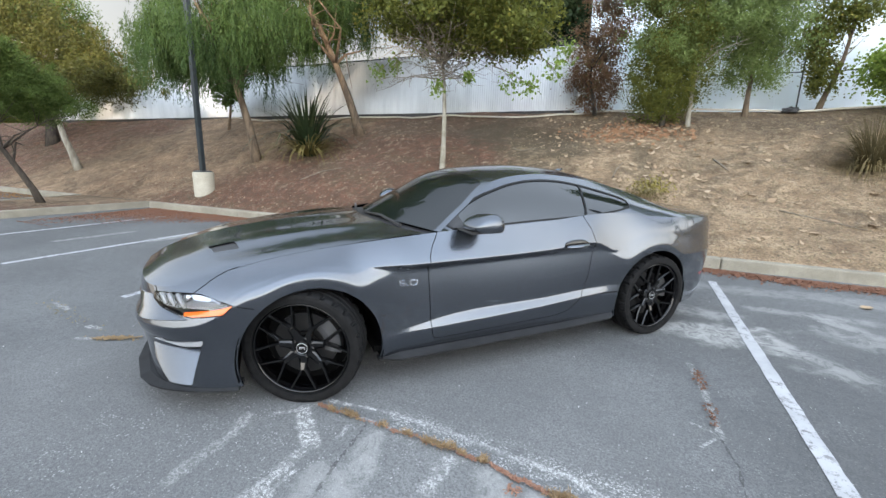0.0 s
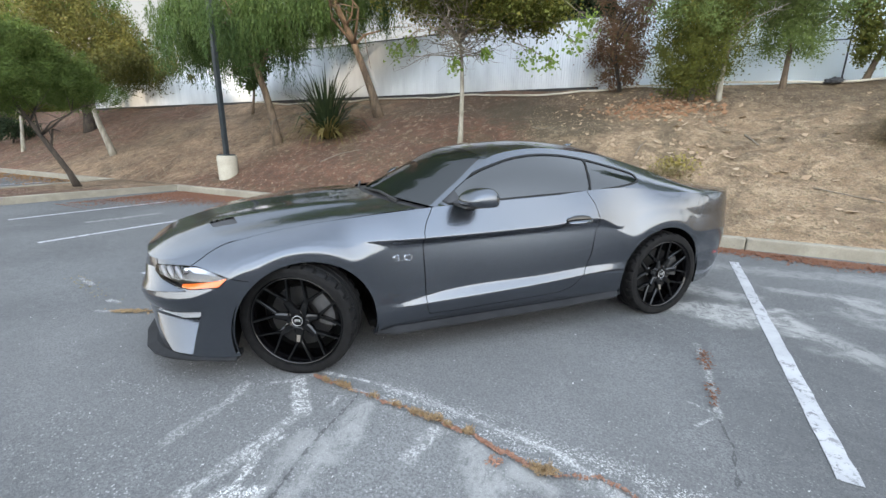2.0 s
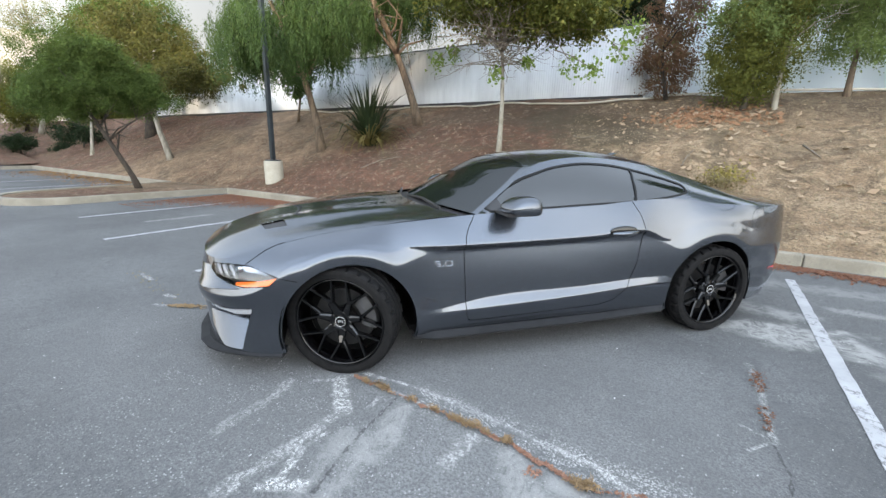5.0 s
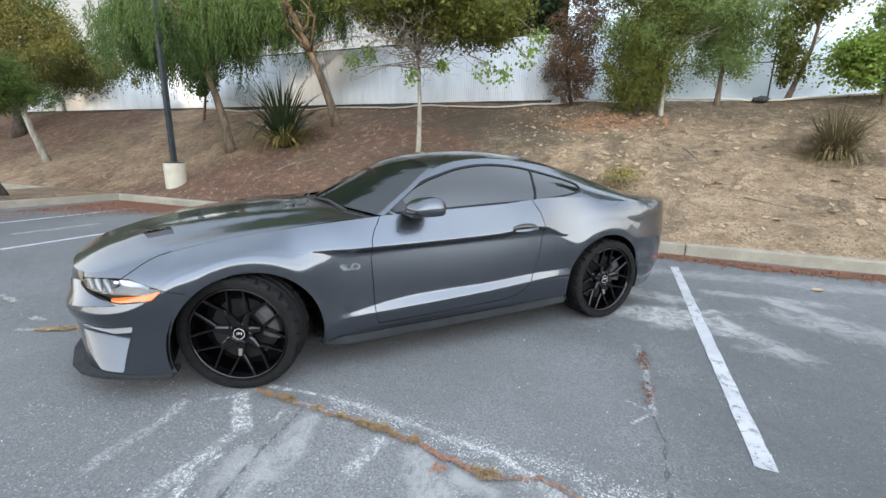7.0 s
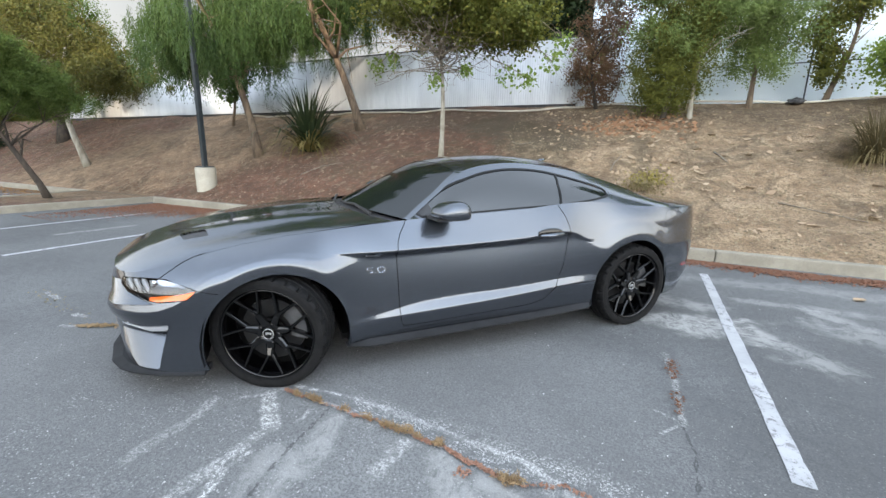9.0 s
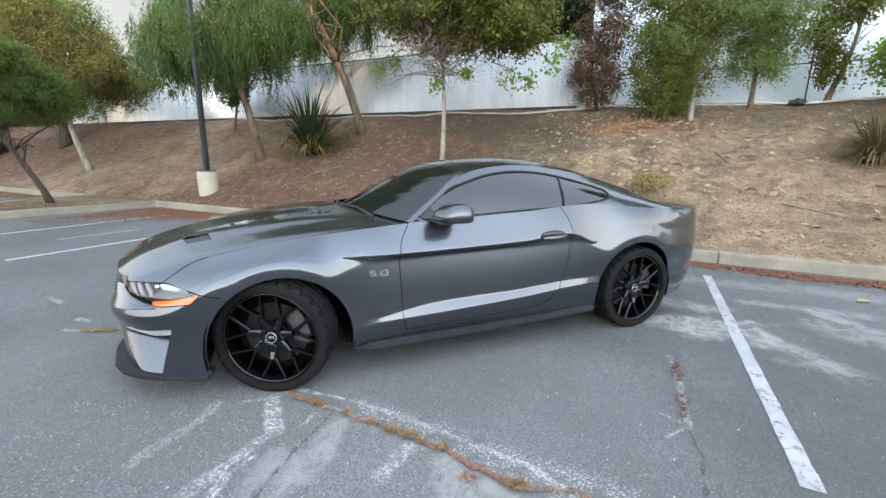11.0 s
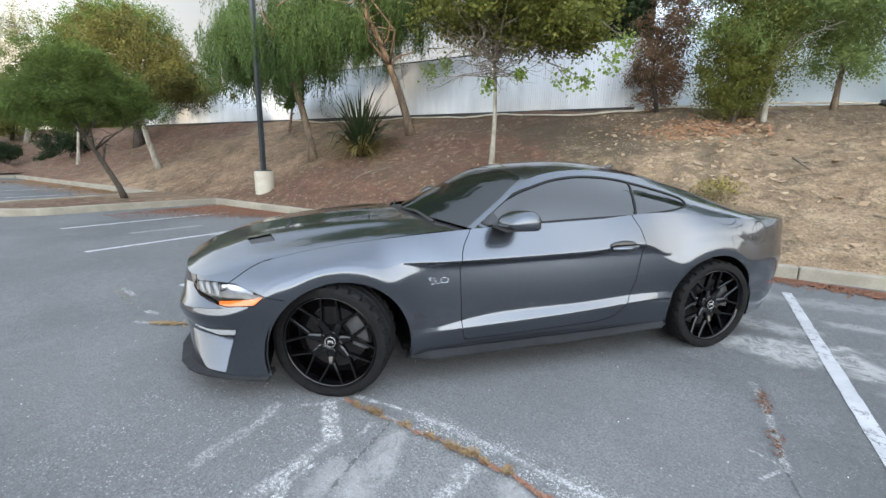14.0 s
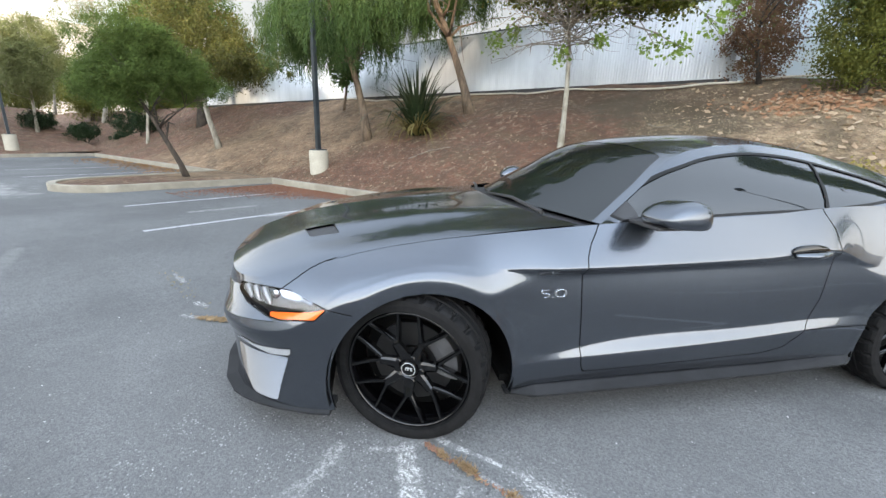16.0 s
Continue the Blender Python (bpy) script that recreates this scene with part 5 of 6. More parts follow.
def build_sides():
    grid, uv, out = side_grid()
    verts, faces = shell(grid, uv, out)
    for x, z, r in ARCHES:
        _, faces = cut(verts, faces, round_field(x, z, r))
    pieces = {}
    for name, outline, gap in (("door", DOOR, 0.0024), ("headlight", LAMP, 0.003), ("fog", FOG, 0.001), ("cheek", CHEEK, 0.001), ("nose_facet", NOSE_FACET, 0.001), ("side_marker", MARKER, 0.001), ("tail_light", TAIL, 0.003), ("grille", GRILLE, 0.0), ("lower_grille", LOW_GRILLE, 0.0)):
        pieces[name], rest = cut(verts, faces, polygon_field(outline, -gap))
        _, faces = cut(verts, rest, polygon_field(outline, gap)) if gap else (None, rest)
    liner = faces + pieces["door"]
    pieces["amber"], pieces["lens"] = cut(verts, pieces["headlight"], polygon_field(AMBER_STRIP))
    flap, faces = cut(verts, faces, round_field(-1.74, 0.865, 0.083))
    _, faces = cut(verts, faces, round_field(-1.74, 0.865, 0.0855))
    # wing, bumpers and quarter panel
    front, rest = cut(verts, faces, lambda uv, p: 0.59 - uv[:, 0])
    bumper, wing = cut(verts, front, polygon_field([(1.70, 0.622), (1.63, 0.597), (1.54, 0.55), (1.5, 0.1), (3.3, 0.1), (3.3, 0.8), (1.9, 0.70), (1.84, 0.684)]))
    tail, rest = cut(verts, rest, polygon_field([(-1.715, 0.1), (-1.72, 0.40), (-1.95, 0.60), (-2.15, 0.66), (-3.2, 0.67), (-3.2, 0.1)]))
    for right in (False, True):
        panel("side_panel", verts, rest, PAINT, car, right=right)
        panel("rear_bumper", verts, tail, PAINT, car, right=right)
        panel("front_wing", verts, wing, PAINT, car, right=right)
        panel("front_bumper", verts, bumper, PAINT, car, right=right)
        door = panel("door", verts, pieces["door"], PAINT, car, right=right)
        panel("fuel_flap" if not right else "side_cover", verts, flap, PAINT, car, right=right)
        panel("body_liner", verts, liner, DARK, car, "black inner shell seen in the panel gaps", right, -0.014)
        lamp = panel("headlight_bowl", verts, pieces["lens"], LAMP_DARK, car, "headlight with three slanted light bars", right, -0.045)
        panel("lens", verts, pieces["lens"], CLEAR, lamp, "clear lens", right, 0.001)
        panel("amber_marker", verts, pieces["amber"], AMBER, lamp, "amber side marker", right, 0.001)
        panel("fog_trim", verts, pieces["fog"], FOG_WHITE, car, "bright daytime running light", right, 0.002)
        panel("side_marker", verts, pieces["side_marker"], RED_LENS, car, "red side marker", right, 0.001)
        panel("tail_light", verts, pieces["tail_light"], RED_LENS, car, "dark red tail light", right, -0.004)
        panel("grille", verts, pieces["grille"], BLACK_PLASTIC, car, "black grille", right, -0.03)
        panel("lower_grille", verts, pieces["lower_grille"], BLACK_PLASTIC, car, "black lower grille", right, -0.03)
        for key, z0, z1, lean, tilt in (("cheek", 0.165, 0.395, 0.07, 0.7), ("nose_facet", 0.50, 0.65, 0.012, 0.95)):
            cheek_panel(verts, pieces[key], right, z0, z1, lean, tilt)
        light_bars(lamp, right)
        door_fittings(door, right)
        for line in SEAMS:
            seam(line, grid.reshape(-1, 3), uv.reshape(-1, 2), right, HOOD_SEAM if line is SEAMS[0] else None)


def cheek_panel(verts, faces, right, z0, z1, lean_most, tilt_most):
    """A flat facet of the bumper: it leans back towards the sky, with a return all round."""
    v = [list(p) for p in verts]
    used = {k for f in faces for k in f}
    for k in used:
        lean = np.clip((v[k][7] - z0) / (z1 - z0), 0, 1) * lean_most * np.clip((2.10 - v[k][6]) / 0.15, 0.0, 1)
        n = np.array(v[k][3:6])
        n[2] = 0
        n /= np.linalg.norm(n)
        tilt = n + np.array([0, 0, tilt_most])
        v[k][:3], v[k][3:6] = list(np.array(v[k][:3]) - n * lean), list(tilt / np.linalg.norm(tilt))
    facet = panel("bumper_facet", v, faces, PAINT, car, right=right)
    edges = {}
    for f in faces:
        for a, b in zip(f, list(f[1:]) + [f[0]]):
            edges[(a, b)] = (b, a) not in edges and edges.get((a, b), True)
    flip = np.array((1, -1 if right else 1, 1))
    rim = [(a, b) for a, b in edges if (b, a) not in edges]
    quad = [[np.array(q[k][:3]) * flip for q, k in ((verts, a), (verts, b), (v, b), (v, a))] for a, b in rim]
    quads("facet_return", np.array(quad), PAINT, facet)


def on_side(l, z, depth=0.0):
    """A point of the left side at that length and height."""
    zs = np.array([float(f(l)) for f, _ in LINES])
    os = np.array([float(o(l)) for _, o in LINES])
    o = np.interp(z, zs, os) + depth
    p, n = plan(np.array(l)), plan_normal(np.array(l))
    return np.array([*(p - n * o), z])


def light_bars(lamp, right):
    """Three slanted light bars, a projector behind and a bright plate for the sky on the lens."""
    flip = np.array((1, -1 if right else 1, 1))
    for n in range(3):
        bm = bmesh.new()
        l = 2.15 - 0.058 * n
        a, b = on_side(l, 0.660, 0.012), on_side(l - 0.058, 0.612 - 0.004 * n, 0.014)
        tube(bm, [a * flip, (a * 0.6 + b * 0.4) * flip, b * flip], [0.010, 0.013, 0.007], 6)
        part("light_bar", bm, LIGHT_BAR, lamp)
    bm = bmesh.new()
    c = on_side(1.965, 0.635, 0.035) * flip
    bmesh.ops.create_uvsphere(bm, u_segments=20, v_segments=12, radius=0.026, matrix=Matrix.Translation(c))
    part("projector", bm, CHROME, lamp, "round chrome projector", True)
    # sky mirrored on the lens, put in as a thin curved plate under its top edge
    bm = bmesh.new()
    rows = []
    for l, top, low in ((1.945, 0.662, 0.652), (1.92, 0.662, 0.632), (1.88, 0.660, 0.628), (1.83, 0.648, 0.626), (1.77, 0.632, 0.622)):
        rows.append([bm.verts.new(on_side(l, z, d) * flip) for z, d in ((top, 0.012), (low, 0.012), (low, 0.02), (top, 0.02))])
    for p, q in zip(rows, rows[1:]):
        for i in range(4):
            bm.faces.new((p[i], p[(i + 1) % 4], q[(i + 1) % 4], q[i]))
    bm.faces.new(rows[0])
    bm.faces.new(rows[-1])
    bmesh.ops.recalc_face_normals(bm, faces=bm.faces)
    part("reflector", bm, SILVER, lamp, "bright plate standing in for sky mirrored in the lens")


def door_fittings(door, right):
    """Handle and mirror."""
    flip = np.array((1, -1 if right else 1, 1))
    pts, radii = [], []
    for t in np.linspace(0, 1, 12):
        p = on_side(-0.417 - 0.2 * t, 0.812 + 0.008 * t, -0.012 - 0.022 * math.sin(math.pi * t))
        pts.append(p * flip)
        radii.append(0.005 + 0.011 * math.sin(math.pi * (0.08 + 0.84 * t)) ** 0.5)
    bm = bmesh.new()
    tube(bm, pts, radii, 12)
    for v in bm.verts:
        v.co.z = 0.808 + (v.co.z - 0.816) * 1.1
    handle = part("handle", bm, PAINT, door, "body-coloured pull handle", True)
    # the recess is not cut: a flat black dome gives its shade
    bm = bmesh.new()
    bmesh.ops.create_uvsphere(bm, u_segments=24, v_segments=10, radius=1.0)
    c = on_side(-0.515, 0.818, 0.002) * flip
    for v in bm.verts:
        v.co = Vector((c[0] + v.co.x * 0.108, c[1] + v.co.y * 0.012, c[2] + v.co.z * 0.038))
    part("handle_recess", bm, BLACK_GLOSS, handle, "black dome standing for the shade in the handle recess", True)
    # mirror: a housing with a black foot
    bm = bmesh.new()
    bmesh.ops.create_uvsphere(bm, u_segments=32, v_segments=20, radius=1.0)
    for v in bm.verts:
        x, y, z = v.co
        power = lambda q, e: math.copysign(abs(q) ** e, q)
        x, y, z = power(x, 0.7), power(y, 0.62), power(z, 0.78)
        drop = math.sqrt(max(0.0, 1 - max(0.0, (x + 0.35) / 1.4) ** 2))
        z = z * 0.078 * drop if z > 0 else max(z, -0.6) * 0.05 * (0.5 + 0.5 * drop)
        v.co = Vector((0.30 + 0.105 * x - 0.02 * y, (1.025 + 0.105 * y) * flip[1], 0.998 + z * (1 + 0.08 * y)))
    if right:
        bmesh.ops.reverse_faces(bm, faces=bm.faces)
    mirror = part("mirror", bm, PAINT, door, "body-coloured mirror housing", True)
    bm = bmesh.new()
    box(bm, 0.235, 0.40, 0.84, 1.06, 0.953, 0.970, 0.008)
    for v in bm.verts:
        v.co.y *= flip[1]
    if right:
        bmesh.ops.reverse_faces(bm, faces=bm.faces)
    part("mirror_foot", bm, BLACK_PLASTIC, mirror, "black mirror foot")


# hood, deck: patches between their edges
def patch(front, rear, centre, side, n=60, m=40, relief=None):
    """A smooth patch: p runs from front to rear, q from the middle to the side."""
    p, q = np.linspace(0, 1, n), np.linspace(0, 1, m)
    f, r, c, s = front(q), rear(q), centre(p), side(p)
    P, Q = p[:, None, None], q[None, :, None]
    g = (1 - P) * f[None] + P * r[None] + (1 - Q) * c[:, None] + Q * s[:, None]
    g -= (1 - P) * (1 - Q) * f[0] + (1 - P) * Q * f[-1] + P * (1 - Q) * r[0] + P * Q * r[-1]
    if relief is not None:
        g[..., 2] += relief(g[..., 0], g[..., 1]) + 0.17 * (Q * Q * (1 - Q) * np.clip(4 * P, 0, 1) * np.clip(3 * (1 - P), 0, 1))[..., 0]
    uv = np.stack([np.repeat(p[:, None], m, 1), np.repeat(q[None], n, 0)], -1)
    return g, uv, np.broadcast_to(np.array([0, 0, 1.0]), g.shape)


HOOD_CORNER, HOOD_END = 1.93, 0.60


def hood_relief(x, y):
    """The raised middle of the hood with a crease on each side, and a soft power bulge."""
    fade = np.clip((2.18 - x) / 0.5, 0, 1) * np.clip((x - 0.6) / 0.5, 0, 1)
    edge = 0.50 + 0.05 * (1.9 - x)
    step = 1 / (1 + np.exp((np.abs(y) - edge) / 0.018))
    dip = np.exp(-((np.abs(y) - edge - 0.1) / 0.07) ** 2)
    return fade * (0.016 * step - 0.006 * dip) + 0.006 * fade * np.cos(np.clip(np.abs(y) / 0.3, 0, 1) * math.pi)


def build_hood():
    zc = curve([(0.0, 2.222, 0.715), (0.06, 2.15, 0.762), (0.2, 1.97, 0.825), (0.45, 1.62, 0.888), (0.75, 1.18, 0.938), (1.0, 0.86, 0.968)])
    front = lambda q: belt(L_FRONT + (HOOD_CORNER - L_FRONT) * q)
    side = lambda p: belt(HOOD_CORNER + (HOOD_END - HOOD_CORNER) * p)
    end = belt(np.array(HOOD_END))

    def centre(p):
        v = zc(p)
        start = belt(np.array(L_FRONT))
        v = np.stack([v[:, 0], 0 * p, v[:, 1]], -1)
        v[0] = start
        return v

    def rear(q):
        c = centre(np.array([0.0, 1.0]))[1]
        out = c + (end - c) * q[:, None]
        out[:, 0] = c[0] + (end[0] - c[0]) * q**2.2
        out[:, 2] = c[2] + (end[2] - c[2]) * q**2
        return out

    g, uv, out = patch(front, rear, centre, side, 90, 70, hood_relief)
    verts, faces = shell(g, uv, out)
    vent, faces = cut(verts, faces, polygon_field([(1.84, 0.425), (1.80, 0.535), (1.665, 0.55), (1.70, 0.44)], 0.0, "xy"))
    gap, _ = cut(verts, faces, lambda uv, p: 0.94 - uv[:, 1])
    faces, _ = cut(verts, faces, lambda uv, p: uv[:, 1] - 0.974)
    for right in (False, True):
        panel("hood_seal", verts, gap, DARK, car, "dark gap along the hood", right, -0.012)
        panel("hood", verts, faces, PAINT, car, right=right)
        panel("hood_vent", verts, vent, BLACK_PLASTIC, car, "black hood vent", right, -0.01)


def build_deck():
    zc = curve([(0.0, -1.74, 1.058), (0.3, -1.95, 1.03), (0.7, -2.2, 1.0), (0.9, -2.33, 0.995), (1.0, -2.37, 0.955)])
    front_c, front_s = np.array([-1.74, 0, 1.058]), belt(np.array(-1.74))
    front = lambda q: np.stack([np.full_like(q, -1.74), front_s[1] * q, front_c[2] + (front_s[2] - front_c[2]) * q**2.4], -1)
    side = lambda p: belt(-1.74 + (-2.22 + 1.74) * p)
    rear = lambda q: belt(L_REAR + (-2.22 - L_REAR) * q)

    def centre(p):
        v = zc(p)
        v = np.stack([v[:, 0], 0 * p, v[:, 1]], -1)
        v[-1] = belt(np.array(L_REAR))
        return v

    g, uv, out = patch(front, rear, centre, side, 50, 40)
    verts, faces = shell(g, uv, out)
    for right in (False, True):
        panel("boot_lid", verts, faces, PAINT, car, right=right)


# roof and glass: middle line, roof rail and the place on the belt, from screen foot to boot
ROOF = curve([(0.0, 0.78, 0.975, 0.50, 0.815, 0.935, 0.50), (0.14, 0.50, 1.115, 0.28, 0.735, 1.085, 0.28), (0.30, 0.14, 1.28, 0.03, 0.645, 1.245, 0.03),
              (0.45, -0.30, 1.348, -0.33, 0.605, 1.297, -0.30), (0.60, -0.70, 1.342, -0.72, 0.59, 1.272, -0.66), (0.78, -1.15, 1.262, -1.15, 0.615, 1.192, -1.08), (1.0, -1.74, 1.058, -1.74, 0.67, 1.022, -1.74)])
WINDOW = [(0.50, 0.962), (0.19, 1.14), (0.05, 1.185), (-0.09, 1.225), (-0.31, 1.252), (-0.55, 1.243), (-0.74, 1.21), (-0.98, 1.15), (-1.06, 1.125), (-1.108, 1.108), (-1.112, 1.09), (-1.10, 1.068), (-1.04, 1.056), (-0.9, 1.037), (-0.63, 1.013), (-0.3, 1.001), (0.07, 0.982), (0.3, 0.97)]


def rounded(points, times=3):
    """A closed outline with its corners cut again and again."""
    pts = np.array(points, float)
    for _ in range(times):
        nxt = np.roll(pts, -1, 0)
        pts = np.stack([pts * 0.75 + nxt * 0.25, pts * 0.25 + nxt * 0.75], 1).reshape(-1, 2)
    return [tuple(p) for p in pts]


WINDOW = rounded(WINDOW)


def build_top():
    a = np.linspace(0, 1, 130)
    v = ROOF(a)
    b = np.linspace(0, 1, 40)
    B = b[None, :]
    xc, zc, xr, yr, zr = (v[:, k][:, None] for k in range(5))
    g = np.stack([xc + (xr - xc) * B**2, yr * B, zc + (zr - zc) * B**2.6], -1)
    uv = np.stack([np.repeat(a[:, None], 40, 1), np.repeat(B, 130, 0)], -1)
    verts, faces = shell(g, uv, np.broadcast_to(np.array([0, 0, 1.0]), g.shape))
    screen, faces = cut(verts, faces, polygon_field([(0.0, -1), (0.0, 0.955), (0.14, 0.945), (0.27, 0.93), (0.285, 0.85), (0.305, 0.5), (0.315, 0.0), (0.315, -1)]))
    back, faces = cut(verts, faces, polygon_field([(0.68, -1), (0.68, 0.7), (0.69, 0.84), (0.72, 0.88), (0.93, 0.86), (0.96, 0.8), (0.975, 0.5), (0.98, -1)]))
    for right in (False, True):
        panel("roof", verts, faces, PAINT, car, right=right)
        panel("windscreen", verts, screen, GLASS_FRONT, car, "dark tinted windscreen", right, -0.002)
        panel("rear_window", verts, back, GLASS_FRONT, car, "dark tinted rear window", right, -0.002)
    # the side between rail and belt
    foot = belt(v[:, 5])
    rail = np.stack([v[:, 2], v[:, 3], v[:, 4]], -1)
    c = np.linspace(0, 1, 44)[None, :, None]
    g = rail[:, None] * (1 - c) + foot[:, None] * c
    g[..., 1] += 0.03 * np.sin(math.pi * c[..., 0]) * np.clip((foot[:, 2] < rail[:, 2] - 0.02)[:, None] * 1.0, 0, 1)
    uv = g[..., [0, 2]]
    verts, faces = shell(g, uv, np.broadcast_to(np.array([0, 1.0, 0.3]), g.shape))
    frame_in, faces = cut(verts, faces, polygon_field(WINDOW, 0.012))
    glass, trim = cut(verts, frame_in, polygon_field(WINDOW))
    pillar, glass = cut(verts, glass, polygon_field([(-0.617, 0.9), (-0.627, 1.0), (-0.707, 1.22), (-0.732, 1.3), (-0.752, 1.3), (-0.727, 1.22), (-0.647, 1.0), (-0.637, 0.9)]))
    rear, front = cut(verts, glass, lambda uv, p: uv[:, 0] + 0.68)
    sail, front = cut(verts, front, polygon_field([(0.6, 0.9), (0.35, 0.9), (0.36, 1.2), (0.6, 1.2)]))
    for right in (False, True):
        panel("roof_side", verts, faces, PAINT, car, right=right)
        panel("window_trim", verts, trim + pillar, TRIM_BLACK, car, "black window trim", right, 0.001)
        panel("side_window", verts, front, GLASS, car, "dark tinted side window", right, -0.004)
        panel("quarter_window", verts, rear, GLASS, car, "dark tinted quarter window", right, -0.004)
        panel("mirror_sail", verts, sail, BLACK_PLASTIC, car, "black corner piece before the window", right, -0.002)


def build_wheel(name, y, steer, m):
    """A tyre on a gloss black rim of seven forked spokes, with disc and caliper; its face looks along +y."""
    wheel = part_empty(name, m)
    bm = bmesh.new()
    sides = 224
    profile = [(0.262, 0.085), (0.272, 0.118), (0.300, 0.120), (0.320, 0.116), (0.330, 0.104), (0.3345, 0.09), (0.3365, 0.06), (0.329, 0.057), (0.329, 0.048), (0.337, 0.045), (0.337, 0.008), (0.329, 0.005), (0.329, -0.005), (0.337, -0.008), (0.337, -0.045), (0.329, -0.048), (0.329, -0.057), (0.3365, -0.06), (0.3345, -0.09), (0.328, -0.11), (0.300, -0.128), (0.262, -0.1)]
    rings = lathe(bm, profile, sides)
    for k in (4, 5, 6, 17, 18, 19):
        for n, v in enumerate(rings[k]):
            if (n + k // 2) % 8 < 2:
                v.co.x *= 0.962
                v.co.z *= 0.962
    bmesh.ops.recalc_face_normals(bm, faces=bm.faces)
    for v in bm.verts:
        r = math.hypot(v.co.x, v.co.z)
        k = 1 - 0.014 * max(0.0, (r - 0.27) / 0.067)
        v.co.x *= k
        v.co.z *= k
    part("tyre", bm, RUBBER, wheel, "black low-profile tyre", False)
    bm = bmesh.new()
    lathe(bm, [(0.262, 0.088), (0.267, 0.1), (0.263, 0.107), (0.257, 0.106), (0.254, 0.102), (0.249, 0.085), (0.246, 0.06), (0.24, 0.0), (0.232, -0.09), (0.262, -0.1)], 96)
    bmesh.ops.recalc_face_normals(bm, faces=bm.faces)
    rim = part("rim", bm, RIM_GLOSS, wheel, "gloss black rim", True)
    for k in range(7):
        a0 = 2 * math.pi * (k + 0.25) / 7
        bm = bmesh.new()
        for lo, hi, r0, r1, w0, w1 in ((0.0, 0.0, 0.05, 0.125, 0.026, 0.016), (0.0, 0.28, 0.118, 0.254, 0.0105, 0.0075), (0.0, -0.28, 0.118, 0.254, 0.0105, 0.0075)):
            ring = []
            for r, a, w, y0, y1 in ((r0, a0 + lo, w0, 0.052, 0.082), ((r0 + r1) / 2, a0 + lo + (hi - lo) * 0.68, (w0 + w1) / 2, 0.058, 0.088), (r1, a0 + hi, w1, 0.07, 0.1)):
                c, t = np.array([math.cos(a), 0, math.sin(a)]), np.array([-math.sin(a), 0, math.cos(a)])
                ring.append([bm.verts.new(c * r + t * s * w * sc + np.array([0, yy, 0])) for s, sc, yy in ((-1, 1.0, y0), (-1, 1.0, y1 - 0.006), (-1, 0.55, y1), (1, 0.55, y1), (1, 1.0, y1 - 0.006), (1, 1.0, y0))])
            for p, q in zip(ring, ring[1:]):
                for i in range(6):
                    bm.faces.new((p[i], p[(i + 1) % 6], q[(i + 1) % 6], q[i]))
            bm.faces.new(ring[0])
            bm.faces.new(ring[-1])
        bmesh.ops.recalc_face_normals(bm, faces=bm.faces)
        part("spoke", bm, BLACK_GLOSS, rim)
    bm = bmesh.new()
    rings = lathe(bm, [(0.072, 0.03), (0.072, 0.07), (0.066, 0.08), (0.045, 0.084), (0.04, 0.08), (0.04, 0.074)], 40)
    bm.faces.new(rings[-1])
    bmesh.ops.recalc_face_normals(bm, faces=bm.faces)
    part("hub", bm, BLACK_GLOSS, rim, shade=False)
    bm = bmesh.new()
    rings = lathe(bm, [(0.034, 0.074), (0.034, 0.087), (0.031, 0.089)], 32)
    bm.faces.new(rings[-1])
    cap = part("centre_cap", bm, BLACK_GLOSS, rim, "black centre cap with a pale ring and bars")
    bm = bmesh.new()
    lathe(bm, [(0.0305, 0.0893), (0.0305, 0.0905), (0.028, 0.0905), (0.028, 0.0893)], 32)
    for x, z, w, h in ((-0.011, 0.002, 0.004, 0.013), (0.001, 0.002, 0.004, 0.013), (0.004, 0.006, 0.018, 0.004), (-0.012, 0.006, 0.01, 0.004), (-0.015, -0.004, 0.004, 0.006), (0.012, -0.002, 0.004, 0.009)):
        box(bm, x - w / 2, x + w / 2, 0.089, 0.0905, z - h / 2, z + h / 2)
    part("cap_mark", bm, MARK, rim, "pale plain mark on the cap")
    for k in range(5):
        a = 2 * math.pi * (k + 0.5) / 5
        bm = bmesh.new()
        rings = lathe(bm, [(0.011, 0.06), (0.011, 0.088), (0.008, 0.091)], 6, centre=(0.055 * math.cos(a), 0, 0.055 * math.sin(a)))
        bm.faces.new(rings[-1])
        bmesh.ops.recalc_face_normals(bm, faces=bm.faces)
        part("wheel_nut", bm, BLACK_GLOSS, rim)
    bm = bmesh.new()
    rings = lathe(bm, [(0.06, 0.0), (0.075, 0.012), (0.18, 0.012), (0.18, -0.02), (0.06, -0.02)], 64)
    bmesh.ops.recalc_face_normals(bm, faces=bm.faces)
    part("brake_disc", bm, STEEL, wheel, "grey steel brake disc")
    bm = bmesh.new()
    ring = []
    for k in range(9):
        a = math.radians(-32 + 8 * k + 20)
        c = np.array([-math.cos(a), 0, math.sin(a)])
        ring.append([bm.verts.new(c * r + np.array([0, yy, 0])) for r, yy in ((0.115, 0.0), (0.115, 0.042), (0.15, 0.05), (0.205, 0.046), (0.212, 0.0))])
    for p, q in zip(ring, ring[1:]):
        for i in range(5):
            bm.faces.new((p[i], p[(i + 1) % 5], q[(i + 1) % 5], q[i]))
    bm.faces.new(ring[0])
    bm.faces.new(ring[-1])
    bmesh.ops.recalc_face_normals(bm, faces=bm.faces)
    part("caliper", bm, CALIPER, wheel, "grey brake caliper")
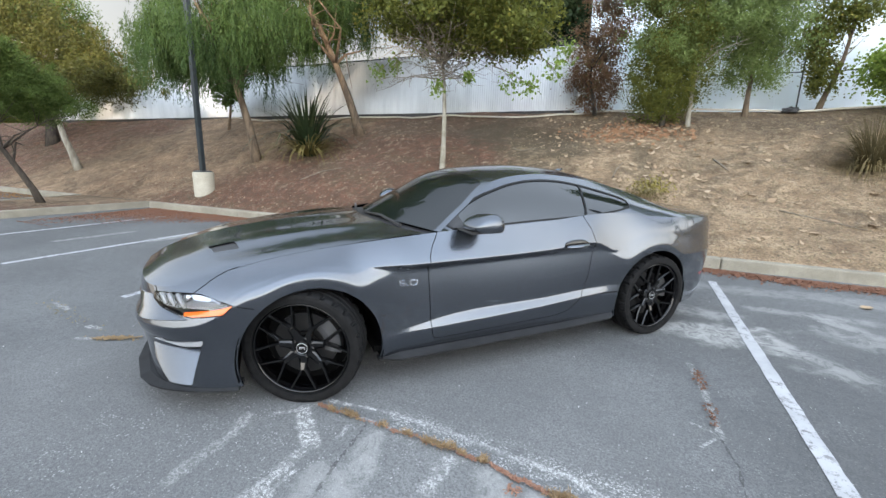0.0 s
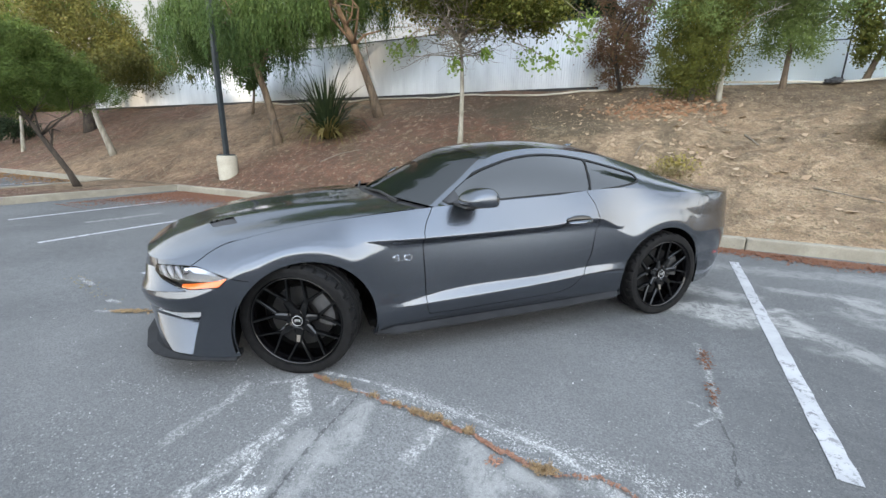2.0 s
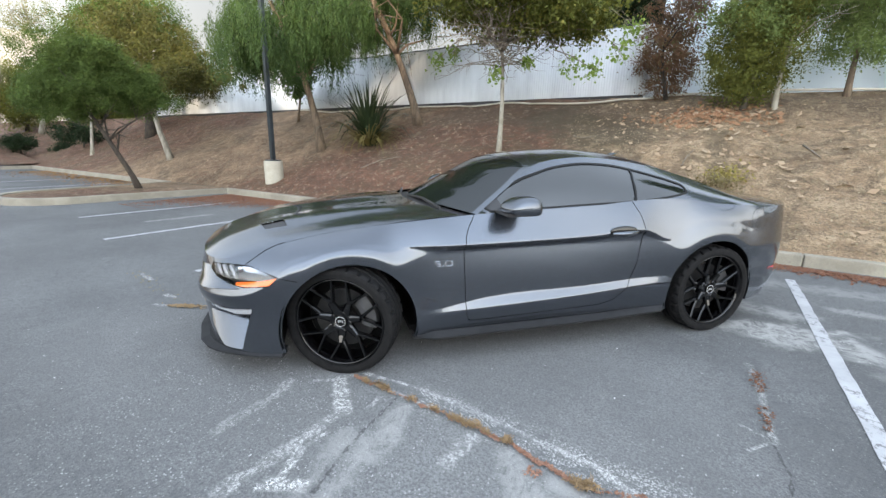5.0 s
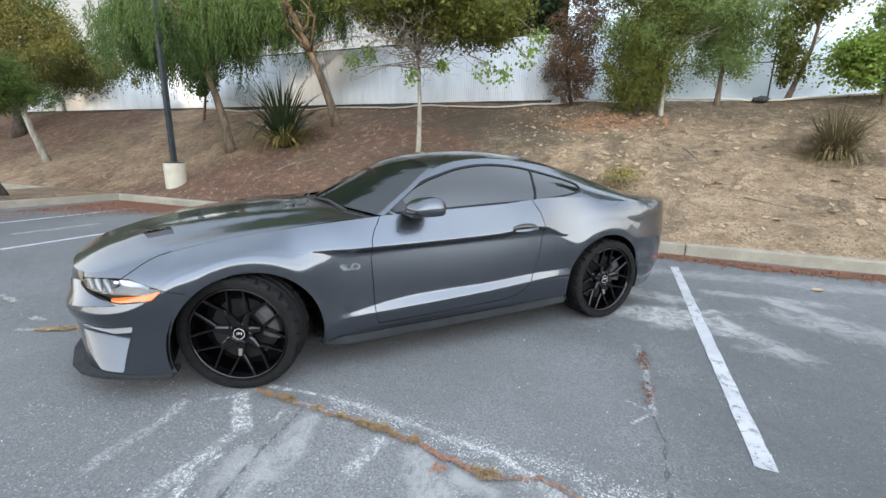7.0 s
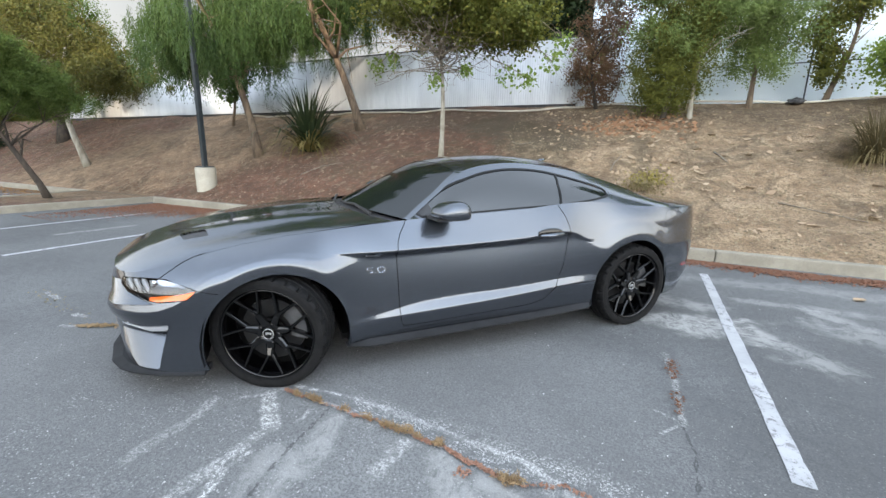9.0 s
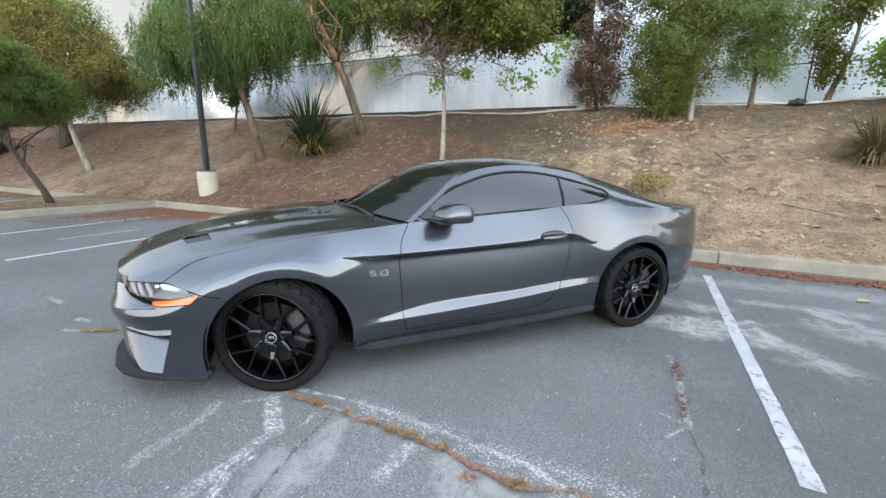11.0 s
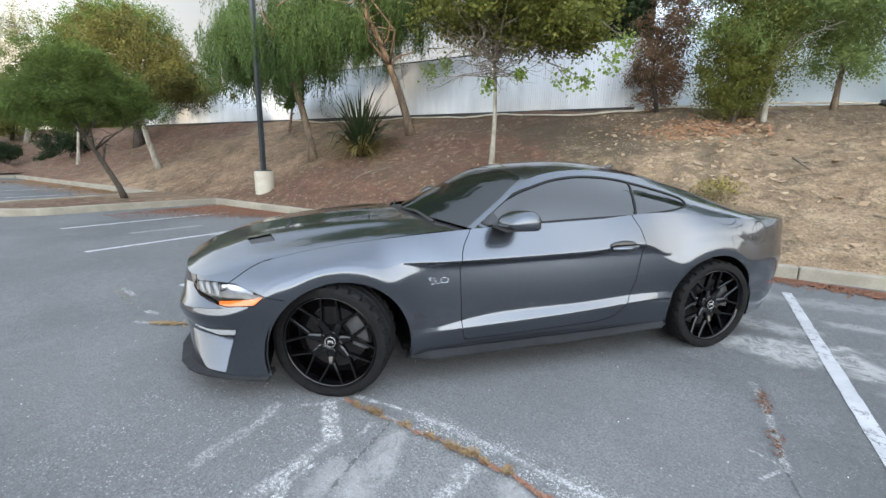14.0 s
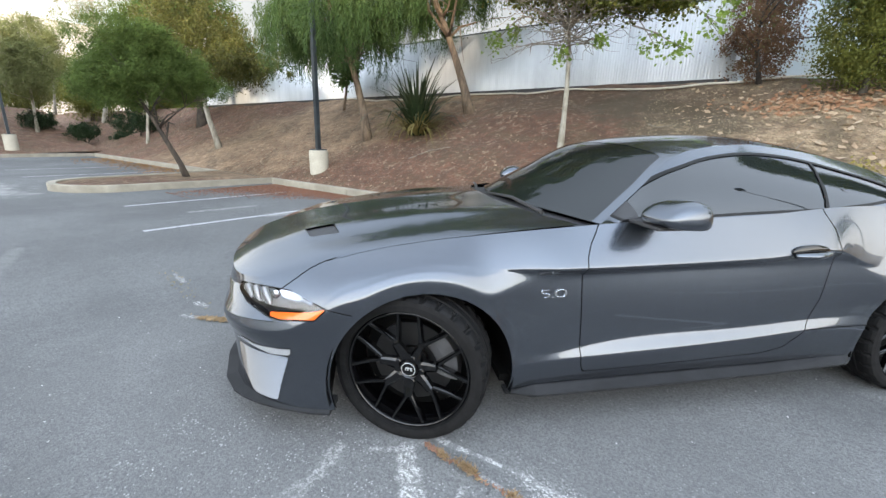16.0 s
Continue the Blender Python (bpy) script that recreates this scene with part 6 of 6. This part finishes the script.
    bm = bmesh.new()
    rings = lathe(bm, [(0.236, -0.03), (0.05, -0.03)], 48)
    part("back_plate", bm, DARK, wheel)
    return wheel


def part_empty(name, m):
    ob = new(name)
    ob.parent = car
    ob.matrix_local = m
    return ob


def build_car():
    build_sides()
    build_hood()
    build_deck()
    build_top()
    for x, y, steer in ((1.337, 0.83, -23), (-1.375, 0.832, 0)):
        build_wheel("wheel", y, steer, pose(x, y, 0.326 if x > 0 else 0.334, 0, 0, steer) @ Matrix.Scale(1.02, 4))
        build_wheel("wheel", -y, steer, pose(x, -y, 0.326 if x > 0 else 0.334, 0, 0, steer + 180) @ Matrix.Scale(1.02, 4))
    for x, z, r in ARCHES:
        for flip in (1, -1):
            bm = bmesh.new()
            n = 24
            rows = [[bm.verts.new((x + rr * math.cos(a), flip * yy, z + rr * math.sin(a))) for a in np.linspace(-0.26, math.pi + 0.26, n)] for rr, yy in ((r + 0.012, 0.935), (r + 0.012, 0.45), (0.05, 0.45))]
            for p, q in zip(rows, rows[1:]):
                for i in range(n - 1):
                    bm.faces.new((p[i], p[i + 1], q[i + 1], q[i]))
            part("arch_liner", bm, DARK, car)
    # dark floor of the car
    bm = bmesh.new()
    for x0, x1, y in ((-2.02, -1.75, 0.66), (-1.75, -0.95, 0.45), (-0.95, 0.95, 0.88), (0.95, 1.75, 0.45), (1.75, 1.98, 0.6)):
        box(bm, x0, x1, -y, y, 0.215, 0.25)
    part("underbody", bm, DARK, car)
    # cabin block that keeps the glass dark
    bm = bmesh.new()
    box(bm, -1.5, 0.45, -0.7, 0.7, 0.3, 0.98, 0.05)
    part("cabin", bm, DARK, car)
    for flip in (1, -1):
        # side skirt: a thin blade under the sill
        bm = bmesh.new()
        rows = []
        for l, y, z0, z1 in ((0.93, 0.90, 0.168, 0.172), (0.80, 0.95, 0.17, 0.2), (0.3, 0.955, 0.178, 0.205), (-0.4, 0.955, 0.19, 0.215), (-0.9, 0.945, 0.205, 0.235), (-0.94, 0.93, 0.205, 0.24)):
            rows.append([bm.verts.new((l, flip * yy, z)) for yy, z in ((0.86, z0), (y + 0.012, z0), (y + 0.014, z0 + 0.012), (0.925, z1 + 0.01), (0.86, z1 + 0.01))])
        for p, q in zip(rows, rows[1:]):
            for i in range(5):
                bm.faces.new((p[i], p[(i + 1) % 5], q[(i + 1) % 5], q[i]))
        bm.faces.new(rows[0])
        bm.faces.new(rows[-1])
        bmesh.ops.recalc_face_normals(bm, faces=bm.faces)
        part("side_skirt", bm, GREY_PLASTIC, car, "dark grey side skirt")
        # front lip
        bm = bmesh.new()
        rows = []
        for l, out in ((1.71, -0.004), (1.8, -0.002), (1.95, 0.002), (2.05, 0.008), (2.14, 0.018), (2.22, 0.026), (2.35, 0.03), (2.6, 0.035), (L_FRONT, 0.035)):
            p, n = plan(np.array(l)), plan_normal(np.array(l))
            e, i = p + n * out, p - n * 0.12
            e[1], i[1] = max(e[1], 0), max(i[1], 0)
            rows.append([bm.verts.new((q[0], flip * q[1], z)) for q, z in ((i, 0.13), (e, 0.136), (e, 0.147), (p - n * 0.02, 0.159), (i, 0.159))])
        for p, q in zip(rows, rows[1:]):
            for i in range(5):
                bm.faces.new((p[i], p[(i + 1) % 5], q[(i + 1) % 5], q[i]))
        bm.faces.new(rows[0])
        bmesh.ops.recalc_face_normals(bm, faces=bm.faces)
        part("front_lip", bm, GREY_PLASTIC, car, "dark grey front lip")
    for x0, y0, x1, y1 in ((0.70, 0.62, 0.80, -0.02), (0.84, -0.1, 0.74, -0.6)):
        bm = bmesh.new()
        tube(bm, [(x0, y0, 0.955), ((x0 + x1) / 2, (y0 + y1) / 2, 0.985), (x1, y1, 0.97)], [0.012, 0.009, 0.006], 6)
        part("wiper", bm, BLACK_PLASTIC, car, "black wiper")
    bm = bmesh.new()
    q = np.linspace(-1, 1, 25)
    rows = [[bm.verts.new((x0 - (x0 - x1) * abs(t) ** 2.1, t * 0.80, z0 - (z0 - z1) * t * t)) for t in q] for x0, x1, z0, z1 in ((0.90, 0.63, 0.955, 0.91), (0.75, 0.48, 0.962, 0.918))]
    for i in range(24):
        bm.faces.new((rows[0][i], rows[0][i + 1], rows[1][i + 1], rows[1][i]))
    part("cowl", bm, BLACK_PLASTIC, car, "black plastic cowl under the windscreen")
    # roof aerial fin
    bm = bmesh.new()
    tube(bm, [(-0.98, 0, 1.28), (-1.05, 0, 1.31), (-1.1, 0, 1.325)], [0.03, 0.02, 0.008], 8)
    part("aerial_fin", bm, PAINT, car, shade=True)
    # engine badge on each wing
    for flip in (1, -1):
        text = bpy.data.curves.new("engine_badge", "FONT")
        text.body, text.size, text.extrude, text.align_x, text.align_y = "5.0", 0.078, 0.002, "CENTER", "CENTER"
        text.bevel_depth, text.offset = 0.0006, -0.0022
        text.space_character = 0.82
        text.materials.append(CHROME)
        badge = new("engine_badge", text)
        badge.parent = car
        p = on_side(0.745, 0.648, -0.004)
        m = pose(p[0], flip * p[1], p[2], 88, 0, 180 if flip > 0 else 0)
        badge.matrix_local = m @ Matrix.Diagonal((1.75, 0.72, 1, 1))
        tagged(badge, "bright metal engine size badge")


FOG_WHITE = make_plain("running_light", (0.5, 0.51, 0.53), 0.22, 0.6, 0.04, coat_weight=1.0)
CLEAR = Mat("clear_lens", (0.9, 0.92, 0.95), 0.01, 0.0, transmission_weight=1.0).mat
LAMP_DARK = make_plain("lamp_bowl", (0.045, 0.047, 0.05), 0.2, 0.6)
build_car()


# ---- litter and small things ----
def scatter_leaves(name, label, category, places, size, mat, seed, lift=0.012, slim=0.36, curl=0.4):
    """Curled dead leaves or chips that lie on the ground."""
    rnd = np.random.default_rng(seed)
    n = len(places)
    a = rnd.uniform(0, 2 * math.pi, n)
    way = np.stack([np.cos(a), np.sin(a), rnd.normal(size=n) * 0.25 * curl], -1)
    side = np.stack([-np.sin(a), np.cos(a), rnd.normal(size=n) * 0.5 * curl], -1)
    tilt = np.where(places[:, 1] > 0.2, 0.465, 0.0)
    way[:, 2] += way[:, 1] * tilt
    side[:, 2] += side[:, 1] * tilt
    l = (size * rnd.uniform(0.5, 1.25, n))[:, None]
    c = places + np.array([0, 0, lift])
    up = np.array([0, 0, 1.0]) * l * curl * 0.25 * rnd.uniform(0, 1, (n, 1))
    corners = np.stack([c - way * l * 0.5 + up, c + side * l * slim, c + way * l * 0.5 + up, c - side * l * slim], 1)
    top = quads(name, corners, mat)
    return tagged(top, label, category, kind="stuff")


def on_bank(x, y):
    return np.stack([x, y, rough_bank(x, y)], -1)


def fallen():
    rnd = np.random.default_rng(91)
    x = np.concatenate([rnd.normal(0.9, 0.9, 110), rnd.uniform(-0.8, 7.5, 170), rnd.normal(1.6, 0.5, 30)])
    y = np.concatenate([rnd.normal(4.25, 0.45, 110), rnd.uniform(0.4, 5.2, 170), rnd.normal(2.6, 0.5, 30)])
    y = np.clip(y, 0.3, 5.4)
    scatter_leaves("fallen_leaves", "dry tan fallen leaves strewn on the bank", "leaf litter", on_bank(x, y), 0.135, DRY_LEAF, 92, 0.024, 0.28, 0.6)
    x, y = np.clip(rnd.normal(1.35, 0.62, 440), -0.4, 2.6), np.clip(rnd.normal(4.3, 0.24, 440), 3.6, 5.2)
    scatter_leaves("fallen_leaves", "rust-brown leaf litter in a drift under the shrubs", "leaf litter", on_bank(x, y), 0.12, RUST_LEAF, 93, 0.024, 0.3, 0.7)
    x, y = rnd.uniform(-24, 10, 9000), rnd.uniform(0.2, 5.4, 9000)
    scatter_leaves("soil_crumbs", "crumbs of soil and chips on the bank", "debris", on_bank(x, y), 0.036, CRUMB, 94, 0.01, 0.4)
    x, y = rnd.uniform(-1.5, 8.5, 8500), rnd.uniform(0.2, 5.2, 8500)
    scatter_leaves("soil_clods", "dry tan clods and chips on the bare soil", "debris", on_bank(x, y), 0.036, CLOD, 96, 0.012, 0.42, 0.8)
    x, y = rnd.uniform(-13, -0.8, 420), np.clip(np.abs(rnd.normal(0.8, 1.6, 420)) + 0.25, 0.3, 5.2)
    scatter_leaves("fallen_leaves", "small pale dry leaves strewn over the mulch", "leaf litter", on_bank(x, y), 0.06, DRY_LEAF, 97, 0.016, 0.25, 0.6)
    x = rnd.uniform(-13, -1.5, 5200)
    y = np.abs(rnd.normal(0.2, 1.5, 5200)) + 0.2
    y = np.clip(y, 0.2, 5.0)
    scatter_leaves("bark_mulch", "red-brown bark mulch spread over the bank", "mulch", on_bank(x, y), 0.04, MULCH, 95, 0.012, 0.3)


KERB_MULCH = make_leaf("red_kerb_mulch", (0.15, 0.065, 0.042), (0.23, 0.11, 0.073), (0.28, 0.17, 0.12), 0.9)
CLOD = make_leaf("dry_clod", (0.16, 0.12, 0.075), (0.26, 0.2, 0.13), (0.36, 0.29, 0.2), 0.95)
RUST_LEAF = make_leaf("rust_fallen_leaves", (0.2, 0.085, 0.05), (0.33, 0.175, 0.1), (0.46, 0.32, 0.21), 0.8)
CRUMB = make_leaf("soil_crumb", (0.1, 0.077, 0.0539), (0.169, 0.131, 0.0924), (0.254, 0.208, 0.154), 0.95)
fallen()


def drift(name, label, xs, ys, mat, size, seed, z=0.006):
    places = np.stack([xs, ys, np.full_like(xs, z)], -1)
    return scatter_leaves(name, label, "debris", places, size, mat, seed, 0.004, 0.25, 0.8)


def kerb_drifts():
    rnd = np.random.default_rng(17)
    n = 17000
    x = rnd.uniform(0.5, 8.5, n)
    keep = rnd.uniform(size=n) < 0.5 + 0.5 * (np.sin(x * 1.9 + 1) * 0.5 + 0.5)
    x = x[keep]
    y = -0.12 - np.abs(rnd.normal(0, 0.15, len(x))) - 0.05 * np.sin(x * 2.1)
    drift("bark_mulch", "drift of red-brown mulch along the kerb", x, y, KERB_MULCH, 0.045, 18)
    n = 17000
    t = rnd.uniform(0, 1, n) ** 1.3
    x = -9.3 + 3.6 * t
    y = -0.05 - np.abs(rnd.normal(0, 1, n)) * (1.15 - t)
    drift("bark_mulch", "spill of red-brown mulch in the corner of the car park", x, np.maximum(y, -2.6), KERB_MULCH, 0.036, 19)
    n = 2600
    x = rnd.uniform(-23, -13.2, n)
    y = -0.05 - np.abs(rnd.normal(0, 0.6, n))
    drift("bark_mulch", "spill of rust-brown mulch beyond the island", x, y, LITTER, 0.07, 20)


kerb_drifts()


JOINT = ((-0.18, -4.904), (0.28, -4.918), (0.55, -4.922), (0.84, -4.938), (1.03, -4.982), (1.16, -5.005), (1.26, -5.01), (1.4, -4.932), (1.5, -4.95), (1.9, -5.06), (2.6, -5.12))


def joint_litter():
    """Needles and weeds caught in the joint that crosses the asphalt."""
    rnd = np.random.default_rng(33)
    along = lambda x: np.interp(x, [p[0] for p in JOINT], [p[1] for p in JOINT]) + 0.006 * np.sin(x * 31) + 0.004 * np.sin(x * 67 + 1)
    x = np.concatenate([rnd.uniform(-0.15, 2.6, 750), rnd.uniform(0.7, 0.79, 160), rnd.uniform(0.88, 1.14, 420), rnd.uniform(-0.16, -0.06, 120)])
    drift("needle_litter", "rust-red needles caught in the asphalt joint", x, along(x) + rnd.normal(size=len(x)) * 0.0055, JOINT_NEEDLE, 0.02, 34)
    for cx, wide, r, k in ((-0.06, 0.05, 0.014, 150), (0.06, 0.07, 0.02, 330), (0.27, 0.035, 0.013, 110), (0.42, 0.05, 0.014, 160), (0.54, 0.06, 0.018, 260), (0.63, 0.07, 0.022, 330), (0.725, 0.03, 0.012, 90), (0.834, 0.028, 0.024, 240), (1.2, 0.06, 0.027, 560)):
        k = int(k * 0.6)
        x = cx + rnd.normal(size=k) * wide * 0.45
        pts = np.stack([x, along(x) + rnd.normal(size=k) * r * 0.5, np.abs(rnd.normal(size=k)) * 0.008 + 0.006], -1)
        scatter_leaves("weed_tuft", "dry tuft of straw weeds in the asphalt joint", "weeds", pts, 0.029, STRAW_BROWN, int(cx * 100) + 40, 0.006, 0.07, 1.8)
    x = rnd.normal(1.0, 0.02, 40)
    drift("needle_litter", "small clot of rust-red needles beside the joint", x, rnd.normal(-5.045, 0.014, 40), JOINT_NEEDLE, 0.02, 39)
    x = rnd.normal(-2.1, 0.075, 240)
    drift("needle_litter", "small drift of olive-brown needles on asphalt", x, -4.885 + rnd.normal(size=240) * 0.02 + 0.5 * (x + 2.1), STRAW_BROWN, 0.03, 35)
    x = rnd.uniform(-3.5, -2.3, 60)
    drift("needle_litter", "thin trail of debris on asphalt", x, -4.86 + 0.16 * (-2.3 - x) + rnd.normal(size=60) * 0.04, STRAW, 0.025, 36)
    y = np.concatenate([rnd.uniform(-3.75, -3.45, 90), rnd.uniform(-4.15, -3.9, 60)])
    drift("needle_litter", "reddish needles in a crack in the asphalt", 1.9 + rnd.normal(size=150) * 0.02, y, MULCH, 0.022, 37)
    x, y = rnd.uniform(-3, 4.5, 500), rnd.uniform(-6.2, -1.5, 500)
    drift("grit", "loose pale grit on the asphalt", x, y, GRIT, 0.014, 38)


JOINT_NEEDLE = make_leaf("rust_red_needles", (0.22, 0.098, 0.066), (0.33, 0.18, 0.13), (0.14, 0.07, 0.045), 0.9)
STRAW_BROWN = make_leaf("straw_weeds", (0.2, 0.12, 0.062), (0.32, 0.22, 0.13), (0.13, 0.075, 0.042), 0.9)
GRIT = make_leaf("pale_grit", (0.308, 0.308, 0.3), (0.424, 0.424, 0.416), (0.154, 0.154, 0.154), 0.9)
joint_litter()


def curled_leaf(x, y, z, size, turn):
    """One large dry leaf, cupped."""
    bm = bmesh.new()
    rows = []
    for i in range(7):
        t = i / 6
        w = size * 0.3 * math.sin(math.pi * (0.04 + 0.92 * t)) ** 0.8
        rows.append([bm.verts.new(((t - 0.5) * size, s * w, 0.004 + 0.3 * w * s * s + 0.05 * size * (2 * t - 1) ** 2)) for s in (-1, -0.5, 0, 0.5, 1)])
    for p, q in zip(rows, rows[1:]):
        for i in range(4):
            bm.faces.new((p[i], p[i + 1], q[i + 1], q[i]))
    ob = solid("fallen_leaf", bm, DRY_LEAF, True)
    ob.matrix_world = pose(x, y, z, 0, 0, turn)
    tagged(ob, "large dry tan leaf lying on the ground", "leaf", "large dry leaves")


for n, (x, y, s, a) in enumerate(((3.72, -1.17, 0.15, 40), (3.9, 0.9, 0.17, 15), (4.6, 1.1, 0.2, 80), (3.3, 1.9, 0.17, 130), (3.0, 2.9, 0.16, 20), (3.4, 2.9, 0.17, 100), (4.2, 3.2, 0.18, 60), (2.6, 3.2, 0.18, 30), (2.2, 2.6, 0.17, 150), (1.9, 2.2, 0.2, 70), (5.3, 1.5, 0.2, 10), (2.9, 3.9, 0.17, 140), (1.75, 3.3, 0.16, 45), (4.9, 2.0, 0.16, 120))):
    curled_leaf(x, y, (float(rough_bank(np.array([x]), np.array([y]))[0]) + 0.015) if y > 0.2 else 0.004, s, a)


def stick(points, r, label):
    bm = bmesh.new()
    tube(bm, [(x, y, (float(rough_bank(np.array([x]), np.array([y]))[0]) + 0.02)) for x, y in points], [r, r * 0.8, r * 0.4], 6)
    tagged(solid("stick", bm, TWIG, True), label, "stick")


stick(((2.87, 3.1), (2.96, 2.85), (3.05, 2.57)), 0.018, "short broken brown stick on the bank")
stick(((1.1, 2.2), (1.15, 2.45), (1.25, 2.7)), 0.012, "thin pale twig on the bank")
stick(((3.6, 1.5), (4.0, 1.3), (4.5, 1.0)), 0.01, "long thin twig on the bank")
stick(((-6.0, 1.5), (-5.7, 1.9), (-5.2, 2.1)), 0.012, "thin branching twig on the mulch")
stick(((-2.2, 1.9), (-2.0, 2.15), (-2.05, 2.4)), 0.009, "thin pale forked twig on the mulch")
stick(((-1.2, 3.4), (-1.0, 3.3), (-0.7, 3.45)), 0.01, "thin pale twig on the dark soil")


def black_bag():
    """A crumpled black bag on the pipe."""
    bm = bmesh.new()
    bmesh.ops.create_icosphere(bm, subdivisions=4, radius=1.0)
    for v in bm.verts:
        n = noise.fractal(v.co * 2.2, 0.9, 2.0, 4)
        v.co = Vector((v.co.x * 0.17, v.co.y * 0.1, max(v.co.z, -0.5) * 0.08)) * (1 + 0.35 * n)
    ob = solid("black_bag", bm, BLACK_PLASTIC, True)
    x, y = 4.6, 5.5
    ob.matrix_world = pose(x, y, ground_at(x, y) + 0.08, 0, 0, 15)
    tagged(ob, "crumpled black plastic bag lying by the pipe", "bag")


black_bag()


def weed_patch(x, y, seed, high=0.3, mat=STRAW):
    rnd = np.random.default_rng(seed)
    top = thing("weed", "yellowing low weed growing on the bank", "weed", pose(x, y, ground_at(x, y) - 0.01))
    pts = rnd.normal(size=(420, 3)) * np.array([0.16, 0.14, 0.08]) + np.array([0, 0, high * 0.45])
    pts[:, 2] = np.abs(pts[:, 2])
    quads("foliage", leaf_quads(pts, 0.05, rnd, 0.1, 0.3), mat, top)


LEAF_STRAW = make_leaf("straw_yellow_weed", (0.2, 0.17, 0.05), (0.29, 0.235, 0.075), (0.33, 0.27, 0.11), 0.8)
weed_patch(1.8, 1.75, 71, 0.3, LEAF_STRAW)
weed_patch(1.65, 1.5, 72, 0.25, STRAW)
